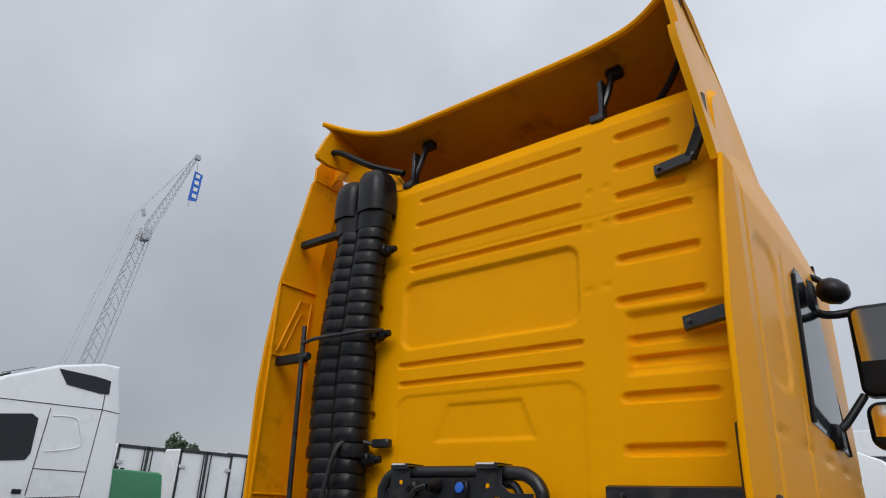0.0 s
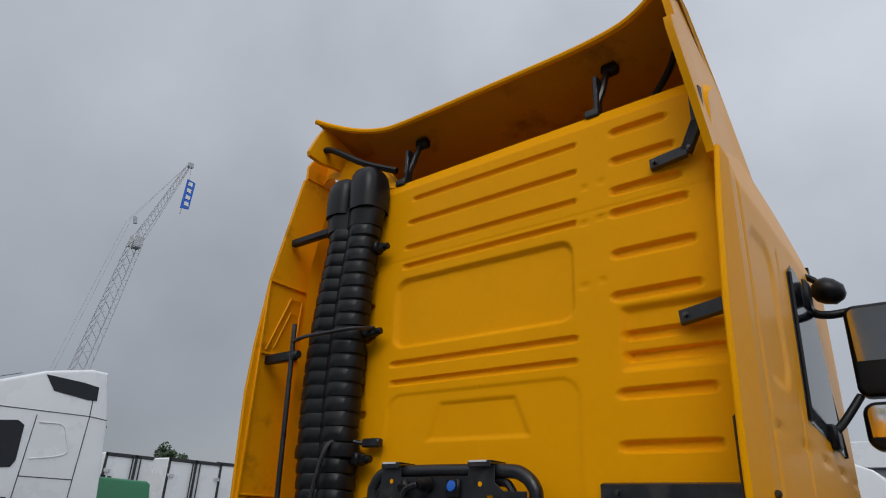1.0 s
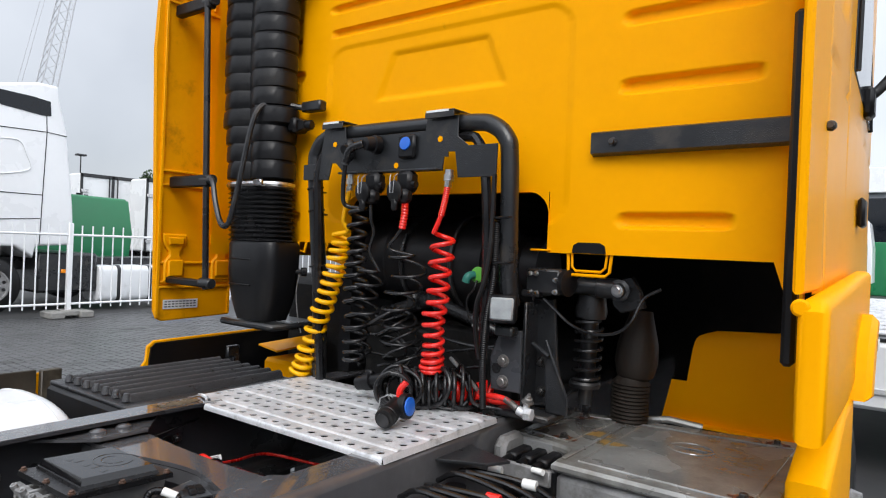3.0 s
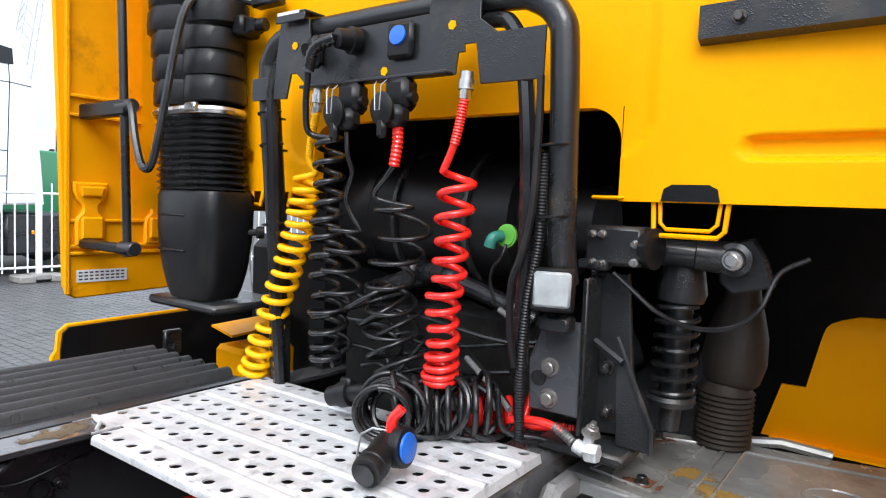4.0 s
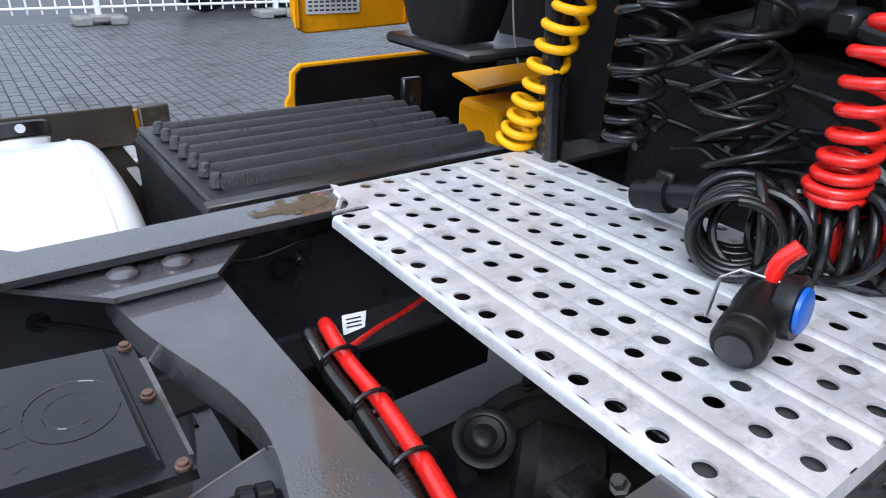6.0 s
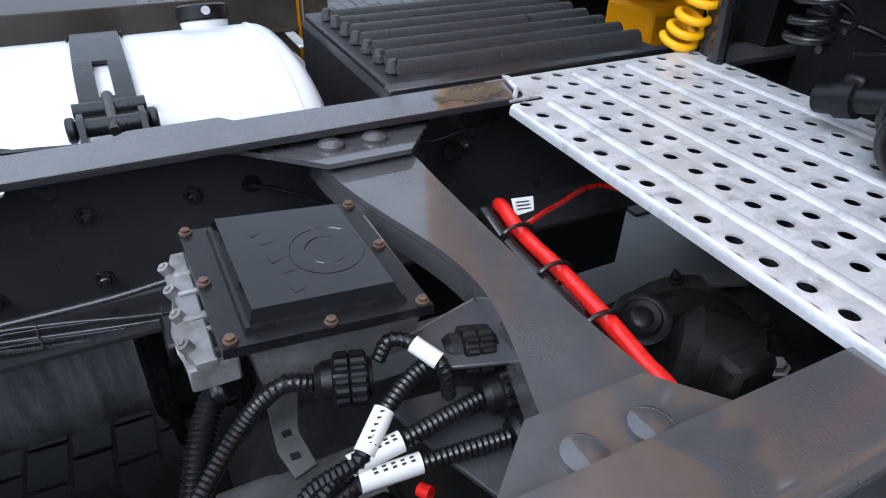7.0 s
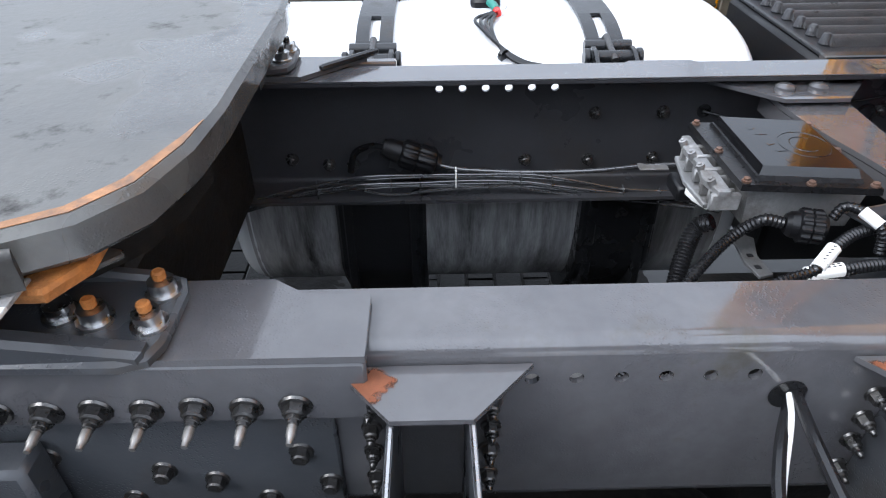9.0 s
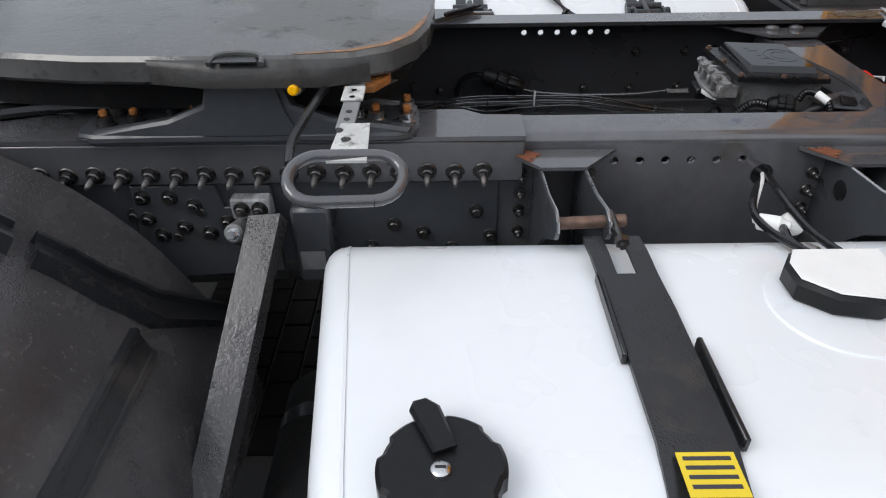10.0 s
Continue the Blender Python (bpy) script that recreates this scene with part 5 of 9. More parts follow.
for x in (-0.045, 0.092):
    g = Geo().box(x - 0.03, x + 0.032, -0.20, -0.15, 1.69, 1.757, 0.012).box(x - 0.026, x + 0.03, -0.215, -0.17, 1.655, 1.70, 0.012)
    g.cyl((x + 0.028, -0.18, 1.715), (x + 0.042, -0.18, 1.715), 0.012, n=10)
    so = part("trailer_socket", g, BLACK_PLASTIC, stand, "black trailer socket with a sprung flap")
    part("socket_flap", Geo().lathe([(0, 0.034), (0.006, 0.035), (0.010, 0.030), (0.011, 0.004)], (x - 0.012, -0.215, 1.69), (-0.15, -1, -0.05), 18).box(x - 0.024, x + 0.0, -0.226, -0.21, 1.63, 1.67, 0.006), BLACK_PLASTIC, so)
    part("spring_wire", Geo().tube([(x - 0.026, -0.222, 1.745), (x - 0.022, -0.232, 1.735), (x - 0.018, -0.234, 1.685), (x - 0.006, -0.234, 1.685), (x - 0.004, -0.232, 1.735), (x + 0.004, -0.225, 1.745)], 0.0012, 6), STEEL, so, "bright spring wire")
for (x, y, z), m_ in (((-0.163, -0.165, 1.757), YHOSE), ((0.253, -0.17, 1.757), RED)):
    part("coupling", Geo().lathe([(0, 0.013), (0.014, 0.013), (0.015, 0.016), (0.034, 0.016), (0.035, 0.011), (0.055, 0.010)], (x, y, z), (-0.02, -0.03, -1), 12), STEEL, stand, "bright hose coupling")
g = hose(Geo(), [(0.405, -0.155, 1.74), (0.408, -0.16, 1.62), (0.405, -0.165, 1.5), (0.392, -0.17, 1.42), (0.375, -0.175, 1.36), (0.372, -0.17, 1.28), (0.38, -0.16, 1.2)], 0.0075)
part("cable", g, BLACK_PLASTIC, stand, "smooth black cable")
g = corrugated(Geo(), [(0.414, -0.145, 1.60), (0.416, -0.15, 1.50), (0.412, -0.15, 1.42), (0.398, -0.155, 1.33), (0.388, -0.15, 1.2), (0.375, -0.12, 1.05)], 0.0105, 0.006)
part("conduit", g, BLACK_PLASTIC, stand, "ribbed black conduit")
for z, x in ((1.60, 0.425), (1.47, 0.43), (1.62, -0.36), (1.70, -0.37), (1.42, -0.345)):
    part("cable_tie", Geo().tube([(x + 0.033 * math.cos(a / 3), -0.13 + 0.033 * math.sin(a / 3), z + 0.001 * a) for a in range(20)], 0.003, 6), BLACK_GLOSS, stand)

# ---- coiled trailer lines ----
def line_thing(name, geo, material, origin, lab, cat):
    return part(name, geo, material, None, lab, origin=origin, category=cat, group="trailer lines")


g = coil([(-0.245, -0.115, 1.545), (-0.27, -0.12, 1.42), (-0.325, -0.13, 1.26), (-0.41, -0.14, 1.045)], 0.031, 16, 0.0085, lead=[(-0.165, -0.17, 1.70), (-0.185, -0.16, 1.66), (-0.212, -0.145, 1.60), (-0.205, -0.13, 1.565)], crowd=1.25, phase=2.2, wobble=0.003, seed=3)
hs_ = line_thing("air_hose", g, YHOSE, (-0.3, -0.13, 1.04), "yellow coiled trailer air hose hanging from the stand", "hose")
part("ferrule", Geo().lathe([(0, 0.010), (0.02, 0.0105), (0.022, 0.008)], (-0.165, -0.17, 1.715), (-0.35, 0.2, -1), 12), STEEL, hs_, "bright end ferrule")
g = corrugated(Geo(), [(-0.163, -0.168, 1.71), (-0.185, -0.162, 1.66), (-0.208, -0.148, 1.61)], 0.0095, 0.006)
line_thing("hose_spring", g, YHOSE, (-0.19, -0.16, 1.66), "yellow spring guard on the air hose", "hose guard")
g = coil([(0.245, -0.175, 1.565), (0.240, -0.18, 1.42), (0.226, -0.18, 1.29), (0.216, -0.168, 1.145)], 0.030, 13, 0.0076, lead=[(0.252, -0.175, 1.70), (0.243, -0.175, 1.65), (0.228, -0.18, 1.60)], crowd=1.5, phase=2.6, wobble=0.003, seed=5, per=26)
hs_ = line_thing("air_hose", g, RED, (0.22, -0.17, 1.1), "red coiled trailer air hose hanging from the stand", "hose")
part("ferrule", Geo().lathe([(0, 0.010), (0.02, 0.0105), (0.022, 0.008)], (0.253, -0.175, 1.725), (-0.1, 0, -1), 12), STEEL, hs_, "bright end ferrule")
g = corrugated(Geo(), [(0.252, -0.175, 1.705), (0.243, -0.176, 1.655), (0.234, -0.178, 1.615)], 0.0105, 0.006)
line_thing("hose_spring", g, RED, (0.24, -0.17, 1.65), "red spring guard on the air hose", "hose guard")
g = corrugated(Geo(), [(0.10, -0.19, 1.655), (0.10, -0.19, 1.62), (0.092, -0.19, 1.572)], 0.0125, 0.009)
line_thing("hose_spring", g, RED, (0.1, -0.19, 1.6), "red ribbed sleeve below a trailer socket", "hose guard")
g = coil([(-0.12, -0.16, 1.64), (-0.125, -0.16, 1.5), (-0.13, -0.155, 1.35), (-0.135, -0.15, 1.12)], 0.034, 13, 0.0074, lead=[(-0.135, -0.225, 1.78), (-0.15, -0.215, 1.70), (-0.16, -0.19, 1.65)], crowd=1.5, wobble=0.007, seed=7)
line_thing("electric_cable", g, BLACK_GLOSS, (-0.13, -0.15, 1.1), "black coiled trailer cable hanging loosely", "cable")
g = coil([(-0.07, -0.14, 1.44), (-0.10, -0.15, 1.30), (-0.115, -0.14, 1.16)], 0.042, 6, 0.0055, lead=[(-0.045, -0.19, 1.65), (-0.04, -0.19, 1.60), (-0.035, -0.18, 1.56), (-0.06, -0.17, 1.50)], wobble=0.015, seed=11)
line_thing("electric_cable", g, BLACK_GLOSS, (-0.1, -0.15, 1.1), "black coiled cable with stretched turns", "cable")
g = coil([(0.07, -0.13, 1.50), (0.05, -0.12, 1.38), (0.03, -0.11, 1.27), (0.0, -0.10, 1.16)], 0.055, 6, 0.0055, lead=[(0.092, -0.19, 1.575), (0.07, -0.19, 1.55), (0.035, -0.18, 1.51)], wobble=0.02, seed=13)
line_thing("electric_cable", g, BLACK_GLOSS, (0.05, -0.12, 1.1), "thin black coiled cable with wide loose turns", "cable")
g = coil([(-0.02, -0.10, 1.30), (0.02, -0.08, 1.20), (0.06, -0.08, 1.10)], 0.07, 5, 0.0055, wobble=0.02, seed=17)
line_thing("electric_cable", g, BLACK_GLOSS, (0.02, -0.08, 1.1), "tangled loops of thin black cable", "cable")
# the heap lying on the plate
g = coil([(0.115, -0.205, 1.094), (0.172, -0.295, 1.094)], 0.052, 8, 0.0066, lead=[(0.02, -0.08, 1.06), (0.06, -0.15, 1.11)], wobble=0.004, seed=19)
line_thing("electric_cable", g, BLACK_GLOSS, (0.1, -0.24, 1.035), "tight roll of black coiled cable lying on the plate", "cable")
g = coil([(0.145, -0.225, 1.088), (0.195, -0.185, 1.092), (0.25, -0.15, 1.092), (0.305, -0.105, 1.086)], 0.056, 9, 0.0066, tail=[(0.34, -0.12, 1.06), (0.40, -0.08, 1.045), (0.46, -0.04, 1.03)], wobble=0.020, seed=23)
line_thing("electric_cable", g, BLACK_GLOSS, (0.2, -0.14, 1.035), "loose roll of black coiled cable lying on the plate", "cable")
g = coil([(0.20, -0.12, 1.072), (0.27, -0.07, 1.072), (0.35, -0.03, 1.068)], 0.036, 8, 0.0078, lead=[(0.21, -0.17, 1.11), (0.19, -0.13, 1.10)], tail=[(0.36, -0.06, 1.06), (0.42, 0.0, 1.05), (0.48, 0.05, 1.035)], wobble=0.012, seed=29)
hs_ = line_thing("air_hose", g, RED, (0.28, -0.05, 1.035), "red coiled hose lying in a heap on the plate", "hose")
part("ferrule", Geo().lathe([(0, 0.010), (0.03, 0.011), (0.032, 0.014), (0.05, 0.014)], (0.47, 0.04, 1.036), (0.7, 0.6, -0.1), 12), STEEL, hs_, "bright end ferrule")
g = corrugated(Geo(), [(0.37, -0.045, 1.058), (0.42, 0.0, 1.05), (0.46, 0.035, 1.04)], 0.0105, 0.007)
line_thing("hose_spring", g, RED, (0.42, 0.0, 1.04), "red spring guard at the hose end", "hose guard")
for k, (p, q, rr) in enumerate([((-0.22, -0.02, 1.20), (0.36, 0.0, 1.22), 0.006), ((-0.25, 0.0, 1.13), (0.30, -0.03, 1.15), 0.0055), ((-0.15, -0.03, 1.27), (0.18, -0.05, 1.16), 0.0055), ((-0.10, -0.06, 1.10), (0.12, -0.1, 1.20), 0.0055)]):
    p, q = Vector(p), Vector(q)
    mid = p.lerp(q, 0.5) + Vector((0, 0.02, -0.045))
    line_thing("electric_cable", hose(Geo(), [p, p.lerp(mid, 0.5) + Vector((0, 0, 0.012)), mid, q], rr), BLACK_GLOSS, tuple(p), "sagging thin black cable in front of the engine", "cable")
for k, (cx, cy, tilt, turn, rr) in enumerate(((0.205, -0.200, 62, 25, 0.056), (0.235, -0.165, 70, -8, 0.060), (0.275, -0.150, 58, 40, 0.055), (0.170, -0.235, 75, 12, 0.054), (0.30, -0.12, 48, 60, 0.052))):
    m_ = Matrix.Translation((cx, cy, 1.040 + rr * 0.92)) @ Euler((radians(tilt), 0, radians(turn))).to_matrix().to_4x4()
    lp = [m_ @ Vector((rr * math.cos(radians(a)) * (1 + 0.0004 * a), rr * math.sin(radians(a)), 0.00005 * a * (1 if k % 2 else -1))) for a in range(0, 500, 15)]
    line_thing("electric_cable", Geo().tube(lp, 0.0064, 8), BLACK_GLOSS, (cx, cy, 1.04), "loose loop of black cable in the heap on the plate", "cable")
plug = thing("cable_plug", (-0.02, -0.23, 1.05), "black multi-pin cable plug lying behind the plate", "plug")
part("plug_body", Geo().lathe([(0, 0.022), (0.03, 0.024), (0.032, 0.028), (0.06, 0.028), (0.062, 0.020), (0.10, 0.018), (0.14, 0.012)], (-0.03, -0.23, 1.075), (0.85, 0.05, 0.25), 16), BLACK_PLASTIC, plug)
part("plug_latch", Geo().box(-0.0, 0.03, -0.238, -0.222, 1.10, 1.125, 0.004), BLACK_PLASTIC, plug)

glad = thing("coupling_head", (0.265, -0.40, 1.035), "black trailer coupling with blue cap and red lever on the plate", "coupling")
g = Geo().lathe([(0, 0.020), (0.002, 0.026), (0.008, 0.028), (0.014, 0.028), (0.016, 0.026), (0.022, 0.026), (0.024, 0.028), (0.035, 0.028), (0.037, 0.025), (0.07, 0.027), (0.10, 0.025), (0.102, 0.012)], (0.285, -0.462, 1.062), (-0.28, 1, 0.22), 20)
part("body", g, BLACK_PLASTIC, glad)
part("nozzle", Geo().cyl((0.2855, -0.4645, 1.0615), (0.286, -0.467, 1.061), 0.019, n=18), BLACK_GLOSS, glad)
part("side_housing", Geo().lathe([(0, 0.034), (0.012, 0.036), (0.020, 0.034)], (0.278, -0.375, 1.082), (1, 0.15, 0.1), 20), BLACK_PLASTIC, glad)
part("blue_cap", Geo().lathe([(0, 0.026), (0.004, 0.025), (0.006, 0.020), (0.0065, 0.004)], (0.2985, -0.372, 1.084), (1, 0.15, 0.1), 20), BLUE, glad, "blue disc")
part("lever", Geo().tube(curve([(0.262, -0.375, 1.10), (0.263, -0.37, 1.125), (0.275, -0.36, 1.145)], 5), 0.0095, 10, True), RED, glad, "red lever")
part("spring_clip", Geo().tube([(0.225, -0.42, 1.055), (0.225, -0.41, 1.10), (0.235, -0.39, 1.108), (0.275, -0.375, 1.105), (0.255, -0.36, 1.10)], 0.0022, 6), STEEL, glad, "bright wire clip")


# ---- under the cab ----
drum = thing("air_filter", (0.0, 0.25, 1.3), "large black cylindrical air filter housing under the cab", "filter housing")
part("drum", Geo().lathe([(0, 0.14), (0.01, 0.165), (0.10, 0.17), (0.105, 0.176), (0.13, 0.176), (0.135, 0.17), (0.40, 0.17), (0.405, 0.178), (0.44, 0.178), (0.445, 0.168), (0.55, 0.162), (0.56, 0.14)], (-0.34, 0.24, 1.465), (1, 0, 0), 36), BLACK_PLASTIC, drum, smooth=25)
part("end_cap", Geo().lathe([(0, 0.135), (0.03, 0.14), (0.035, 0.128), (0.10, 0.122), (0.11, 0.10), (0.17, 0.095)], (0.22, 0.24, 1.465), (1, 0, 0), 32), BLACK_PLASTIC, drum, smooth=25)
for x in (-0.12, 0.10):
    g = Geo().tube([(x, 0.24 + 0.176 * math.cos(a / 8), 1.465 + 0.176 * math.sin(a / 8)) for a in range(12, 34)], 0.009, 6)
    part("strap", g, BLACK_METAL, drum)
cap_ = thing("drain_valve", (0.252, -0.01, 1.437), "drain valve with a bright green cap and teal elbow", "valve")
part("cap_disc", Geo().lathe([(0, 0.019), (0.01, 0.026), (0.016, 0.026), (0.017, 0.023), (0.019, 0.022), (0.020, 0.004)], (0.256, 0.02, 1.437), (-0.1, -1, 0.05), 22), GREEN, cap_)
part("elbow", Geo().tube(curve([(0.245, 0.0, 1.437), (0.235, -0.02, 1.432), (0.229, -0.024, 1.412)], 5), 0.013, 12), TEAL, cap_, "teal plastic elbow")
part("neck", Geo().cyl((0.262, 0.02, 1.437), (0.30, 0.12, 1.44), 0.022, n=14), BLACK_PLASTIC, cap_)
part("tether", hose(Geo(), [(0.258, -0.002, 1.42), (0.252, -0.01, 1.39), (0.232, -0.01, 1.365), (0.222, 0.0, 1.33), (0.235, 0.0, 1.29)], 0.004), BLACK_GLOSS, cap_)

pipes = thing("coolant_pipe", (0.0, 0.1, 1.2), "bundle of black pipes and flanges in front of the gearbox", "pipes")
part("pipe", hose(Geo(), [(-0.22, 0.10, 1.26), (-0.12, 0.08, 1.29), (0.0, 0.08, 1.33), (0.06, 0.07, 1.335)], 0.026, 12), BLACK_METAL, pipes)
part("pipe", hose(Geo(), [(0.08, 0.06, 1.32), (0.16, 0.06, 1.30), (0.24, 0.06, 1.275), (0.30, 0.07, 1.25)], 0.022, 12), BLACK_GLOSS, pipes)
part("pipe", hose(Geo(), [(0.23, 0.03, 1.27), (0.27, 0.02, 1.255), (0.29, 0.0, 1.25)], 0.007, 8), ALU, pipes)
part("flange", Geo().box(-0.065, -0.02, 0.03, 0.11, 1.29, 1.36, 0.01), BLACK_METAL, pipes)
part("flange", Geo().box(0.05, 0.10, 0.03, 0.10, 1.30, 1.345, 0.01), BLACK_METAL, pipes)
part("pipe", hose(Geo(), [(-0.30, 0.02, 1.24), (-0.2, 0.0, 1.235), (0.0, 0.0, 1.235), (0.2, 0.0, 1.21), (0.36, 0.0, 1.205)], 0.006), BLACK_GLOSS, pipes)
part("pipe", hose(Geo(), [(0.18, -0.02, 1.16), (0.26, -0.06, 1.13), (0.34, -0.10, 1.095)], 0.0065), ALU, pipes)
engine = thing("gearbox", (0.0, 0.3, 0.5), "grimy dark gearbox bell housing between the frame rails", "gearbox")
g = Geo().lathe([(0, 0.20), (0.02, 0.26), (0.10, 0.27), (0.12, 0.31), (0.16, 0.31), (0.17, 0.26), (0.5, 0.26), (0.9, 0.28)], (0.0, 0.02, 0.95), (0, 1, 0), 32)
part("housing", g, GRIME_BLACK, engine, smooth=25)
part("bulkhead", Geo().box(-0.325, 0.36, 0.10, 0.14, 0.75, 1.25, 0.02), GRIME_BLACK, engine)
g = Geo()
for k in range(9):
    a = radians(20 + 17 * k)
    bolt(g, (0.285 * math.cos(a), 0.138, 0.95 + 0.285 * math.sin(a)), (0, -1, 0), 0.010, 0.006)
part("flange_bolt", g, BOLT, engine)

lamp = thing("work_lamp", (0.44, -0.15, 1.30), "square black work lamp with a frosted lens", "work lamp")
lm = Matrix.Translation((0.441, -0.135, 1.351)) @ Euler((radians(-6), 0, radians(18))).to_matrix().to_4x4() @ Matrix.Scale(0.76, 4)
part("housing", Geo().box(-0.049, 0.049, -0.012, 0.05, -0.049, 0.049, 0.012, lm), BLACK_PLASTIC, lamp)
part("bezel", Geo().box(-0.054, 0.054, -0.026, -0.010, -0.054, 0.054, 0.008, lm), BLACK_PLASTIC, lamp)
part("lens", Geo().box(-0.045, 0.045, -0.034, -0.020, -0.043, 0.043, 0.012, lm), LENS, lamp, "frosted glass lens")
part("lamp_foot", Geo().box(0.41, 0.47, -0.13, -0.09, 1.27, 1.30, 0.005), BLACK_METAL, lamp)

bracket = thing("cab_mount", (0.46, 0.0, 1.02), "heavy black bolted cab suspension bracket", "bracket")
part("front_plate", Geo().prism([(0.37, 1.10), (0.365, 1.20), (0.40, 1.285), (0.47, 1.285), (0.472, 1.10)], -0.075, -0.063, "y", 0.003), FRAME_DARK, bracket)
part("side_plate", Geo().prism([(0.45, 1.05), (0.575, 1.06), (0.545, 1.20), (0.53, 1.38), (0.45, 1.38)], 0.012, 0.026, "y", 0.003), BLACK_METAL, bracket)
part("web_plate", Geo().box(0.466, 0.478, -0.062, 0.012, 1.06, 1.37, 0.003), BLACK_METAL, bracket)
for x, z in ((0.413, 1.190), (0.413, 1.128)):
    part("bolt", bolt(Geo(), (x, -0.075, z), (0, -1, 0), 0.014), STEEL_DULL, bracket)
for x, z in ((0.472, 1.188), (0.478, 1.10)):
    part("bolt", bolt(Geo(), (x + 0.022, 0.012, z), (0, -1, 0), 0.012, 0.006), BOLT, bracket)
part("oval_hole", Geo().cyl((0.389, -0.0755, 1.165), (0.389, -0.0765, 1.165), 0.016, n=18), BLACK_GLOSS, bracket)
part("foot", Geo().box(0.39, 0.57, -0.08, 0.10, 1.026, 1.048, 0.006), BLACK_METAL, bracket)
part("brace", Geo().prism([(0.525, 1.26), (0.535, 1.255), (0.60, 1.10), (0.60, 1.05), (0.535, 1.05)], -0.03, -0.022, "y", 0.002), BLACK_METAL, bracket)
part("brace_rim", Geo().tube([(0.53, -0.034, 1.262), (0.604, -0.034, 1.10), (0.604, -0.034, 1.05)], 0.005, 6), BLACK_METAL, bracket)
part("arm", Geo().tube([(0.48, -0.02, 1.245), (0.545, -0.04, 1.215)], 0.008, 6), BLACK_METAL, bracket)
valve = thing("valve_block", (0.51, 0.0, 1.39), "grimy black cab tilt valve block with steel screws", "valve")
part("block", Geo().box(0.45, 0.565, -0.03, 0.06, 1.395, 1.472, 0.008).box(0.44, 0.50, -0.035, 0.0, 1.385, 1.405, 0.004), BLACK_METAL, valve)
part("cap", Geo().lathe([(0, 0.038), (0.018, 0.040), (0.020, 0.035)], (0.565, 0.0, 1.432), (1, -0.2, 0), 16), BLACK_PLASTIC, valve)
for x, z in ((0.468, 1.455), (0.488, 1.456), (0.47, 1.40), (0.49, 1.398), (0.553, 1.44), (0.552, 1.405)):
    part("screw", bolt(Geo(), (x, -0.031, z), (0, -1, 0), 0.006), STEEL, valve)
ram = thing("tilt_cylinder", (0.66, 0.08, 1.40), "black cab tilt cylinder with a bolted clevis", "hydraulic cylinder")
part("barrel", Geo().lathe([(0, 0.020), (0.02, 0.026), (0.08, 0.026), (0.082, 0.03), (0.10, 0.03), (0.14, 0.032)], (0.555, 0.06, 1.425), (1, 0.25, -0.04), 18), BLACK_METAL, ram)
part("clevis", Geo().lathe([(0, 0.030), (0.03, 0.032), (0.034, 0.022), (0.04, 0.021)], (0.705, 0.10, 1.418), (0, -1, 0), 22).prism([(0.67, 1.40), (0.675, 1.37), (0.70, 1.35), (0.77, 1.37), (0.755, 1.42), (0.73, 1.46), (0.69, 1.45)], 0.10, 0.13, "y", 0.004), BLACK_METAL, ram)
part("pivot_bolt", bolt(Geo(), (0.705, 0.058, 1.418), (0, -1, 0), 0.014), STEEL, ram)
part("hose", hose(Geo(), [(0.51, -0.02, 1.382), (0.545, -0.02, 1.355), (0.60, -0.02, 1.315), (0.66, 0.0, 1.293), (0.72, 0.02, 1.30), (0.76, 0.03, 1.335), (0.785, 0.05, 1.40), (0.83, 0.06, 1.43)], 0.0048), BLACK_GLOSS, ram)
strut = thing("cab_spring", (0.60, 0.12, 1.1), "black coil spring and damper of the cab suspension", "spring strut")
g = Geo().lathe([(0, 0.02), (0.05, 0.022), (0.06, 0.026), (0.33, 0.026)], (0.592, 0.12, 1.06), (0.03, 0, 1), 16)
part("damper", g, BLACK_METAL, strut)
part("spring", coil([(0.592, 0.12, 1.13), (0.598, 0.12, 1.32)], 0.040, 6.5, 0.0060, n=8), BLACK_GLOSS, strut)
part("spring_seat", Geo().lathe([(0, 0.046), (0.012, 0.050), (0.02, 0.046)], (0.591, 0.12, 1.112), (0, 0, 1), 20), BLACK_METAL, strut)
part("top_mount", Geo().lathe([(0, 0.045), (0.02, 0.05), (0.06, 0.042), (0.09, 0.04)], (0.60, 0.12, 1.325), (0.05, 0, 1), 18), BLACK_METAL, strut)
bel = thing("air_bellows", (0.66, 0.33, 0.95), "dusty brown ribbed rubber bellows", "bellows")
g = Geo()
rows_ = []
for k in range(13):
    rows_ += [(0.012 * k, 0.056), (0.012 * k + 0.006, 0.063)]
part("bellows_body", g.lathe(rows_ + [(0.16, 0.052), (0.17, 0.045)], (0.645, 0.36, 0.95), (0.02, 0, 1), 24), BROWN, bel)
part("dust_boot", Geo().lathe([(0.165, 0.050), (0.175, 0.060), (0.22, 0.070), (0.28, 0.066), (0.33, 0.052), (0.37, 0.040), (0.39, 0.036)], (0.645, 0.36, 0.95), (0.06, 0.05, 1), 24), BROWN, bel, "dusty brown dust boot", smooth=50)
yl = thing("tow_loop", (0.63, 0.0, 1.48), "yellow steel loop under the edge of the cab wall", "bracket")
g = Geo()
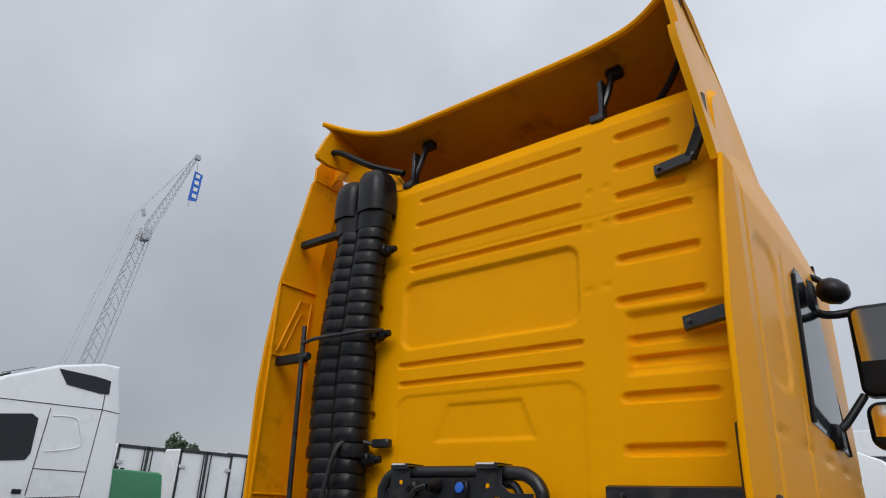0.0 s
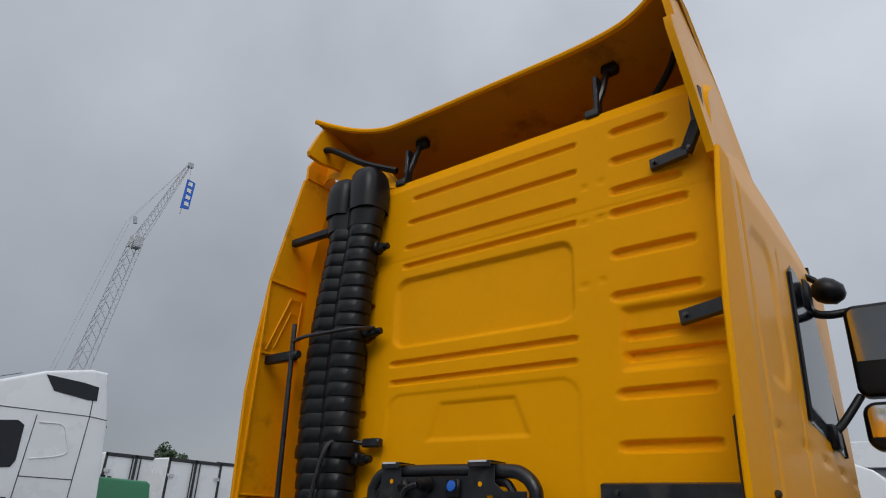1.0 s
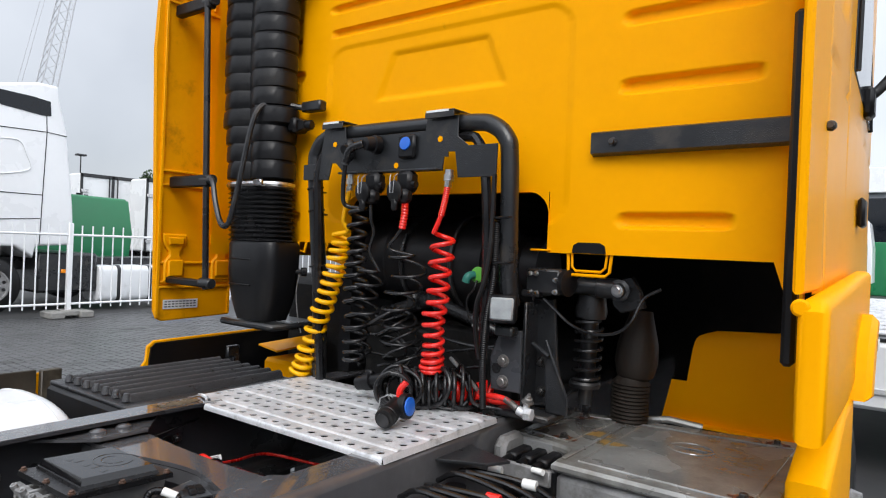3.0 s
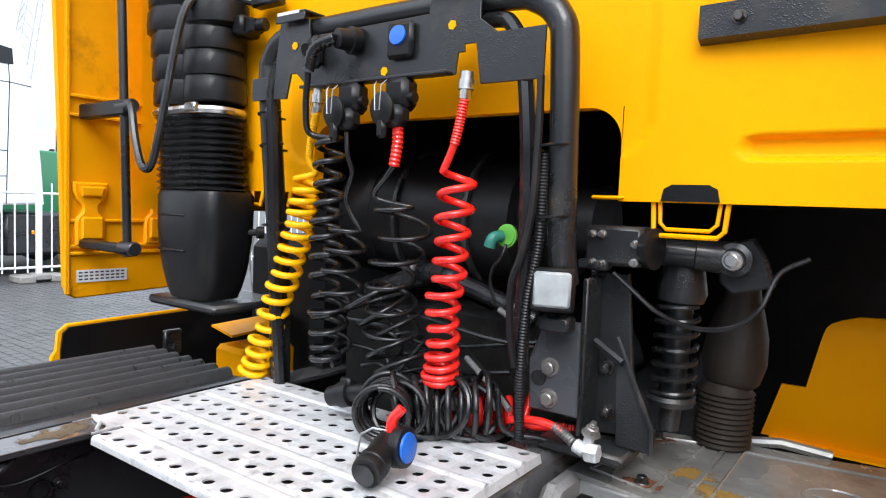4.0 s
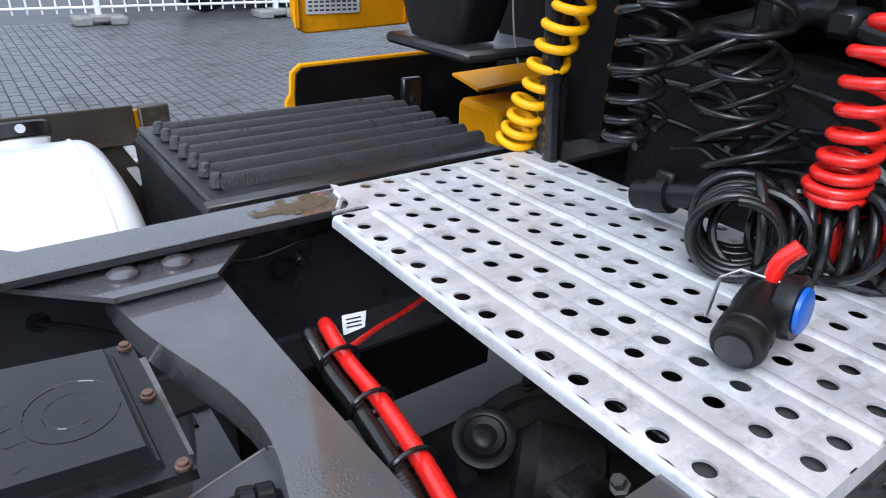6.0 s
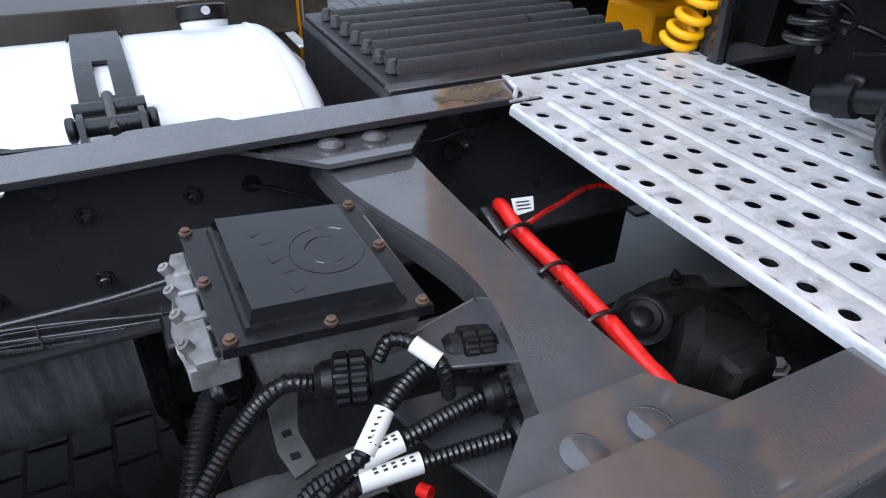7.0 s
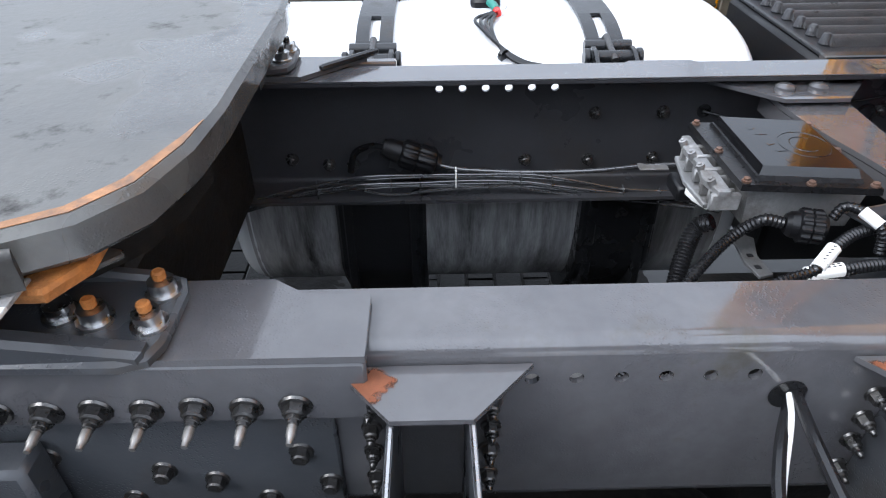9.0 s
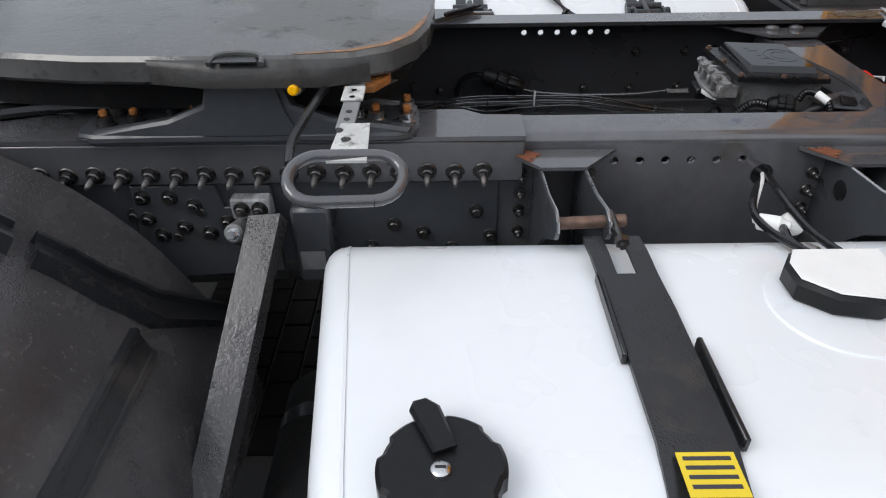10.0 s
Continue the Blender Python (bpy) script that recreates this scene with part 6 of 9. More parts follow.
for x0, x1, zb, w in ((0.568, 0.703, 1.458, 0.005), (0.58, 0.69, 1.470, 0.004)):
    g.tube([(x0, 0.012, 1.53), (x0 + 0.004, 0.008, zb + 0.012), (x0 + 0.016, 0.005, zb), (x1 - 0.016, 0.005, zb), (x1 - 0.004, 0.008, zb + 0.012), (x1, 0.012, 1.53)], w, 8)
part("loop", g, YELLOW, yl)
part("recess", Geo().prism([(0.585, 1.522), (0.69, 1.522), (0.685, 1.545), (0.67, 1.553), (0.605, 1.553), (0.59, 1.545)], -0.001, -0.003, "y"), BLACK_PLASTIC, yl, "dark opening above the loop")
part("lip", Geo().box(0.45, 0.515, -0.01, 0.04, 1.523, 1.53, 0.003), YELLOW, yl)
for x in (-0.60, -0.48):
    part("wall_tab", Geo().tube([(x, -0.005, 1.52), (x + 0.002, -0.01, 1.485), (x + 0.04, -0.01, 1.48), (x + 0.045, -0.005, 1.52)], 0.006, 6), YELLOW, yl)
tap = thing("drain_tap", (-0.56, -0.03, 1.39), "small black tap with a thin wire", "tap")
part("tap_body", Geo().lathe([(0, 0.018), (0.02, 0.018), (0.022, 0.010), (0.05, 0.010)], (-0.555, 0.0, 1.40), (-0.6, -1, 0), 12), BLACK_METAL, tap)
part("wire", hose(Geo(), [(-0.56, -0.03, 1.39), (-0.57, -0.035, 1.32), (-0.56, -0.03, 1.22), (-0.55, -0.02, 1.16)], 0.0022), ALU, tap)

# yellow foot of the left flank with a worn bracket, and the left skirt
skirt_t = thing("side_skirt", (-1.2, 0.1, 0.9), "yellow side skirt with a dark inner face", "side skirt")
g = Geo().prism([(-0.29, 0.93), (-0.29, 0.965), (-0.275, 0.985), (-0.27, 1.045), (-0.24, 1.068), (0.9, 1.09), (0.9, 0.50), (-0.29, 0.50)], -1.245, -1.232, "x", 0.004)
part("panel", g, YELLOW_GLOSS, skirt_t)
part("inner_liner", Geo().prism([(-0.262, 0.985), (-0.255, 1.04), (-0.235, 1.058), (0.9, 1.08), (0.9, 0.50), (-0.262, 0.50)], -1.2315, -1.222, "x"), BLACK_PLASTIC, skirt_t, "black inner face")
yb = thing("foot_bracket", (-0.9, 0.2, 1.0), "bent yellow sheet metal bracket with worn paint", "bracket")
part("ledge", Geo().add([(-1.09, 0.20, 1.03), (-0.86, 0.12, 1.035), (-0.82, 0.34, 1.06), (-0.95, 0.44, 1.075), (-1.09, 0.20, 1.022), (-0.86, 0.12, 1.027), (-0.82, 0.34, 1.052), (-0.95, 0.44, 1.067)], [(0, 1, 2, 3), (7, 6, 5, 4), (0, 4, 5, 1), (1, 5, 6, 2), (2, 6, 7, 3), (3, 7, 4, 0)]), YELLOW, yb)
part("block", Geo().box(-0.93, -0.74, 0.10, 0.30, 0.86, 1.0, 0.015), YELLOW, yb)
part("dark_lever", Geo().box(-0.98, -0.96, -0.06, 0.0, 0.98, 1.06, 0.004).cyl((-0.99, -0.03, 1.0), (-0.94, -0.03, 1.0), 0.014, n=10), BLACK_METAL, yb)
tank_skirt = thing("tank_skirt", (-1.24, -1.4, 0.55), "yellow side skirt outside the tank with a grimy brown inner face", "side skirt")
part("panel", Geo().prism([(-3.0, 0.50), (-3.0, 0.985), (-0.64, 0.988), (-0.615, 0.970), (-0.615, 0.50)], -1.246, -1.234, "x", 0.003), YELLOW_GLOSS, tank_skirt)
part("inner_liner", Geo().box(-1.2335, -1.222, -2.99, -0.70, 0.50, 1.003, 0.003), SKIRT_BROWN, tank_skirt, "grimy brown inner face")
part("front_flange", Geo().box(-1.2335, -1.205, -0.690, -0.617, 0.52, 1.002, 0.004), SKIRT_BROWN, tank_skirt)
part("upper_hem", Geo().box(-1.221, -1.208, -2.99, -0.70, 0.905, 0.918, 0.004), SKIRT_BROWN, tank_skirt)
part("bracket", Geo().box(-1.221, -1.08, -0.74, -0.715, 0.90, 0.906, 0.001).box(-1.221, -1.08, -0.74, -0.715, 0.84, 0.846, 0.001), GALV, tank_skirt, "pale bracket strips")
neck = part("filler_neck", Geo().lathe([(-0.03, 0.056), (0.045, 0.053), (0.056, 0.056), (0.06, 0.050)], (-1.10, -0.955, 0.925), (-0.3, 0, 1), 24), WHITE_TANK, ltank)
part("cap", Geo().lathe([(0.061, 0.050), (0.063, 0.062), (0.090, 0.060), (0.095, 0.050), (0.096, 0.004)], (-1.10, -0.955, 0.925), (-0.3, 0, 1), 24), BLACK_PLASTIC, neck, "black screw cap")
part("lock", Geo().cyl((-1.066, -0.955, 1.016), (-1.060, -0.955, 1.018), 0.010, n=14), STEEL, neck, "bright key lock")

# right: heat shield, yellow wheel arch panel, corner panel
shield = thing("exhaust_box", (0.78, 0.15, 0.5), "exhaust box with a dusty grey sheet metal heat shield on top", "exhaust box")
part("top_sheet", Geo().prism([(0.425, -0.02), (0.60, -0.05), (0.635, -0.07), (0.645, -0.20), (1.17, -0.20), (1.175, 0.47), (1.14, 0.50), (0.86, 0.43), (0.66, 0.40), (0.46, 0.345), (0.43, 0.32)], 0.945, 0.972, "z", 0.008), SHIELD, shield)
for pts in (((0.47, 0.02), (0.60, -0.01), (0.62, 0.33), (0.50, 0.30), (0.47, 0.02)), ((0.70, -0.15), (1.12, -0.15), (1.13, 0.40), (0.70, 0.34), (0.70, -0.15))):
    part("pressed_bead", Geo().tube([(x, y, 0.9725) for x, y in pts], 0.004, 6), SHIELD, shield)
part("edge_pipe", Geo().tube([(0.684, 0.41, 0.975), (0.76, 0.425, 0.985), (0.86, 0.44, 0.975)], 0.012, 8), SHIELD, shield)
part("box_body", Geo().box(0.65, 1.16, -0.19, 0.41, 0.45, 0.944, 0.02).box(0.45, 0.66, -0.01, 0.33, 0.45, 0.944, 0.02), ALU, shield)
ringp = [(0.895 + 0.062 * math.cos(radians(a)), 0.185 + 0.055 * math.sin(radians(a)), 0.974) for a in range(0, 361, 15)]
part("embossed_ring", Geo().tube([(x, y, 0.9722) for x, y, z in ringp], 0.003, 6, False), SHIELD, shield)
part("embossed_bar", Geo().box(0.85, 0.94, 0.178, 0.192, 0.9725, 0.976, 0.001), SHIELD, shield)
part("seam_rib", Geo().box(0.655, 0.668, -0.16, 0.39, 0.9722, 0.977, 0.002), SHIELD, shield)
for x, y in ((0.575, 0.02), (0.52, 0.30), (1.08, 0.42), (1.10, -0.13)):
    part("screw", bolt(Geo(), (x, y, 0.9725), (0, 0, 1), 0.011), BOLT, shield)
    part("rust_stain", Geo().box(x - 0.04, x + 0.04, y - 0.035, y + 0.035, 0.9722, 0.9728), RUST_PATCH, shield, "rust ring round a screw")
for x, y, w in ((0.64, 0.13, 0.055), (0.70, 0.07, 0.05)):
    part("rust_stain", Geo().box(x - w, x + w, y - 0.04, y + 0.04, 0.9724, 0.973), OCHRE, shield, "ochre stain")
pipe_t = thing("dosing_unit", (0.54, -0.12, 0.86), "grimy aluminium dosing unit with black electrical connectors", "control unit")
part("elbow", Geo().prism([(-0.15, 0.90), (-0.155, 0.96), (-0.13, 0.985), (-0.05, 0.985), (-0.025, 0.965), (-0.02, 0.90)], 0.435, 0.475, "x", 0.012), ALU, pipe_t, "rounded cast end cap")
part("clamp", Geo().box(0.475, 0.64, -0.15, -0.04, 0.86, 0.93, 0.006), BLACK_METAL, pipe_t)
part("top_frame", Geo().box(0.47, 0.645, -0.045, -0.03, 0.925, 0.968, 0.004).box(0.47, 0.645, -0.205, -0.19, 0.90, 0.945, 0.004), ALU, pipe_t)
for x in (0.50, 0.548, 0.596):
    part("connector", Geo().box(x - 0.018, x + 0.018, -0.16, -0.06, 0.931, 0.955, 0.006).cyl((x, -0.165, 0.943), (x, -0.20, 0.94), 0.011, n=12), BLACK_PLASTIC, pipe_t, "black electrical connector")
part("cable_tag", Geo().cyl((0.60, -0.215, 0.943), (0.635, -0.222, 0.945), 0.008, n=12), LABEL, pipe_t, "white cable tag")
arch_t = thing("wheel_arch_panel", (1.0, 0.45, 0.95), "plain yellow inner wheel arch panel", "wheel arch")
def arch_fn(u, w):
    x0 = 0.70 + 0.045 * w / 0.42 if w < 0.42 else 0.795 + 0.045 * (w - 0.42) / 0.58 + 0.05 * max(0, (w - 0.88) / 0.12) ** 2
    x1 = 1.185
    return (x0 + (x1 - x0) * u, 0.53 - 0.13 * w + 0.10 * max(0, w - 0.75) ** 1.5 * 4, 0.965 + 0.345 * w - 0.02 * (1 - u) * max(0, w - 0.8) / 0.2)
part("panel", Geo().sheet(arch_fn, [0, 0.25, 0.5, 0.75, 1], [0, 0.15, 0.3, 0.419, 0.421, 0.6, 0.75, 0.82, 0.88, 0.92, 0.96, 1.0], (0, 0.012, 0)), YELLOW, arch_t, smooth=50)
part("rim_fold", Geo().sheet(lambda u, w: (0.72 + 0.465 * u, 0.53 - 0.03 * w, 0.967 - 0.004 * w), [0, 1], [0, 1], (0, 0, -0.006)), YELLOW, arch_t)
corner = thing("corner_panel", (1.23, 0.0, 1.0), "glossy yellow moulded lower corner panel behind the door", "body panel")
part("upper_block", Geo().prism([(-0.335, 1.17), (-0.335, 1.43), (-0.31, 1.452), (0.85, 1.50), (0.85, 1.30), (0.42, 1.20), (0.16, 1.17)], 1.218, 1.275, "x", 0.02), YELLOW, corner)
part("lower_block", Geo().prism([(-0.20, 0.85), (-0.20, 1.06), (0.12, 1.16), (0.34, 1.17), (0.34, 0.85)], 1.19, 1.275, "x", 0.02), YELLOW, corner)
part("arch_lip", Geo().prism([(0.30, 1.16), (0.36, 1.30), (0.50, 1.38), (0.62, 1.36), (0.52, 1.28), (0.44, 1.14)], 1.24, 1.315, "x", 0.015), YELLOW, corner)
part("hinge_disc", Geo().lathe([(0, 0.017), (0.008, 0.018), (0.013, 0.013)], (1.224, -0.320, 1.435), (0, -1, 0), 18), YELLOW, corner)
part("wall_gusset", Geo().prism([(1.12, 1.52), (1.185, 1.52), (1.185, 1.43), (1.15, 1.43)], -0.004, 0.03, "y"), YELLOW, corner)
part("side_marker", Geo().box(1.262, 1.285, 1.20, 1.28, 1.19, 1.25, 0.005), BLACK_PLASTIC, corner)
part("marker_lens", Geo().box(1.2852, 1.29, 1.21, 1.27, 1.2, 1.24, 0.002), LABEL, corner, "ribbed lens")

# mirrors
mir = thing("door_mirror", (1.25, 1.4, 2.2), "large black door mirror on two arms", "mirror")
part("housing", Geo().prism(round_rect(1.335, 1.60, 2.36, 2.82, 0.05), 1.40, 1.52, "y", 0.025), BLACK_PLASTIC, mir)
part("glass", Geo().add([(x, 1.385 - 0.26 * (z - 2.59), z) for x, z in round_rect(1.36, 1.58, 2.40, 2.78, 0.03)], [tuple(range(24))]), MIRROR, mir, "mirror glass")
part("lower_housing", Geo().prism(round_rect(1.335, 1.58, 2.11, 2.335, 0.06), 1.40, 1.52, "y", 0.025), BLACK_PLASTIC, mir)
part("lower_glass", Geo().add([(x, 1.385 - 0.30 * (z - 2.22), z) for x, z in round_rect(1.36, 1.56, 2.14, 2.31, 0.04)], [tuple(range(24))]), MIRROR, mir)
part("upper_arm", hose(Geo(), [(1.17, 1.30, 2.88), (1.21, 1.36, 2.80), (1.27, 1.42, 2.79), (1.36, 1.45, 2.80)], 0.022, 10), BLACK_PLASTIC, mir)
part("lower_arm", hose(Geo(), [(1.215, 1.30, 2.18), (1.26, 1.36, 2.24), (1.34, 1.44, 2.37)], 0.02, 10), BLACK_PLASTIC, mir)
part("arm_foot", Geo().box(1.16, 1.225, 1.24, 1.36, 2.78, 2.95, 0.015), BLACK_PLASTIC, mir)
part("arm_foot", Geo().box(1.195, 1.24, 1.24, 1.36, 2.10, 2.22, 0.015), BLACK_PLASTIC, mir)
kerb = thing("kerb_mirror", (1.2, 1.4, 2.95), "oval black kerb view mirror on a curved arm", "mirror")
part("arm", hose(Geo(), [(1.14, 1.38, 2.97), (1.16, 1.42, 3.02), (1.21, 1.45, 3.015), (1.25, 1.46, 2.98)], 0.018, 10), BLACK_PLASTIC, kerb)
g = Geo()
prof = [(0, 0.01), (0.02, 0.05), (0.05, 0.068), (0.09, 0.07), (0.14, 0.055), (0.165, 0.02)]
part("housing", g.lathe(prof, (1.215, 1.45, 2.965), (0.85, 0, -0.45), 20), BLACK_PLASTIC, kerb)

# wheels
def wheel(at, w, lab):
    x, y, z = at
    t_ = thing("wheel", (x, y, 0), lab, "wheel", "truck wheels")
    s = 1 if x > 0 else -1
    part("tyre", Geo()._lathe([(0, 0.30), (0.02, 0.42), (0.05, 0.49), (0.10, 0.505), (w - 0.10, 0.505), (w - 0.05, 0.49), (w - 0.02, 0.42), (w, 0.30)], Vector((x - s * w / 2, y, 0.505)), Vector((s, 0, 0)), 40), BLACK_PLASTIC, t_)
    part("rim", Geo()._lathe([(0, 0.29), (0.02, 0.285), (0.03, 0.24), (0.09, 0.22), (0.095, 0.11), (0.14, 0.10), (0.145, 0.02)], Vector((x + s * (w / 2 - 0.10), y, 0.505)), Vector((s, 0, 0)), 32), ALU, t_)
    return t_


for sx in (1, -1):
    wheel((sx * 1.05, 1.35, 0.505), 0.32, "black front wheel with an alloy rim")
    wheel((sx * 0.88, -2.95, 0.505), 0.60, "black twin rear wheel under a mudguard")


# coupling where the red line meets the frame
cpl = thing("line_coupling", (0.508, -0.105, 1.054), "corroded pale alloy hose coupling on the red line", "coupling")
part("red_hose", hose(Geo(), [(0.345, -0.1, 1.076), (0.397, -0.1, 1.086), (0.438, -0.1, 1.084), (0.463, -0.1, 1.073)], 0.0085, 10), RED, cpl)
part("sleeve", corrugated(Geo(), [(0.438, -0.1, 1.084), (0.463, -0.1, 1.073), (0.485, -0.105, 1.062)], 0.0105, 0.006, 10), STEEL_DULL, cpl, "braided steel sleeve")
part("body", Geo().cyl((0.485, -0.105, 1.062), (0.508, -0.105, 1.054), 0.014, n=12, bev=0.003).cyl((0.508, -0.105, 1.054), (0.533, -0.105, 1.055), 0.019, n=6, bev=0.003), GALV, cpl)
part("elbow", Geo().cyl((0.508, -0.105, 1.054), (0.514, -0.1, 1.088), 0.010, n=12, bev=0.002), GALV, cpl)
part("nut", bolt(Geo(), (0.514, -0.1, 1.088), (0.3, -0.2, 1), 0.013, 0.012), STEEL_DULL, cpl)

# ---- left fuel tank fittings ----
def tank_strap(yc, w, parent):
    """A band over the oval tank with a slot, a hooked end and a clevis towards the frame."""
    angs = [radians(a) for a in range(60, 186, 6)]
    def fn(u, v):
        x, z = oval_at(angs[u])
        return (x, yc + v * w / 2, z + 0.005)
    g = Geo()
    for u0, u1, v0, v1 in ((0, 1, -1, 1), (1, 4, -1, -0.28), (1, 4, 0.28, 1), (4, len(angs) - 1, -1, 1)):
        g.sheet(fn, range(u0, u1 + 1), [v0, v1], (0, 0, 0.007))
    st = part("strap", g, BLACK_METAL, parent, "black steel tank strap with a slotted end", weld=True)
    g = Geo()
    for v in (-1, 1):
        g.sheet(lambda u, q: (fn(u, v)[0], fn(u, v)[1] + v * 0.004, fn(u, v)[2] + 0.006 - 0.016 * q), range(7, 17), [0, 1], (0, v * 0.004, 0))
    part("strap_pad", g, BLACK_GLOSS, parent)
    x0, z0 = oval_at(angs[0])
    g = Geo().cyl((x0 + 0.005, yc - w * 0.62, z0 + 0.018), (x0 + 0.005, yc + w * 0.62, z0 + 0.018), 0.014, n=12)
    part("strap_pin", g, BLACK_METAL, parent)
    g = Geo().cyl((x0 - 0.02, yc, z0 + 0.032), (x0 + 0.095, yc, z0 + 0.012), 0.009, n=10)
    part("tension_rod", g, BOLT, parent)
    g = Geo().cyl((x0 + 0.066, yc - w * 0.60, z0 + 0.012), (x0 + 0.066, yc + w * 0.60, z0 + 0.012), 0.015, n=14, bev=0.002)
    for v in (-1, 1):
        yv = yc + v * w * 0.60
        g.cyl((x0 + 0.066, yv, z0 + 0.012), (x0 + 0.066, yv + v * 0.014, z0 + 0.012), 0.021, n=14, bev=0.003)
        yv = yc + v * w * 0.50
        g.prism([(x0 + 0.030, z0 + 0.016), (x0 + 0.055, z0 + 0.034), (x0 + 0.085, z0 + 0.032), (x0 + 0.155, z0 + 0.0), (x0 + 0.155, z0 - 0.10), (x0 + 0.07, z0 - 0.09)], yv - 0.005, yv + 0.005, "y", 0.001)
    g.box(x0 + 0.095, x0 + 0.155, yc - w * 0.5, yc + w * 0.5, z0 - 0.05, z0 - 0.012, 0.004)
    part("clevis", g, BLACK_METAL, parent)
    return st


for yc in (-1.765, -1.195):
    tank_strap(yc, 0.092, ltank)
g = Geo().lathe([(0, 0.085), (0.004, 0.083), (0.006, 0.062), (0.010, 0.060), (0.011, 0.03)], (-0.905, -1.475, 0.996), (-0.02, 0, 1), 26)
part("sender_flange", g, WHITE_TANK, ltank)
part("sender", Geo().box(-0.94, -0.87, -1.515, -1.435, 0.999, 1.034, 0.012), BLACK_PLASTIC, ltank, "black level sender")
part("sender_cover", Geo().box(-0.938, -0.882, -1.51, -1.44, 1.0342, 1.037, 0.001), LABEL, ltank)
part("sender_plug", Geo().tube([(-0.872, -1.465, 1.022), (-0.85, -1.455, 1.02), (-0.83, -1.45, 1.014)], 0.011, 10), TEAL, ltank)
part("plug_ring", Geo().tube([(-0.83, -1.45, 1.014), (-0.81, -1.447, 1.010)], 0.010, 10), RED, ltank)
g = Geo()
for k in range(4):
    o = 0.010 * k
    g.tube(curve([(-0.82, -1.448 - o * 0.4, 1.011), (-0.76, -1.468 - o * 1.4, 1.005 + 0.2 * o), (-0.69, -1.470 - o * 0.8, 0.995 + 0.3 * o), (-0.635, -1.452 + o * 0.2, 0.974), (-0.605, -1.42 + o * 0.7, 0.955), (-0.588, -1.372 + o * 0.6, 0.95), (-0.577, -1.292, 0.948 - o * 0.5), (-0.565, -1.20, 0.94 - o * 0.5), (-0.52, -1.12, 0.90)], 8), 0.0046, 8)
part("sender_cable", g, BLACK_GLOSS, ltank, "black cables lying over the tank")
part("cable_band", Geo().cyl((-0.629, -1.452, 0.966), (-0.622, -1.446, 0.964), 0.016, n=14), BLACK_GLOSS, ltank)
for y0, y1 in ((-1.87, -1.645), (-1.255, -1.06)):
    g = Geo().prism([(-0.44, 0.735), (-0.47, 0.735), (-0.505, 0.52), (-0.60, 0.34), (-0.80, 0.20), (-0.80, 0.17), (-0.58, 0.26), (-0.47, 0.40), (-0.435, 0.47)], y0, y1, "y", 0.008)
    part("cradle", g, BLACK_METAL, ltank, "black cradle bracket under the tank")
    for y in (y0 + 0.03, y1 - 0.03):
        g = Geo().prism([(-0.435, 0.72), (-0.46, 0.70), (-0.495, 0.50), (-0.60, 0.31), (-0.78, 0.19), (-0.76, 0.14), (-0.53, 0.24), (-0.43, 0.40)], y - 0.012, y + 0.012, "y", 0.004)
        part("cradle_rib", g, BLACK_METAL, ltank)
part("grimy_side", Geo().sheet(lambda u, w: (oval_at(radians(u))[0] + 0.0025 * math.cos(radians(u)), w, oval_at(radians(u))[1] + 0.0025 * math.sin(radians(u))), [-86 + 8 * i for i in range(12)], [-2.11, -1.9, -1.5, -1.2, -0.87]), WHITE_DIRTY, ltank, "road grime on the inward side")

# ---- right fuel tank fittings ----
TZ = 0.94
g = Geo()
prof = [(0.704, TZ + 0.026), (0.742, TZ + 0.024), (0.788, TZ + 0.014), (0.86, TZ + 0.005), (0.95, TZ + 0.005), (1.09, TZ + 0.005), (1.16, TZ - 0.015), (1.215, TZ - 0.06), (1.248, TZ - 0.14), (1.25, 0.35)]
def rs(u, v):
    return (prof[u][0], -1.570 - 0.018 * max(0, 0.86 - prof[u][0]) / 0.16 + 0.0455 * v, prof[u][1])
for u0, u1, v0, v1 in ((0, 1, -1, -0.35), (0, 1, 0.35, 1), (1, 2, -1, -0.35), (1, 2, 0.35, 1), (2, 9, -1, 1)):
    g.sheet(rs, range(u0, u1 + 1), [v0, v1], (0, 0, 0.008))
part("strap", g, BLACK_METAL, rtank, "black coated steel strap with a slotted end", weld=True)
part("strap_pad", Geo().box(0.93, 1.10, -1.5205, -1.5125, TZ + 0.002, TZ + 0.024, 0.002), BLACK_GLOSS, rtank, "rubber pad edge")
part("strap_pad", Geo().box(0.78, 0.96, -1.625, -1.617, TZ + 0.002, TZ + 0.022, 0.002), BLACK_GLOSS, rtank)
part("warning_label", Geo().box(1.108, 1.165, -1.600, -1.535, TZ + 0.0135, TZ + 0.0145), YLABEL, rtank, "yellow warning label")
g = Geo()
for k in range(4):
    g.box(1.114 + 0.012 * k, 1.119 + 0.012 * k, -1.594, -1.541, TZ + 0.0146, TZ + 0.0152)
part("print_bar", g, PRINT, rtank)
part("tension_rod", Geo().cyl((0.67, -1.585, 1.0), (0.752, -1.58, 0.985), 0.006, n=10).cyl((0.735, -1.58, 0.990), (0.745, -1.58, 0.987), 0.012, n=6), BOLT, rtank)
part("strap_pin", Geo().cyl((0.678, -1.675, 0.982), (0.682, -1.560, 0.990), 0.0105, n=14, bev=0.002), STEEL_GRIMY, rtank, "rusty pivot pin")
teeth = []
for k in range(72):
    a = 2 * math.pi * k / 72
    r_ = 0.0715 if (k // 4) % 3 else 0.067
    teeth.append((1.136 + r_ * math.cos(a), -1.860 + r_ * math.sin(a)))
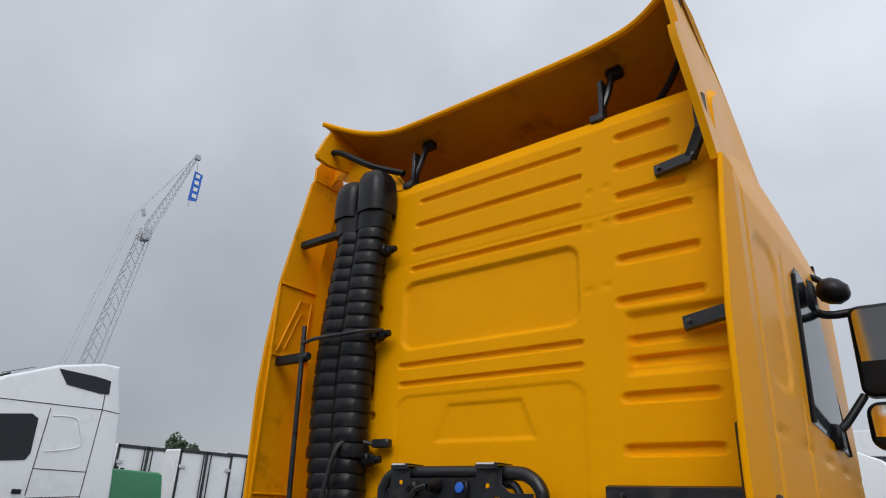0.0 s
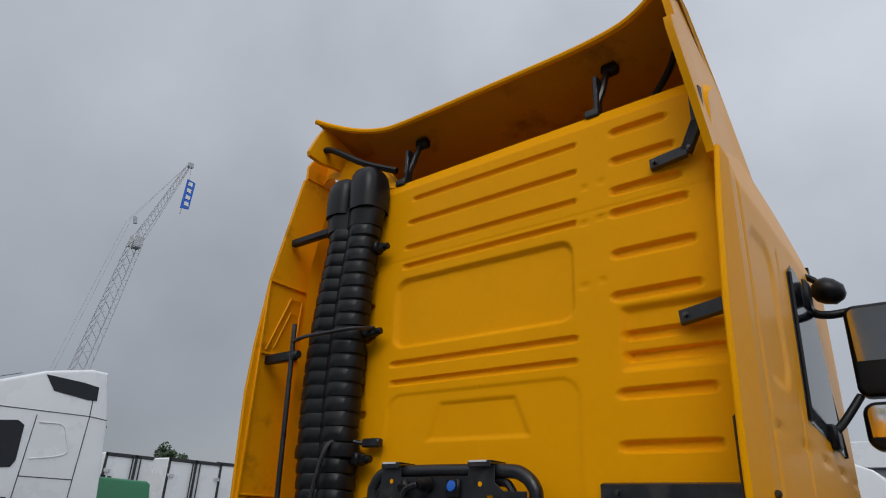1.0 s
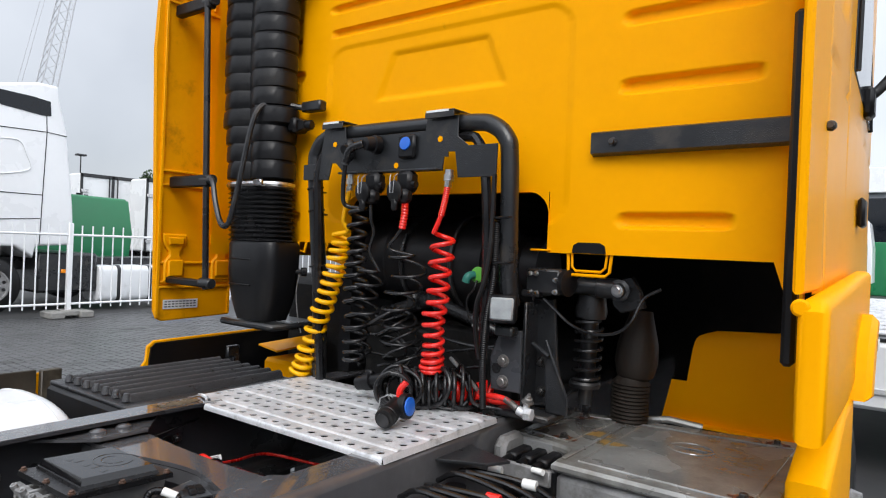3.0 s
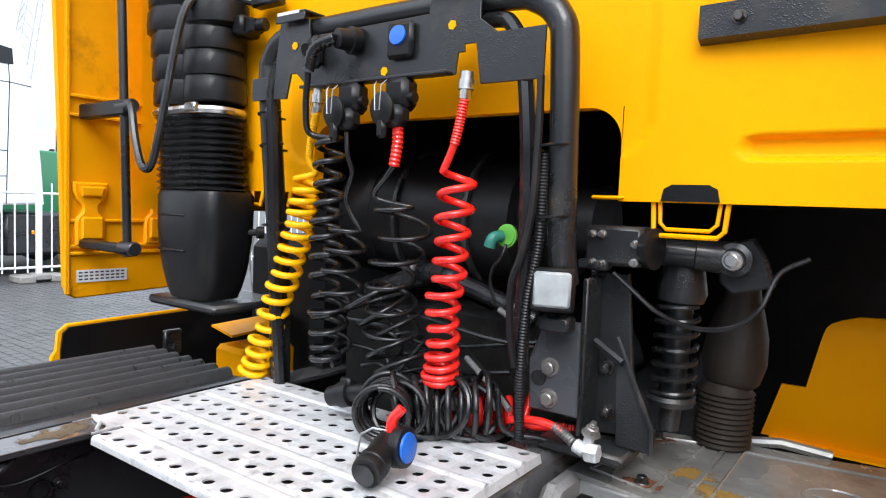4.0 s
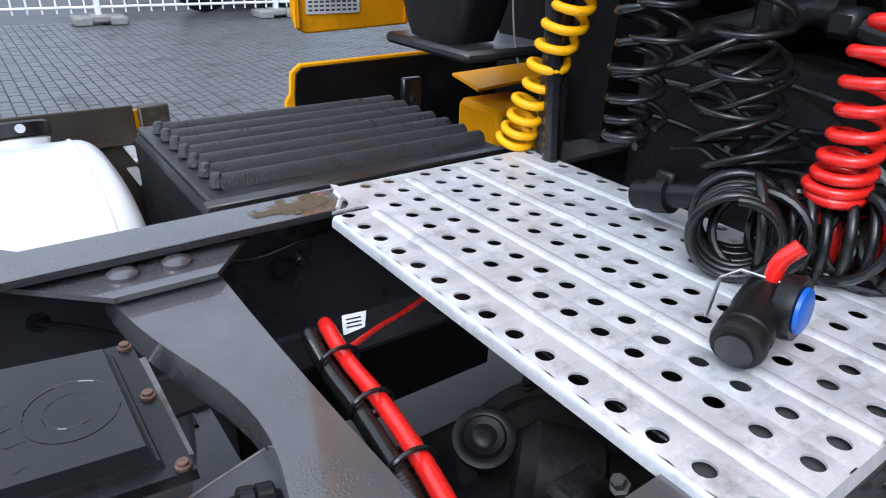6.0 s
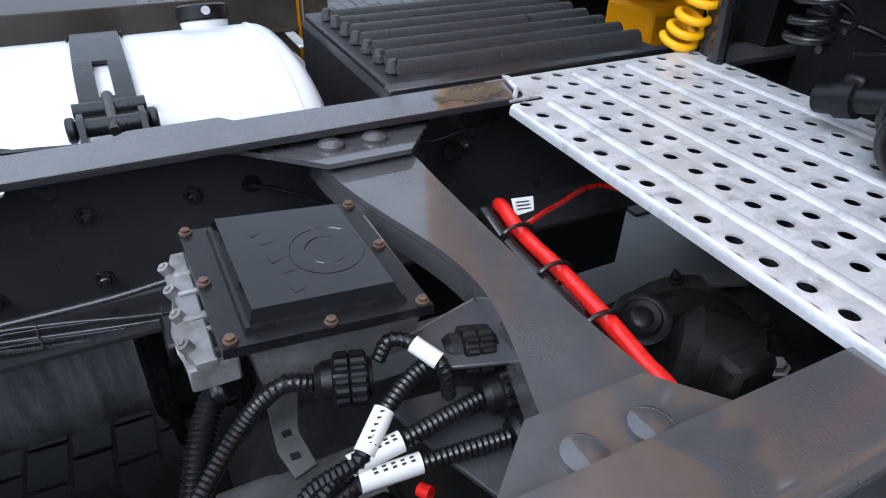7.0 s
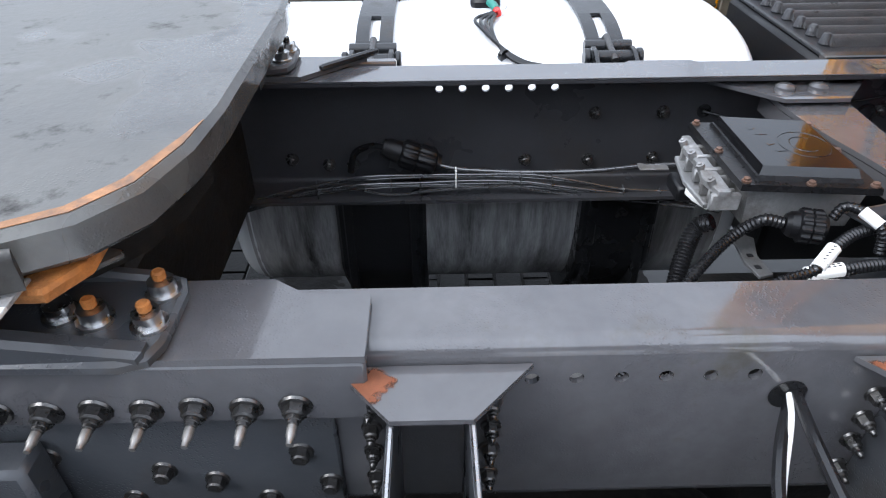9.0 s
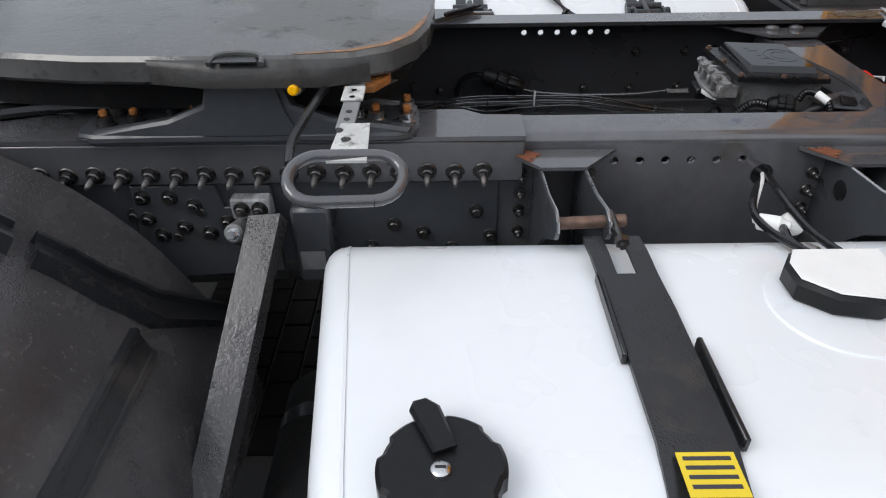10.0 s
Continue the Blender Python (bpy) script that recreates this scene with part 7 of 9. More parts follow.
cap2 = part("filler_cap", Geo().prism(teeth, TZ, TZ + 0.034, "z", 0.005), BLACK_PLASTIC, rtank, "round black plastic filler cap with a lock and lever")
part("lever", Geo().prism([(1.127, -1.869), (1.117, -1.843), (1.062, -1.862), (1.050, -1.878), (1.055, -1.893), (1.068, -1.897)], TZ + 0.0345, TZ + 0.047, "z", 0.004), BLACK_PLASTIC, cap2)
part("lock", Geo().lathe([(0, 0.0115), (0.004, 0.011), (0.006, 0.0085), (0.0065, 0.002)], (1.143, -1.861, TZ + 0.034), (0, 0, 1), 20), STEEL, cap2, "bright key lock")
part("keyhole", Geo().box(1.1415, 1.1445, -1.867, -1.855, TZ + 0.0405, TZ + 0.0412), BLACK_GLOSS, cap2)
snd = thing("tank_sender", (0.835, -1.28, 0.94), "black fuel sender with a white lid and cables", "sender")
part("base_ring", Geo().lathe([(0, 0.112), (0.004, 0.108), (0.005, 0.08)], (0.842, -1.272, TZ - 0.001), (0, 0, 1), 36), WHITE_TANK, snd)
part("housing", Geo().prism([(0.757, -1.325), (0.757, -1.19), (0.86, -1.19), (0.885, -1.245), (0.872, -1.305), (0.835, -1.347), (0.79, -1.347)], TZ + 0.004, TZ + 0.04, "z", 0.006), BLACK_PLASTIC, snd)
part("lid", Geo().prism([(0.760, -1.323), (0.760, -1.193), (0.857, -1.193), (0.880, -1.245), (0.868, -1.302), (0.832, -1.342), (0.793, -1.342)], TZ + 0.0405, TZ + 0.045, "z", 0.002), LABEL, snd)
for k, pts in enumerate(([(0.43, -1.222, 0.935), (0.475, -1.243, 0.94), (0.537, -1.277, 0.935), (0.575, -1.295, 0.93), (0.598, -1.303, 0.93)], [(0.43, -1.215, 0.935), (0.53, -1.240, 0.955), (0.62, -1.252, 0.962), (0.70, -1.250, 0.965), (0.80, -1.22, 0.970)], [(0.43, -1.22, 0.93), (0.51, -1.27, 0.94), (0.59, -1.305, 0.945), (0.66, -1.305, 0.95), (0.72, -1.285, 0.957), (0.79, -1.26, 0.968)], [(0.64, -1.275, 0.945), (0.69, -1.285, 0.95), (0.725, -1.275, 0.955), (0.78, -1.255, 0.968)])):
    part("cable", hose(Geo(), pts, 0.007 if k else 0.0040), LABEL if k == 0 else BLACK_GLOSS, snd, "white sleeved cable" if k == 0 else "")
part("fitting", Geo().lathe([(0, 0.010), (0.004, 0.015), (0.038, 0.016), (0.042, 0.012), (0.055, 0.009)], (0.608, -1.306, 0.938), (0.5, 0.75, 0.1), 16), LABEL, snd, "white plastic fitting")
part("fitting", Geo().lathe([(0, 0.012), (0.02, 0.012), (0.022, 0.008), (0.04, 0.008)], (0.715, -1.275, 0.952), (0.8, 0.5, 0.1), 12), STEEL_DULL, snd)
part("expansion_bulb", Geo().lathe([(0, 0.008), (0.005, 0.016), (0.015, 0.021), (0.034, 0.021), (0.044, 0.016), (0.048, 0.007)], (0.580, -1.228, 0.915), (0.45, -0.2, 0.25), 20), LABEL, snd, "white plastic bulb", smooth=60)
part("web_hole", Geo().cyl((0.4262, -1.222, 0.932), (0.4275, -1.222, 0.932), 0.022, n=22), BLACK_GLOSS, snd)

# tank brackets on the right rail
def tank_bracket(y0, y1, lab):
    b_ = thing("tank_bracket", (0.46, (y0 + y1) / 2, 0.8), lab, "bracket", "tank brackets")
    part("top_plate", Geo().prism([(0.427, y0), (0.427, y1), (0.502, y1 - 0.07), (0.502, y0 + 0.065)], 0.985, 0.992, "z"), FRAME_GREY, b_)
    part("rust_patch", Geo().prism([(0.4275, y0 + 0.002), (0.4275, y0 + 0.07), (0.48, y0 + 0.075), (0.48, y0 + 0.046)], 0.9922, 0.9932, "z"), RUST_PATCH, b_, "rust patch")
    for y in (y0 + 0.062, y1 - 0.075):
        g = Geo().prism([(0.427, 0.984), (0.50, 0.984), (0.60, 0.99), (0.68, 1.008), (0.705, 1.002), (0.712, 0.985), (0.70, 0.965), (0.60, 0.90), (0.50, 0.80), (0.427, 0.70)], y, y + 0.007, "y")
        c_ = part("cheek", g, FRAME_DARK, b_)
        part("cheek_edge", Geo().tube([(0.505, y + 0.0035, 0.985), (0.60, y + 0.0035, 0.991), (0.68, y + 0.0035, 1.008), (0.706, y + 0.0035, 1.002), (0.712, y + 0.0035, 0.985)], 0.0030, 6), STEEL, b_, "bare metal edge")
        for z in (0.94, 0.90, 0.86, 0.81):
            part("bolt", bolt(Geo(), (0.436, y + (-0.025 if y < (y0 + y1) / 2 else 0.03), z), (1, 0, 0), 0.009, 0.012), BOLT, b_)
    return b_


tank_bracket(-1.740, -1.520, "black welded tank bracket with a rusty corner on the frame")
tank_bracket(-1.165, -0.945, "black welded tank bracket on the frame with a round hole")
part("oval_hole", Geo().cyl((0.50, -1.1035, 0.935), (0.50, -1.105, 0.935), 0.020, n=18), BLACK_GLOSS, None, "dark hole in the tank bracket", origin=(0.50, -1.104, 0.935), category="hole")

# brackets of the left tank reach out under the rail's fold
for poly in ([(-0.427, -2.00), (-0.507, -1.93), (-0.507, -1.755), (-0.427, -1.632)], [(-0.427, -1.262), (-0.497, -1.180), (-0.497, -1.040), (-0.427, -0.975)]):
    part("bracket_plate", Geo().prism(poly, 0.985, 0.993, "z", 0.001), FRAME_GREY, frame_, "grey top plate of the tank bracket")

# fifth wheel release handle
rel = thing("release_handle", (0.65, -2.0, 1.13), "grey ring handle on a white steel strap that releases the coupling", "handle")
def ring_point(a, along):
    u, v = 0.038 * math.sin(a), along + 0.038 * math.cos(a)
    return (0.795 + 0.90 * u - 0.20 * v, -1.987 + v, 1.135 - 0.436 * u - 0.10 * v)
stad = [ring_point(radians(q), 0.038) for q in range(-90, 91, 15)][::-1] + [ring_point(radians(q), -0.038) for q in range(270, 89, -15)]
stad.append(stad[0])
part("ring", Geo().tube(stad, 0.0088, 14, False), FRAME_GREY, rel, "grey plastic coated ring")
part("strap", Geo().box(0.46, 0.665, -2.018, -1.990, 1.1455, 1.150, 0.001), ALU, rel, "worn steel strap with holes")
part("strap_joint", Geo().box(0.505, 0.565, -2.022, -1.986, 1.1503, 1.1545, 0.001), WORN_WHITE, rel, "overlapping bright strap end")
for x in (0.525, 0.555, 0.605, 0.635):
    part("strap_hole", Geo().cyl((x, -2.004, 1.1505 if x > 0.57 else 1.1548), (x, -2.004, 1.1512 if x > 0.57 else 1.1553), 0.0048, n=12), BLACK_GLOSS, rel)
part("white_sleeve", Geo().sheet(lambda u, w: (u, -1.988 + w * (0.022 + 0.05 * (u - 0.655)), 1.1525 - 0.03 * max(0, u - 0.72)), [0.655, 0.69, 0.73, 0.775], [-1, 1], (0, 0, -0.004)), WORN_WHITE, rel, "worn white painted end of the strap")
for x, y, w in ((0.68, -2.010, 0.012), (0.712, -1.995, 0.014)):
    part("paint_chip", Geo().box(x - w, x + w, y - w * 0.6, y + w * 0.6, 1.1527, 1.1531), GREASE, rel, "dark chip in the paint")
part("rusty_lever", Geo().prism([(0.36, -2.03), (0.36, -1.955), (0.43, -1.95), (0.475, -1.975), (0.475, -2.03)], 1.128, 1.1445, "z", 0.004), RUST, rel, "orange rusty lever")
part("lever_wing", Geo().prism([(0.372, -1.975), (0.382, -1.944), (0.392, -1.940), (0.445, -1.992), (0.437, -2.02)], 1.118, 1.124, "z", 0.002), PLATE_GREY, rel)
part("yellow_plug", Geo().lathe([(0, 0.0085), (0.018, 0.009), (0.021, 0.006)], (0.505, -2.108, 1.150), (0.9, 0, 0.2), 16), YHOSE, rel, "yellow plastic plug")
part("plug_holder", Geo().cyl((0.46, -2.108, 1.14), (0.506, -2.108, 1.150), 0.0115, n=14), STEEL, rel)
part("safety_strap", hose(Geo(), [(0.45, -2.05, 1.14), (0.52, -2.058, 1.15), (0.60, -2.068, 1.148), (0.68, -2.082, 1.135), (0.745, -2.075, 1.13)], 0.007), BLACK_GLOSS, rel, "black retaining strap")

# rear mudguard on the right
mud = thing("mudguard", (0.86, -2.6, 0.6), "black plastic rear mudguard, wet and speckled with dirt", "mudguard", "mudguards")
def guard(u, w):
    a = radians(8 + 150 * w)
    r_ = 0.615 + 0.22 * max(0, 0.105 - w)
    return (0.53 + 0.71 * u, -2.93 + r_ * math.cos(a), 0.50 + r_ * math.sin(a))
part("shell", Geo().sheet(guard, [0, 0.02, 0.5, 1], [-0.08, -0.04, 0, 0.05, 0.10, 0.105, 0.11] + [0.12 + 0.04 * i for i in range(23)], (0, 0, -0.012)), MUD_BLACK, mud)
def raised(u, w, h=0.014):
    p = Vector(guard(u, w))
    c = Vector((p.x, -2.93, 0.50))
    return tuple(p + (p - c).normalized() * h)
def band(name, lower, upper, material, lab="", h=0.036):
    """A raised moulding between two lines on the shell."""
    def at(i, k):
        q, hh = ((0, -0.004), (0.10, h), (0.22, h), (0.26, h * 0.6), (0.74, h * 0.6), (0.78, h), (0.90, h), (1, -0.004))[k]
        j = min(int(i), len(lower) - 2)
        f = i - j
        lo_ = [lower[j][c] * (1 - f) + lower[j + 1][c] * f for c in (0, 1)]
        up_ = [upper[j][c] * (1 - f) + upper[j + 1][c] * f for c in (0, 1)]
        return raised(lo_[0] * (1 - q) + up_[0] * q, lo_[1] * (1 - q) + up_[1] * q, hh)
    n_ = (len(lower) - 1) * 4
    return part(name, Geo().sheet(at, [i / 4 for i in range(n_ + 1)], range(8)), material, mud, lab)
# mouldings get a darker colour than the shell to paint in their shading
band("moulded_channel", [(0.300, 0.262), (0.285, 0.19), (0.24, 0.128), (0.02, 0.036)], [(0.232, 0.278), (0.215, 0.212), (0.165, 0.156), (-0.01, 0.062)], BLACK_METAL, "raised moulded channel")
band("moulded_channel", [(0.310, 0.42), (0.305, 0.36), (0.300, 0.285)], [(0.24, 0.42), (0.235, 0.36), (0.232, 0.298)], BLACK_METAL)
band("seam_ledge", [(0.30, 0.106), (0.6, 0.106), (1.0, 0.106)], [(0.28, 0.150), (0.6, 0.147), (1.0, 0.145)], BLACK_METAL, "stepped seam across the guard", 0.012)
for k in range(6):
    f = 0.15 + 0.13 * k
    u0, w0 = 0.20 - 0.20 * f, 0.125 - 0.07 * f
    part("slot", Geo().sheet(lambda u, w: raised(u, w, 0.0125), [u0, u0 + 0.010], [w0 - 0.012, w0, w0 + 0.014]), BLACK_GLOSS, mud, "slot in the step pad")
mud2 = part("shell", Geo().sheet(lambda u, w: (-guard(u, w)[0], guard(u, w)[1], guard(u, w)[2]), [0, 0.5, 1], [i / 26 for i in range(27)], (0, 0, -0.012)), RUBBER, thing("mudguard", (-0.86, -2.6, 0.6), "black plastic rear mudguard", "mudguard", "mudguards"))
bar = thing("mudguard_bar", (0.8, -2.2, 0.8), "speckled black support bar in front of the mudguard", "bar")
g = Geo()
a_, b_ = Vector((0.515, -2.200, 0.905)), Vector((0.932, -2.285, 0.540))
d_ = (b_ - a_).normalized()
v_ = Vector((0.0, 1.0, 0.07)).normalized()
n_ = d_.cross(v_)
g.add([p + v_ * sv * q + n_ * sn for p, q in ((a_, 0.031), (b_, 0.030)) for sv, sn in ((-1, 0), (1, 0), (1, -0.05), (-1, -0.05))], [(0, 1, 2, 3), (7, 6, 5, 4), (0, 4, 5, 1), (1, 5, 6, 2), (2, 6, 7, 3), (3, 7, 4, 0)])
part("bar_body", g, MUD_BLACK, bar)
part("mount", Geo().box(0.446, 0.476, -2.277, -2.198, 0.868, 0.915, 0.004), WHITE_DIRTY, bar, "pale metal mount plate")
part("mount_arm", Geo().cyl((0.46, -2.258, 0.845), (0.532, -2.262, 0.872), 0.021, 0.019, 18, 0.004), ALU, bar, "cast lug")
part("mount_bolt", bolt(Geo(), (0.530, -2.262, 0.871), (1, 0, 0.4), 0.011), STEEL, bar)
for y in (-2.255, -2.22):
    part("mount_bolt", bolt(Geo(), (0.476, y, 0.893), (1, 0, 0), 0.012, 0.008), BOLT, bar)
hang = thing("hanger_plate", (0.43, -2.3, 0.8), "dark bolted hanger plate on the frame", "plate")
part("plate", Geo().prism([(-2.48, 0.93), (-2.31, 0.93), (-2.30, 0.88), (-2.285, 0.88), (-2.28, 0.93), (-2.2, 0.93), (-2.2, 0.72), (-2.5, 0.70)], 0.4365, 0.446, "x", 0.002), FRAME_DARK, hang)
b0 = part("bolt", bolt(Geo(), (0.446, -2.46, 0.905), (1, 0, 0), 0.012), BOLT, hang)
for dy, dz in ((0.055, 0.0), (0.10, -0.02), (0.07, -0.07), (0.12, -0.085), (0.16, -0.06), (0.02, -0.09), (0.0, -0.05)):
    share(b0, "bolt", hang, (0, dy, dz))
# added dark cylinder that stands in for deep shade behind the tank
res = thing("air_reservoir", (0.8, -2.17, 0.4), "black cylinder added to fill the shaded gap behind the fuel tank", "air tank")
part("shell", Geo().lathe([(0, 0.03), (0.015, 0.075), (0.05, 0.10), (0.64, 0.10), (0.675, 0.075), (0.69, 0.03)], (0.46, -2.13, 0.38), (1, 0, 0), 28), GRIME_BLACK, res)
part("hanger_band", Geo().lathe([(0, 0.1015), (0.001, 0.103), (0.039, 0.103), (0.04, 0.1015)], (0.60, -2.13, 0.38), (1, 0, 0), 28), BLACK_METAL, res)
low_b = thing("shock_mount", (0.46, -2.12, 0.75), "dark damper mount with a worn label", "bracket")
part("bracket", Geo().box(0.437, 0.49, -2.16, -2.08, 0.72, 0.90, 0.008), FRAME_DARK, low_b)
part("label", Geo().box(0.4902, 0.4912, -2.15, -2.10, 0.755, 0.80), ALU, low_b)

# pipes and cables behind the fifth wheel
for k, pts in enumerate(([(-0.25, -3.10, 0.96), (-0.12, -2.99, 0.98), (0.07, -2.78, 0.985), (0.20, -2.64, 0.97), (0.26, -2.55, 0.93)], [(-0.10, -3.12, 0.95), (0.06, -2.96, 0.97), (0.16, -2.80, 0.975), (0.24, -2.68, 0.96), (0.29, -2.60, 0.92)], [(-0.02, -3.05, 0.93), (0.14, -2.93, 0.955), (0.22, -2.83, 0.96), (0.29, -2.72, 0.94)])):
    part("axle_hose", corrugated(Geo(), pts, 0.018 - 0.003 * k, 0.009, 12), SHAFT_GREY if k == 1 else BLACK_GLOSS, None, "thick grimy hose over the rear axle", origin=pts[1], category="hose", group="axle hoses")
for k, (x, z) in enumerate(((0.30, 1.05), (0.25, 1.06), (0.21, 1.04))):
    part("air_pipe", hose(Geo(), [(x + 0.10, -2.95, z - 0.02), (x + 0.04, -2.7, z), (x, -2.5, z - 0.01), (x - 0.08, -2.3, z - 0.05)], 0.014 + 0.006 * k), BLACK_GLOSS, None, "black air pipe behind the coupling", origin=(x, -2.6, z), category="pipe")


# ---- between the rails: gearbox control unit, looms and cables ----
ecu = thing("control_unit", (-0.03, -1.05, 0.9), "gearbox control unit with a black embossed cover and rusty screws", "control unit")
def quad_slab(c, z0, z1, inset=0.0):
    """A slab on four plan corners."""
    cx, cy = sum(p[0] for p in c) / 4, sum(p[1] for p in c) / 4
    t_ = [(cx + (p[0] - cx) * (1 - inset), cy + (p[1] - cy) * (1 - inset)) for p in c]
    vs = [(p[0], p[1], z0) for p in c] + [(p[0], p[1], z1) for p in t_]
    return vs, [(3, 2, 1, 0), (4, 5, 6, 7)] + [(k, (k + 1) % 4, 4 + (k + 1) % 4, 4 + k) for k in range(4)]


flange_c = [(-0.166, -1.153), (0.062, -1.146), (0.084, -0.934), (-0.150, -0.938)]
part("cover_flange", Geo().add(*quad_slab(flange_c, 0.985, 0.996, 0.01)), COVER, ecu)
top_c = [(-0.128, -1.132), (0.052, -1.127), (0.058, -0.965), (-0.122, -0.968)]
part("cover_step", Geo().add(*quad_slab([(-0.152, -1.122), (0.050, -1.122), (0.066, -0.957), (-0.128, -0.960)], 0.996, 1.003, 0.03)), COVER, ecu, smooth=20)
part("cover", Geo().add(*quad_slab([(-0.150, -1.116), (0.045, -1.115), (0.062, -0.962), (-0.124, -0.965)], 1.003, 1.017, 0.07)), COVER_WET, ecu, "wet black cover with an embossed mark", smooth=20)
ring_ = lambda r0, a0, a1: [(-0.030 + r0 * math.cos(radians(a)), -1.012 + 0.9 * r0 * math.sin(radians(a)), 1.0165) for a in range(a0, a1, 12)]
part("embossed_ring", Geo().tube(ring_(0.045, 100, 440), 0.0014, 6), COVER_WET, ecu)
part("embossed_ring", Geo().tube(ring_(0.026, 140, 400), 0.0012, 6), COVER_WET, ecu)
for k, (dx, dy) in enumerate(((0.014, 0.002), (0.003, 0.010), (0.012, 0.004), (0.004, 0.009), (0.011, 0.003))):
    yk, xk = -1.082 + 0.004 * k, -0.100 + 0.030 * k
    part("embossed_bar", Geo().tube([(xk, yk, 1.0164), (xk + dx, yk + 0.5 * dy, 1.0167), (xk + 0.6 * dx, yk + dy + 0.010, 1.0164)], 0.0012, 6), COVER_WET, ecu, "unreadable raised mark")
for x, y in ((0.052, -1.136), (0.066, -1.04), (0.074, -0.944), (-0.040, -0.946), (-0.140, -0.947), (-0.157, -1.144), (-0.05, -1.142)):
    part("screw", Geo().lathe([(0, 0.0075), (0.003, 0.0075), (0.0035, 0.0052), (0.007, 0.0052), (0.0075, 0.002)], (x, y, 0.996), (0, 0, 1), 10), STEEL_GRIMY, ecu, "rusty screw")
part("alloy_body", Geo().add(*quad_slab([(-0.12, -1.12), (0.03, -1.11), (0.04, -0.94), (-0.12, -0.94)], 0.90, 0.9845, -0.12)), ALU, ecu, "dull cast alloy housing")
rnd = random.Random(4)
for k in range(9):
    x = -0.135 + 0.021 * k
    h = rnd.uniform(0.006, 0.018)
    part("casting_rib", Geo().box(x, x + rnd.uniform(0.006, 0.012), -1.162 - h, -1.13, 0.925 + rnd.uniform(0, 0.02), 0.972 + rnd.uniform(-0.012, 0.01), 0.0025), ALU, ecu)
part("terminal_plate", Geo().prism([(-0.155, -1.166), (-0.11, -1.178), (-0.05, -1.172), (0.0, -1.182), (0.045, -1.170), (0.045, -1.150), (-0.155, -1.150)], 0.962, 0.975, "z", 0.002), ALU, ecu, "cast alloy rim with bolt eyes")
part("terminal_plate", Geo().prism([(-0.15, -1.172), (-0.06, -1.186), (0.02, -1.178), (0.02, -1.15), (-0.15, -1.15)], 0.926, 0.936, "z", 0.002), ALU, ecu)
for x in (-0.12, -0.075, -0.03, 0.02):
    part("bolt_eye", Geo().lathe([(0, 0.007), (0.012, 0.007), (0.0125, 0.0035), (0.015, 0.003)], (x, -1.172, 0.972), (0, -0.5, 1), 12), ALU, ecu)
part("plug_block", Geo().box(-0.11, -0.05, -1.195, -1.165, 0.895, 0.925, 0.004), BLACK_PLASTIC, ecu)
brk = part("bracket", Geo().prism([(-0.013, -1.107), (0.016, -1.072), (0.067, -1.087), (0.117, -1.082), (0.125, -1.107), (0.085, -1.115)], 0.856, 0.862, "z", 0.001), ALU_DARK, ecu, "slotted grey bracket")
for x in (0.063, 0.095):
    part("slot", Geo().box(x, x + 0.009, -1.105, -1.095, 0.8622, 0.8628), BLACK_GLOSS, brk)
part("white_clip", Geo().prism([(-0.045, -1.185), (-0.02, -1.18), (0.01, -1.165), (0.0, -1.155), (-0.03, -1.17)], 0.915, 0.93, "z", 0.002), LABEL, ecu, "white plastic clip")

tub = thing("connector_shelf", (0.12, -0.93, 0.8), "dark bracket shelf carrying round cable connectors", "bracket")
part("shelf", Geo().prism([(0.08, -0.99), (0.09, -0.90), (0.14, -0.83), (0.24, -0.83), (0.25, -0.93), (0.15, -0.97)], 0.86, 0.868, "z", 0.001), FRAME_DARK, tub)
part("web", Geo().box(0.04, 0.27, -0.835, -0.825, 0.62, 0.93, 0.003), BLACK_METAL, tub)
part("side_plate", Geo().prism([(0.070, -0.970), (0.040, -0.861), (0.068, -0.850), (0.150, -0.868), (0.125, -0.945)], 0.942, 0.947, "z", 0.001), FRAME_DARK, tub, "dark plate with a bare edge")
part("plate_edge", Geo().tube([(0.070, -0.971, 0.946), (0.040, -0.861, 0.946)], 0.0022, 6), STEEL_DULL, tub)
def connector(a, b, r=0.019):
    a, b = Vector(a), Vector(b)
    d = (b - a)
    L = d.length
    u = d.normalized().orthogonal()
    w = d.normalized().cross(u)
    rows_, n = [], 56
    for q, rr, rib in ((0, 0.6, 0), (0.12, 0.8, 0), (0.30, 0.85, 0), (0.33, 1.0, 0), (0.36, 1.02, 1), (0.57, 1.02, 1), (0.60, 0.97, 0), (0.63, 1.02, 1), (0.86, 1.02, 1), (0.90, 1.0, 0), (0.93, 0.8, 0), (1, 0.75, 0)):
        rows_.append([a + d * q + (u * math.cos(2 * math.pi * k / n) + w * math.sin(2 * math.pi * k / n)) * r * (rr + (0.09 if rib and k % 4 < 2 else 0)) for k in range(n)])
    g = Geo().add([p for q in rows_ for p in q], [(i * n + k, i * n + (k + 1) % n, (i + 1) * n + (k + 1) % n, (i + 1) * n + k) for i in range(len(rows_) - 1) for k in range(n)] + [tuple(range(n))[::-1], tuple((len(rows_) - 1) * n + k for k in range(n))])
    return g


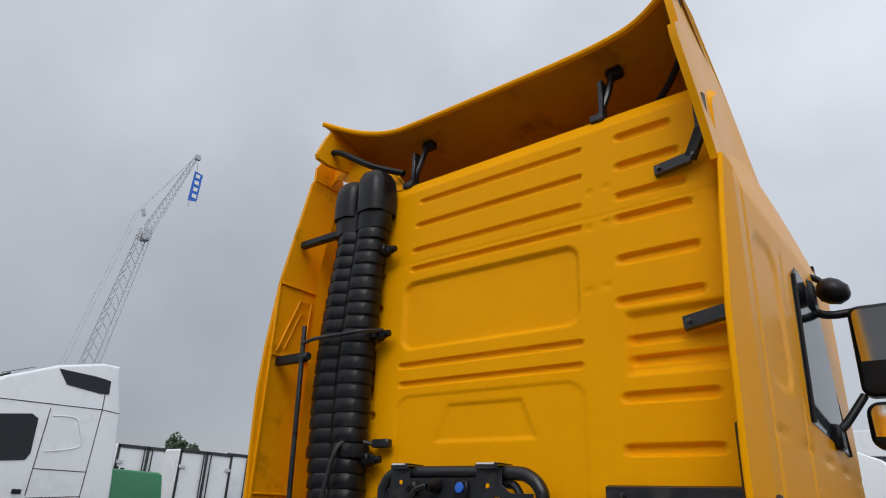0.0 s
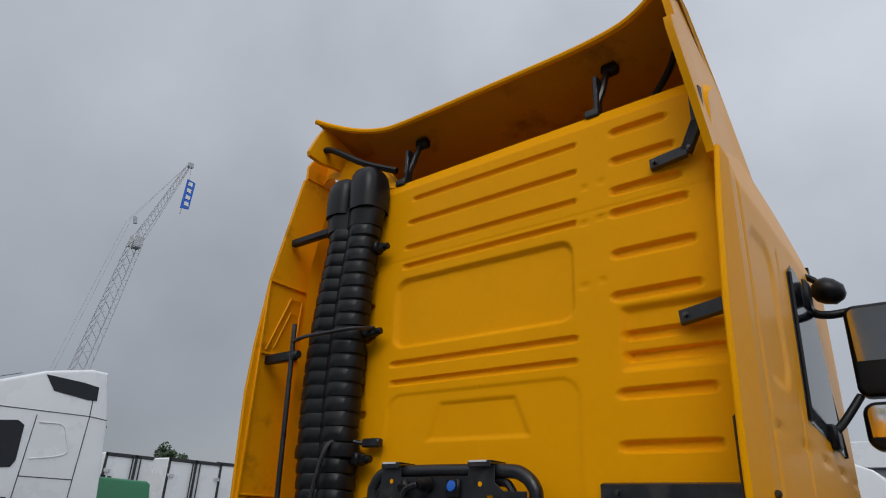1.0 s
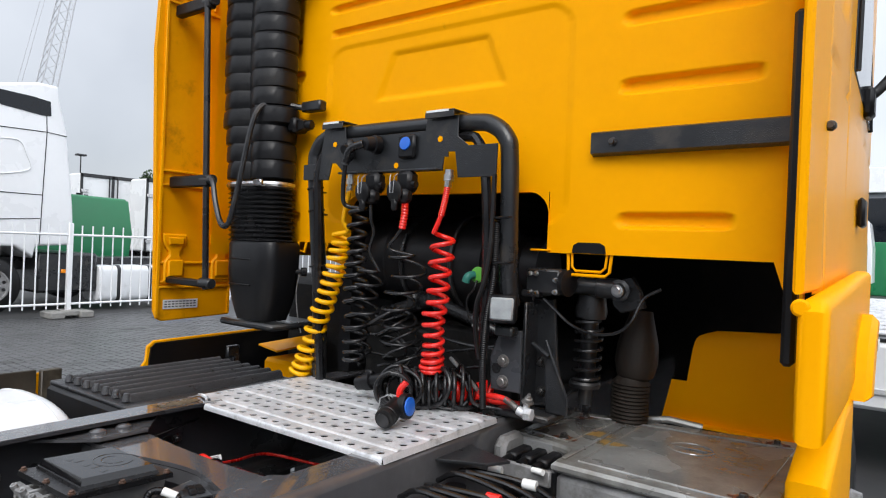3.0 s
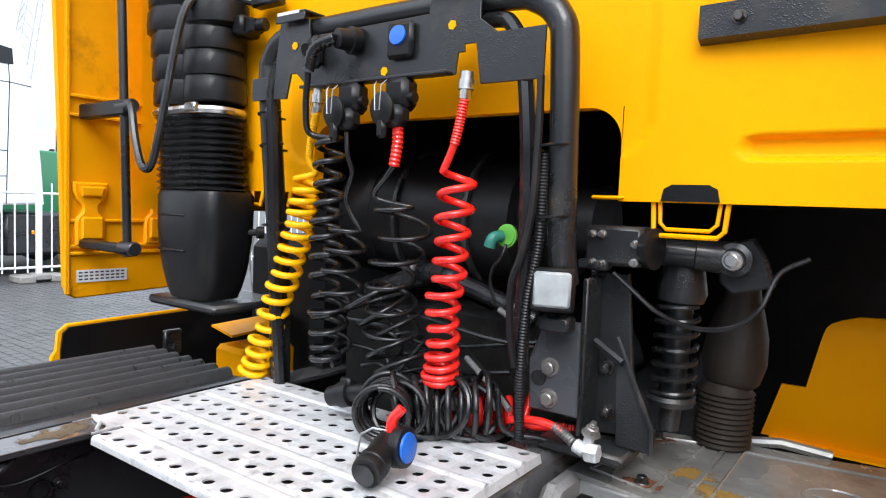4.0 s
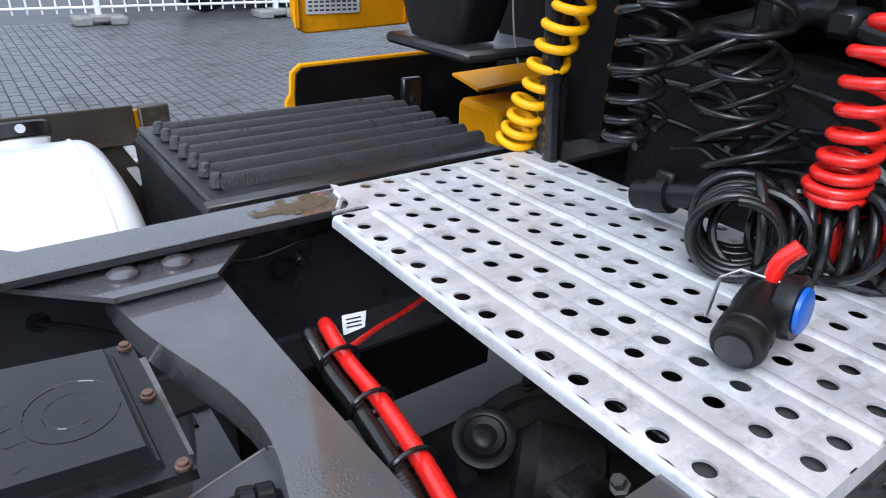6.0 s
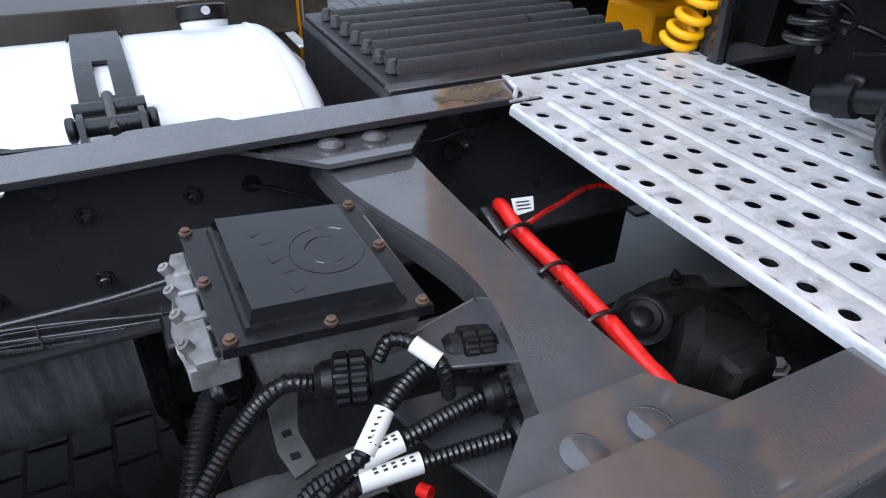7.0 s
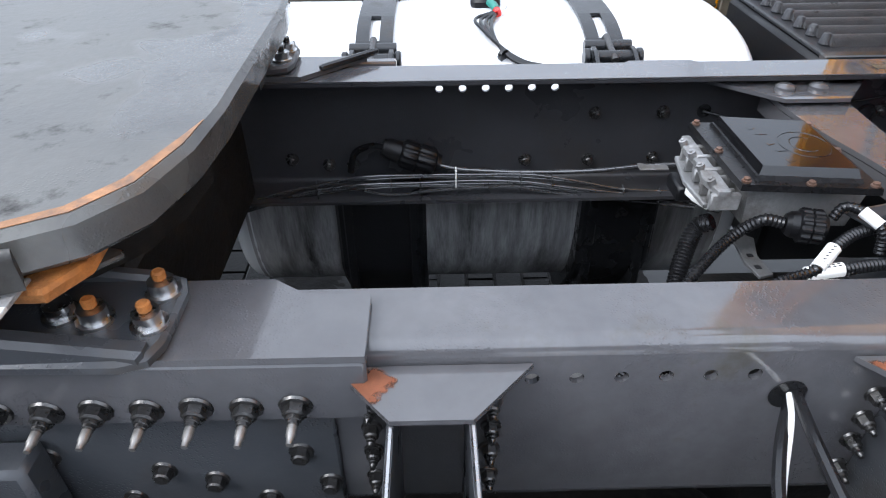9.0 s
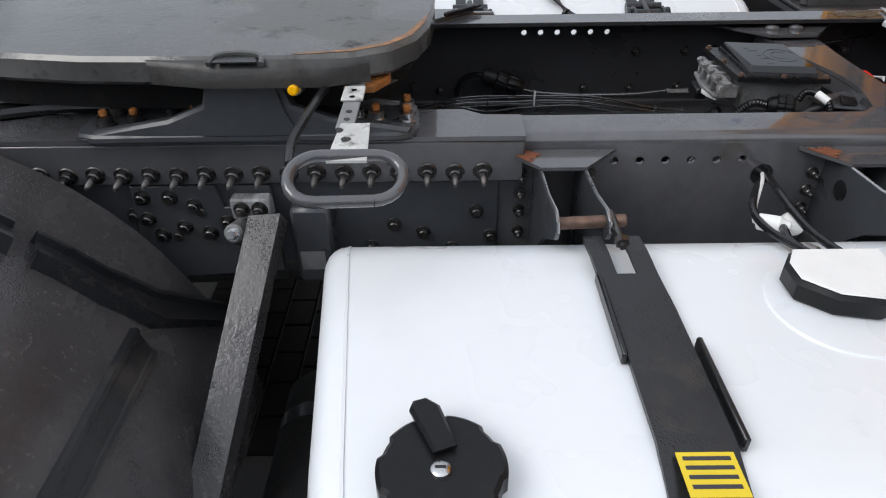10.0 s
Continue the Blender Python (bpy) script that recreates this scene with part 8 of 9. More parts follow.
for k, (a, b) in enumerate((((0.073, -1.065, 0.93), (0.09, -1.008, 0.93)), ((0.096, -0.93, 0.935), (0.108, -0.872, 0.93)), ((0.141, -0.905, 0.90), (0.147, -0.845, 0.90)), ((0.186, -0.893, 0.88), (0.186, -0.838, 0.88)))):
    part("connector", connector(a, b), BLACK_PLASTIC, tub, "round ribbed black connector", smooth=20)
looms = [
    ([(0.073, -1.065, 0.93), (0.064, -1.10, 0.93), (0.06, -1.145, 0.885), (0.10, -1.21, 0.83), (0.15, -1.27, 0.78), (0.2, -1.33, 0.70)], 0.0105),
    ([(0.096, -0.93, 0.935), (0.11, -0.975, 0.93), (0.137, -1.02, 0.918), (0.16, -1.05, 0.90), (0.155, -1.10, 0.87), (0.165, -1.12, 0.83), (0.19, -1.09, 0.79)], 0.0100),
    ([(0.141, -0.905, 0.90), (0.15, -0.96, 0.90), (0.157, -1.01, 0.898), (0.158, -1.055, 0.892), (0.165, -1.095, 0.865), (0.18, -1.10, 0.82), (0.2, -1.07, 0.78)], 0.0105),
    ([(0.186, -0.893, 0.88), (0.18, -0.95, 0.88), (0.176, -1.0, 0.88), (0.170, -1.05, 0.878), (0.178, -1.085, 0.855), (0.20, -1.09, 0.80)], 0.0100),
    ([(-0.01, -1.14, 0.88), (-0.02, -1.16, 0.86), (0.02, -1.19, 0.82), (0.08, -1.22, 0.77), (0.13, -1.26, 0.72)], 0.0170),
    ([(0.13, -1.27, 0.72), (0.14, -1.20, 0.745), (0.15, -1.12, 0.75), (0.19, -1.04, 0.75), (0.25, -0.97, 0.74)], 0.0165),
    ([(0.17, -1.29, 0.70), (0.175, -1.20, 0.73), (0.18, -1.12, 0.735), (0.22, -1.04, 0.735), (0.28, -0.98, 0.73)], 0.0155),
    ([(0.085, -1.0, 0.945), (0.082, -0.985, 0.965), (0.10, -0.963, 0.965), (0.125, -0.945, 0.95), (0.135, -0.94, 0.91)], 0.0085),
]
for pts, r in looms:
    part("loom", corrugated(Geo(), pts, r, 0.0065, 9), BLACK_GLOSS, None, "ribbed black cable loom between the frame rails", origin=pts[0], category="cable loom", group="cable looms")
for a, b in (((0.131, -1.012, 0.922), (0.158, -1.045, 0.903)), ((0.157, -1.005, 0.90), (0.158, -1.06, 0.893)), ((0.176, -0.992, 0.881), (0.170, -1.055, 0.879))):
    t_ = thing("cable_label", a, "white printed sleeve round a cable loom", "label", "cable labels")
    a, b = Vector(a), Vector(b)
    part("sleeve", Geo().cyl(a, b, 0.0113, n=14), LABEL, t_)
    g = Geo()
    d = (b - a)
    for q in (0.15, 0.3, 0.45, 0.6, 0.75):
        for o in (-0.0035, 0.001):
            p = a + d * q + Vector((0.002 + o, 0, 0.0111))
            g.box(p.x - 0.0012, p.x + 0.0012, p.y - 0.0022, p.y + 0.0022, p.z - 0.0003, p.z + 0.0005)
    part("print_bar", g, PRINT, t_)
g = Geo().cyl((0.098, -0.966, 0.9665), (0.123, -0.948, 0.956), 0.0095, n=12)
part("cable_label", g, LABEL, None, "white sleeve on a thin cable", origin=(0.11, -0.957, 0.96), category="label", group="cable labels")
part("red_seal", Geo().cyl((0.18, -0.995, 0.845), (0.192, -0.988, 0.848), 0.008, n=12), RED, None, "red rubber seal on a connector", origin=(0.187, -0.99, 0.848), category="seal")
part("loom_clip", Geo().box(0.165, 0.215, -1.06, -1.02, 0.80, 0.85, 0.008), BLACK_PLASTIC, None, "black plastic cable clip", origin=(0.19, -1.04, 0.80), category="clip")
part("pipe_fitting", Geo().lathe([(0, 0.014), (0.02, 0.014), (0.021, 0.019), (0.035, 0.019), (0.036, 0.012), (0.06, 0.012)], (0.235, -1.0, 0.765), (0.7, 0.7, 0.1), 12), STEEL, None, "bright steel pipe fitting", origin=(0.25, -0.98, 0.765), category="fitting")

shaft = thing("propeller_shaft", (0.05, -1.6, 0.5), "dusty grey propeller shaft under the frame", "propeller shaft")
part("tube", Geo().lathe([(0.23, 0.10), (0.25, 0.10), (0.30, 0.085), (1.62, 0.085)], (0.04, -0.96, 0.555), (0.02, -1, -0.03), 32), SHAFT_GREY, shaft, smooth=30)
part("joint_flange", Geo().lathe([(0, 0.10), (0.02, 0.135), (0.22, 0.14), (0.235, 0.11)], (0.04, -0.96, 0.555), (0.02, -1, -0.03), 32), SHAFT_GREY, shaft, smooth=30)
case = thing("gearbox_tail", (0.05, -0.9, 0.5), "grimy gearbox casing behind the crossmember", "gearbox")
part("casing", Geo().box(-0.20, 0.27, -1.16, -0.30, 0.38, 0.66, 0.06), GRIME_BLACK, case)
part("front_casing", Geo().lathe([(0, 0.06), (0.03, 0.085), (0.30, 0.09), (0.34, 0.12), (0.7, 0.13)], (0.04, -0.80, 0.58), (0, 1, 0.08), 24), GRIME_BLACK, case)

# cables along the inside of the left rail
left_loom = [(-0.33, -2.2, 0.68), (-0.345, -1.968, 0.743), (-0.345, -1.889, 0.762), (-0.345, -1.786, 0.776), (-0.345, -1.659, 0.779), (-0.345, -1.533, 0.780), (-0.345, -1.418, 0.776), (-0.345, -1.327, 0.762), (-0.345, -1.195, 0.740), (-0.345, -1.062, 0.726), (-0.30, -0.98, 0.72)]
for k in range(5):
    oz = 0.0080 * k - 0.016
    pts = [(x + 0.004 * (k % 3), y, z + oz * (1.0 if 2 < i < 8 else 0.75) + 0.0015 * math.sin(2.1 * i + 1.7 * k)) for i, (x, y, z) in enumerate(left_loom)]
    part("air_line", hose(Geo(), pts, 0.0029, 10), AIRLINE, None, "thin black air line clipped along the frame rail", origin=left_loom[4], category="air line", group="air lines")
part("air_line", hose(Geo(), [(-0.345, -1.80, 0.762), (-0.337, -1.75, 0.752), (-0.337, -1.70, 0.748), (-0.337, -1.635, 0.757), (-0.335, -1.52, 0.765), (-0.335, -1.44, 0.765), (-0.335, -1.378, 0.752), (-0.335, -1.219, 0.727), (-0.335, -1.126, 0.717), (-0.32, -1.03, 0.71)], 0.0036, 8), AIRLINE, None, "thin black air line hanging below the loom", origin=(-0.34, -1.5, 0.76), category="air line", group="air lines")
part("cable", hose(Geo(), [(-0.36, -1.625, 0.814), (-0.36, -1.57, 0.799), (-0.36, -1.49, 0.792), (-0.36, -1.417, 0.788), (-0.36, -1.263, 0.789), (-0.36, -1.136, 0.800), (-0.35, -1.02, 0.803), (-0.30, -0.97, 0.80)], 0.0056, 10), AIRLINE, None, "black sheathed cable along the frame rail", origin=(-0.36, -1.4, 0.79), category="cable")
cn = thing("rail_connector", (-0.38, -1.66, 0.82), "large round ribbed black connector clipped to the rail", "connector")
part("body", connector((-0.36, -1.735, 0.858), (-0.36, -1.612, 0.812), 0.0215), BLACK_PLASTIC, cn)
part("cable", hose(Geo(), [(-0.36, -1.725, 0.854), (-0.37, -1.76, 0.855), (-0.385, -1.80, 0.83), (-0.39, -1.815, 0.78)], 0.0075), BLACK_GLOSS, cn)
for i, (y, z) in enumerate(((-1.885, 0.763), (-1.72, 0.779), (-1.575, 0.785), (-1.655, 0.778), (-1.43, 0.777), (-1.36, 0.769), (-1.195, 0.740), (-1.11, 0.732))):
    part("cable_tie", Geo().box(-0.350, -0.329, y - 0.0016, y + 0.0016, z - 0.019, z + (0.026 if i == 2 else 0.019), 0.001), LABEL if i == 2 else AIRLINE, None, "cable tie round the air lines", origin=(-0.34, y, z), category="cable tie", group="cable ties")
part("alloy_tab", Geo().box(-0.365, -0.335, -1.165, -1.10, 0.80, 0.804, 0.001), ALU, None, "small drilled alloy tab", origin=(-0.35, -1.13, 0.80), category="bracket")
part("web_hole", Geo().cyl((-0.4165, -1.018, 0.905), (-0.4155, -1.018, 0.905), 0.016, n=18), BLACK_GLOSS, None, "cable hole through the rail web", origin=(-0.417, -1.018, 0.905), category="hole")
part("wire", hose(Geo(), [(-0.415, -1.02, 0.905), (-0.38, -0.97, 0.90), (-0.33, -0.90, 0.875), (-0.27, -0.85, 0.85)], 0.0035), BLACK_GLOSS, None, "thin black wire through the rail", origin=(-0.41, -1.0, 0.9), category="wire")
part("wire", hose(Geo(), [(-0.413, -0.78, 0.94), (-0.41, -0.70, 0.925), (-0.405, -0.62, 0.94), (-0.41, -0.55, 0.95)], 0.003), BLACK_GLOSS, None, "thin wire along the rail web", origin=(-0.41, -0.7, 0.93), category="wire")
a_, b_ = Vector((-0.352, -1.849, 1.039)), Vector((-0.452, -1.740, 1.039))
d_ = (b_ - a_).normalized() * 0.5
part("rubber_strip", Geo().tube([a_, a_ + d_ * 0.01, b_ - d_ * 0.01, b_], 0.0075, 8, True, [0.005, 0.0075, 0.0075, 0.005]), BLACK_GLOSS, None, "short black rubber strip lying on the rail", origin=a_, category="rubber strip")

# red battery cable beneath the plate
redc = thing("battery_cable", (-0.05, -0.66, 0.8), "thick red battery cable tied to a black loom", "cable")
part("red_cable", hose(Geo(), [(-0.23, -0.63, 0.8), (-0.202, -0.676, 0.9), (-0.104, -0.694, 0.906), (0.008, -0.707, 0.918), (0.13, -0.73, 0.935), (0.21, -0.751, 0.948), (0.266, -0.765, 0.958), (0.36, -0.8, 0.955)], 0.0115, 12), RED, redc)
part("black_loom", corrugated(Geo(), [(-0.25, -0.65, 0.79), (-0.202, -0.702, 0.89), (-0.104, -0.72, 0.896), (0.008, -0.733, 0.908), (0.13, -0.756, 0.925), (0.21, -0.777, 0.938), (0.28, -0.8, 0.93)], 0.013, 0.007, 10), BLACK_GLOSS, redc)
part("thin_red", hose(Geo(), [(-0.13, -0.675, 0.9), (-0.215, -0.549, 0.86), (-0.291, -0.367, 0.82), (-0.1, -0.28, 0.8)], 0.005), RED, redc)
tag_ = part("tag", Geo().add([(-0.225, -0.638, 0.89), (-0.218, -0.599, 0.89), (-0.179, -0.623, 0.89), (-0.175, -0.661, 0.89)], [(0, 1, 2, 3)]), LABEL, redc, "white printed tag")
a_, b_, d_ = Vector((-0.225, -0.638, 0.89)), Vector((-0.218, -0.599, 0.89)), Vector((-0.175, -0.661, 0.89))
for q in (0.25, 0.45, 0.65):
    p_ = a_ + (d_ - a_) * q + (b_ - a_) * 0.15 + Vector((0, 0, 0.0012))
    part("print_bar", Geo().add([tuple(p_), tuple(p_ + (b_ - a_) * 0.6), tuple(p_ + (b_ - a_) * 0.6 + (d_ - a_) * 0.07), tuple(p_ + (d_ - a_) * 0.07)], [(0, 1, 2, 3)]), PRINT, tag_)
for p in [(-0.104, -0.704, 0.906), (0.008, -0.719, 0.916), (0.13, -0.742, 0.933)]:
    part("tie", Geo().tube([(p[0], p[1] + 0.028 * math.cos(a / 2), p[2] + 0.020 * math.sin(a / 2)) for a in range(14)], 0.0035, 6), BLACK_GLOSS, redc)
part("ring_clip", Geo().tube([(-0.40, -0.66 + 0.02 * math.cos(a / 2), 0.90 + 0.02 * math.sin(a / 2)) for a in range(14)], 0.004, 6), BLACK_GLOSS, redc)
dark = thing("steering_gear", (0.1, -0.45, 0.75), "grimy dark pump with hoses below the plate", "pump")
part("body", Geo().lathe([(0, 0.05), (0.02, 0.07), (0.10, 0.07), (0.11, 0.05), (0.2, 0.045)], (0.10, -0.56, 0.80), (0.7, 0.7, -0.1), 18), GRIME_BLACK, dark)
part("bracket", Geo().box(0.20, 0.24, -0.62, -0.55, 0.80, 0.90, 0.008), GRIME_BLACK, dark)
part("plug", Geo().lathe([(0, 0.014), (0.008, 0.014), (0.009, 0.009), (0.022, 0.009)], (0.216, -0.499, 0.835), (0, -0.5, 1), 6), STEEL_DULL, dark)
cap_ = part("cover_cap", Geo().lathe([(0, 0.045), (0.012, 0.045), (0.014, 0.038), (0.012, 0.032), (0.016, 0.028), (0.014, 0.018), (0.017, 0.014), (0.017, 0.002)], (0.021, -0.547, 0.785), (0.35, -0.35, 1), 28), BLACK_PLASTIC, dark, "ribbed round cap")
g = Geo().lathe([(0, 0.135), (0.018, 0.135), (0.020, 0.120), (0.018, 0.104), (0.004, 0.100)], (0.03, -0.43, 0.70), (0, -0.4, 1), 36)
part("flange", g, GRIME_BLACK, dark, "oily round flange", smooth=30)
for k in range(8):
    a = 2 * math.pi * k / 8 + 0.2
    part("flange_bolt", bolt(Geo(), (0.03 + 0.12 * math.cos(a), -0.43 + 0.096 * math.sin(a), 0.718 + 0.054 * math.sin(a)), (0, -0.4, 1), 0.009, 0.01), GRIME_BLACK, dark)
part("lug", Geo().prism([(-0.02, -0.385), (0.01, -0.395), (0.035, -0.335), (0.01, -0.32)], 0.79, 0.80, "z", 0.002), ALU_DARK, dark, "grey lifting lug")

# valves and lines beside the right rail, ahead of the tank
vg = thing("valve_group", (0.55, -0.45, 0.8), "cluster of black valves and air lines beside the rail", "valves")
for k, (x, y, z, w) in enumerate(((0.48, -0.40, 0.86, 0.06), (0.58, -0.46, 0.84, 0.05), (0.66, -0.38, 0.85, 0.055), (0.74, -0.47, 0.83, 0.05), (0.53, -0.53, 0.83, 0.045))):
    part("valve", Geo().box(x - w, x + w, y - w * 0.7, y + w * 0.7, z - 0.05, z + 0.04, 0.012).cyl((x, y, z + 0.04), (x, y, z + 0.06), w * 0.5, n=14), BLACK_PLASTIC, vg)
for k in range(7):
    y = -0.32 - 0.05 * k
    part("air_line", hose(Geo(), [(0.44, y, 0.93), (0.52, y - 0.02, 0.95 + 0.01 * (k % 3)), (0.64, y + 0.03, 0.93), (0.80, y - 0.02, 0.90)], 0.007), BLACK_GLOSS, vg)
for x, y, m_ in ((0.62, -0.30, LABEL), (0.60, -0.44, RED), (0.66, -0.44, LABEL), (0.50, -0.27, LABEL)):
    part("line_end", Geo().cyl((x, y, 0.935), (x + 0.035, y + 0.005, 0.935), 0.013, n=12), m_, vg)
part("bracket", Geo().prism([(0.43, -0.42), (0.55, -0.36), (0.58, -0.30), (0.43, -0.26)], 0.975, 0.983, "z", 0.001), BLACK_METAL, vg)


# ---- the yard around ----
fence = thing("yard_fence", (-10.6, 3.5, 0), "white painted steel bar fence panels on concrete feet", "fence")
bar_ = part("bar", Geo().cyl((-10.6, -6.0, 0.16), (-10.6, -6.0, 1.62), 0.013, n=8), WHITE_PAINT, fence)
for k in range(1, 92):
    y = 0.183 * k
    share(bar_, "bar", fence, (0, y, 0.0))
for k in range(6):
    y0 = -7.5 + 2.75 * k
    part("panel_rail", Geo().cyl((-10.6, y0 + 0.03, 1.45), (-10.6, y0 + 2.72, 1.45), 0.02, n=8), WHITE_PAINT, fence)
    part("panel_rail", Geo().cyl((-10.6, y0 + 0.03, 0.24), (-10.6, y0 + 2.72, 0.24), 0.02, n=8), WHITE_PAINT, fence)
    part("post", Geo().box(-10.64, -10.56, y0 - 0.04, y0 + 0.04, 0.02, 1.66, 0.008), WHITE_PAINT, fence)
    part("concrete_foot", Geo().box(-10.82, -10.38, y0 - 0.36, y0 - 0.12, 0, 0.12, 0.02).box(-10.82, -10.38, y0 + 0.12, y0 + 0.36, 0, 0.12, 0.02).box(-10.78, -10.42, y0 - 0.13, y0 + 0.13, 0.04, 0.14, 0.02), CONCRETE, fence, "grey concrete foot")


def parked_truck(x0, yr, paint, lab, tall=4.17):
    """A tractor unit that faces -y; x0 its near flank, yr the rear edge of its cab."""
    t_ = thing("parked_truck", (x0 - 1.2, yr, 0), lab, "truck", "parked trucks")
    w = 2.4
    k = tall / 4.17
    prof = [(yr + 0.25, 1.25), (yr + 0.2, 2.0), (yr + 0.05, 3.35 * k), (yr - 0.1, 3.95 * k), (yr - 0.13, tall), (yr - 0.45, tall + 0.01), (yr - 1.25, 4.0 * k), (yr - 2.1, 3.65 * k), (yr - 2.45, 3.3 * k), (yr - 2.6, 2.2), (yr - 2.62, 0.7), (yr - 1.95, 0.6), (yr - 1.85, 0.95), (yr - 1.45, 1.2), (yr - 0.75, 1.2), (yr - 0.45, 1.0), (yr - 0.40, 1.22)]
    part("cab_body", Geo().prism(prof, x0 - w, x0, "x", 0.06), paint, t_, smooth=30)
    seam = Geo()
    for a, b in (((yr - 0.36, 1.25), (yr - 0.30, 3.30 * k)), ((yr - 0.30, 3.30 * k), (yr + 0.04, 3.27 * k)), ((yr - 2.5, 3.25 * k), (yr - 0.30, 3.30 * k)), ((yr - 1.27, 1.7), (yr - 1.22, 3.2 * k)), ((yr - 1.25, 2.15), (yr - 0.34, 2.15)), ((yr - 0.3, 3.30 * k), (yr - 0.32, 3.66 * k)), ((yr - 1.25, 1.66), (yr - 0.36, 1.72))):
        seam.tube([(x0 + 0.002, *a), (x0 + 0.002, *b)], 0.008, 6)
    part("seam", seam, BLACK_PLASTIC, t_)
    part("pressed_panel", Geo().tube(curve([(x0 + 0.004, yr - 1.15, 3.08 * k), (x0 + 0.004, yr - 0.75, 3.08 * k), (x0 + 0.004, yr - 0.62, 2.85 * k), (x0 + 0.004, yr - 0.55, 2.62 * k), (x0 + 0.004, yr - 0.75, 2.52 * k), (x0 + 0.004, yr - 1.15, 2.45 * k)], 6), 0.012, 6), paint, t_)
    part("side_window", Geo().prism([(yr - 2.2, 2.2), (yr - 1.42, 2.28), (yr - 1.36, 2.4), (yr - 1.38, 3.0 * k), (yr - 1.5, 3.07 * k), (yr - 2.05, 3.0 * k), (yr - 2.3, 2.7)], x0 + 0.001, x0 + 0.012, "x", 0.003), GLASS_DARK, t_, "dark side window")
    part("upper_window", Geo().prism([(yr - 1.25, 3.93 * k), (yr - 0.55, 3.90 * k), (yr - 0.26, 3.86 * k), (yr - 0.24, 3.60 * k), (yr - 0.40, 3.59 * k), (yr - 1.05, 3.66 * k)], x0 + 0.001, x0 + 0.012, "x", 0.003), GLASS_DARK, t_, "dark panel in the roof fairing")
    part("door_handle", Geo().box(x0, x0 + 0.03, yr - 1.5, yr - 1.35, 1.72, 1.80, 0.01), BLACK_PLASTIC, t_)
    part("chassis", Geo().box(x0 - 1.65, x0 - 0.75, yr - 2.3, yr + 4.0, 0.75, 1.0, 0.02), BLACK_METAL, t_)
    part("under_body", Geo().box(x0 - w + 0.1, x0 - 0.1, yr - 0.35, yr + 0.75, 0.35, 1.1, 0.05), BLACK_METAL, t_)
    part("tank", Geo().prism(round_rect(x0 - 0.70, x0 - 0.02, 0.15, 0.86, 0.12), yr + 0.75, yr + 2.25, "y", 0.03), WHITE_TANK, t_)
    for q in (1.1, 1.75):
        part("tank_strap", Geo().prism(round_rect(x0 - 0.71, x0 - 0.012, 0.14, 0.87, 0.125), yr + q, yr + q + 0.07, "y"), BLACK_METAL, t_)
    part("marker_lamp", Geo().box(x0 - 0.06, x0 - 0.03, yr + 0.05, yr + 0.17, 0.72, 0.79, 0.008), AMBER, t_)
    for q in (-1.1, 3.15):
        c = Vector((x0 - 0.34, yr + q, 0.505))
        part("tyre", Geo()._lathe([(0, 0.30), (0.03, 0.46), (0.08, 0.505), (0.24, 0.505), (0.29, 0.46), (0.32, 0.30)], c, Vector((1, 0, 0)), 32), BLACK_PLASTIC, t_)
        part("rim", Geo()._lathe([(0.312, 0.305), (0.336, 0.298), (0.336, 0.272), (0.325, 0.262), (0.329, 0.15), (0.333, 0.12), (0.352, 0.105), (0.356, 0.02)], c, Vector((1, 0, 0)), 28), ALU, t_)
        for n_i in range(10):
            a = 2 * math.pi * n_i / 10
            part("wheel_nut", Geo().cyl(c + Vector((0.325, 0.145 * math.cos(a), 0.145 * math.sin(a))), c + Vector((0.350, 0.145 * math.cos(a), 0.145 * math.sin(a))), 0.016, n=6), STEEL, t_)
            part("rim_hole", Geo().cyl(c + Vector((0.326, 0.215 * math.cos(a + 0.3), 0.215 * math.sin(a + 0.3))), c + Vector((0.3305, 0.215 * math.cos(a + 0.3), 0.215 * math.sin(a + 0.3))), 0.030, n=12), BLACK_GLOSS, t_)
    g = Geo()
    for q in (yr - 2.0, yr - 1.7):
        g.tube([(x0 - 0.6, q, 3.72 * k), (x0 - 0.6, q + 0.16, 3.8 * k)], 0.02, 6).tube([(x0 - 0.6, q + 0.02, 3.78 * k), (x0 - 0.6, q + 0.55, 3.98 * k)], 0.006, 6)
    part("aerial", g, BLACK_PLASTIC, t_)
    return t_


white_t = parked_truck(-11.5, 3.72, WHITE_PAINT, "white parked tractor unit with dark windows behind the fence")
for x, y in ((-2.85, 21.9), (-2.9, 27.0), (-2.9, 32.2)):
    copy_thing(white_t, pose(x, y, 0, 0, 0, 90))
gt = thing("green_truck", (-15.2, 5.5, 0), "low green truck cab seen from behind the fence", "truck")
part("cab_body", Geo().prism([(4.0, 0.85), (6.35, 0.85), (6.42, 1.5), (6.30, 2.27), (6.2, 2.33), (4.4, 2.36), (4.1, 2.2)], -16.2, -14.0, "x", 0.06), TRUCK_GREEN, gt)
part("roof_beacon", Geo().cyl((-14.6, 5.4, 2.34), (-14.6, 5.4, 2.42), 0.06, n=10).cyl((-14.9, 5.7, 2.34), (-14.9, 5.7, 2.41), 0.05, n=10), BLACK_PLASTIC, gt)
part("chassis", Geo().box(-15.6, -14.4, 3.8, 9.0, 0.45, 0.8, 0.03), BLACK_METAL, gt)
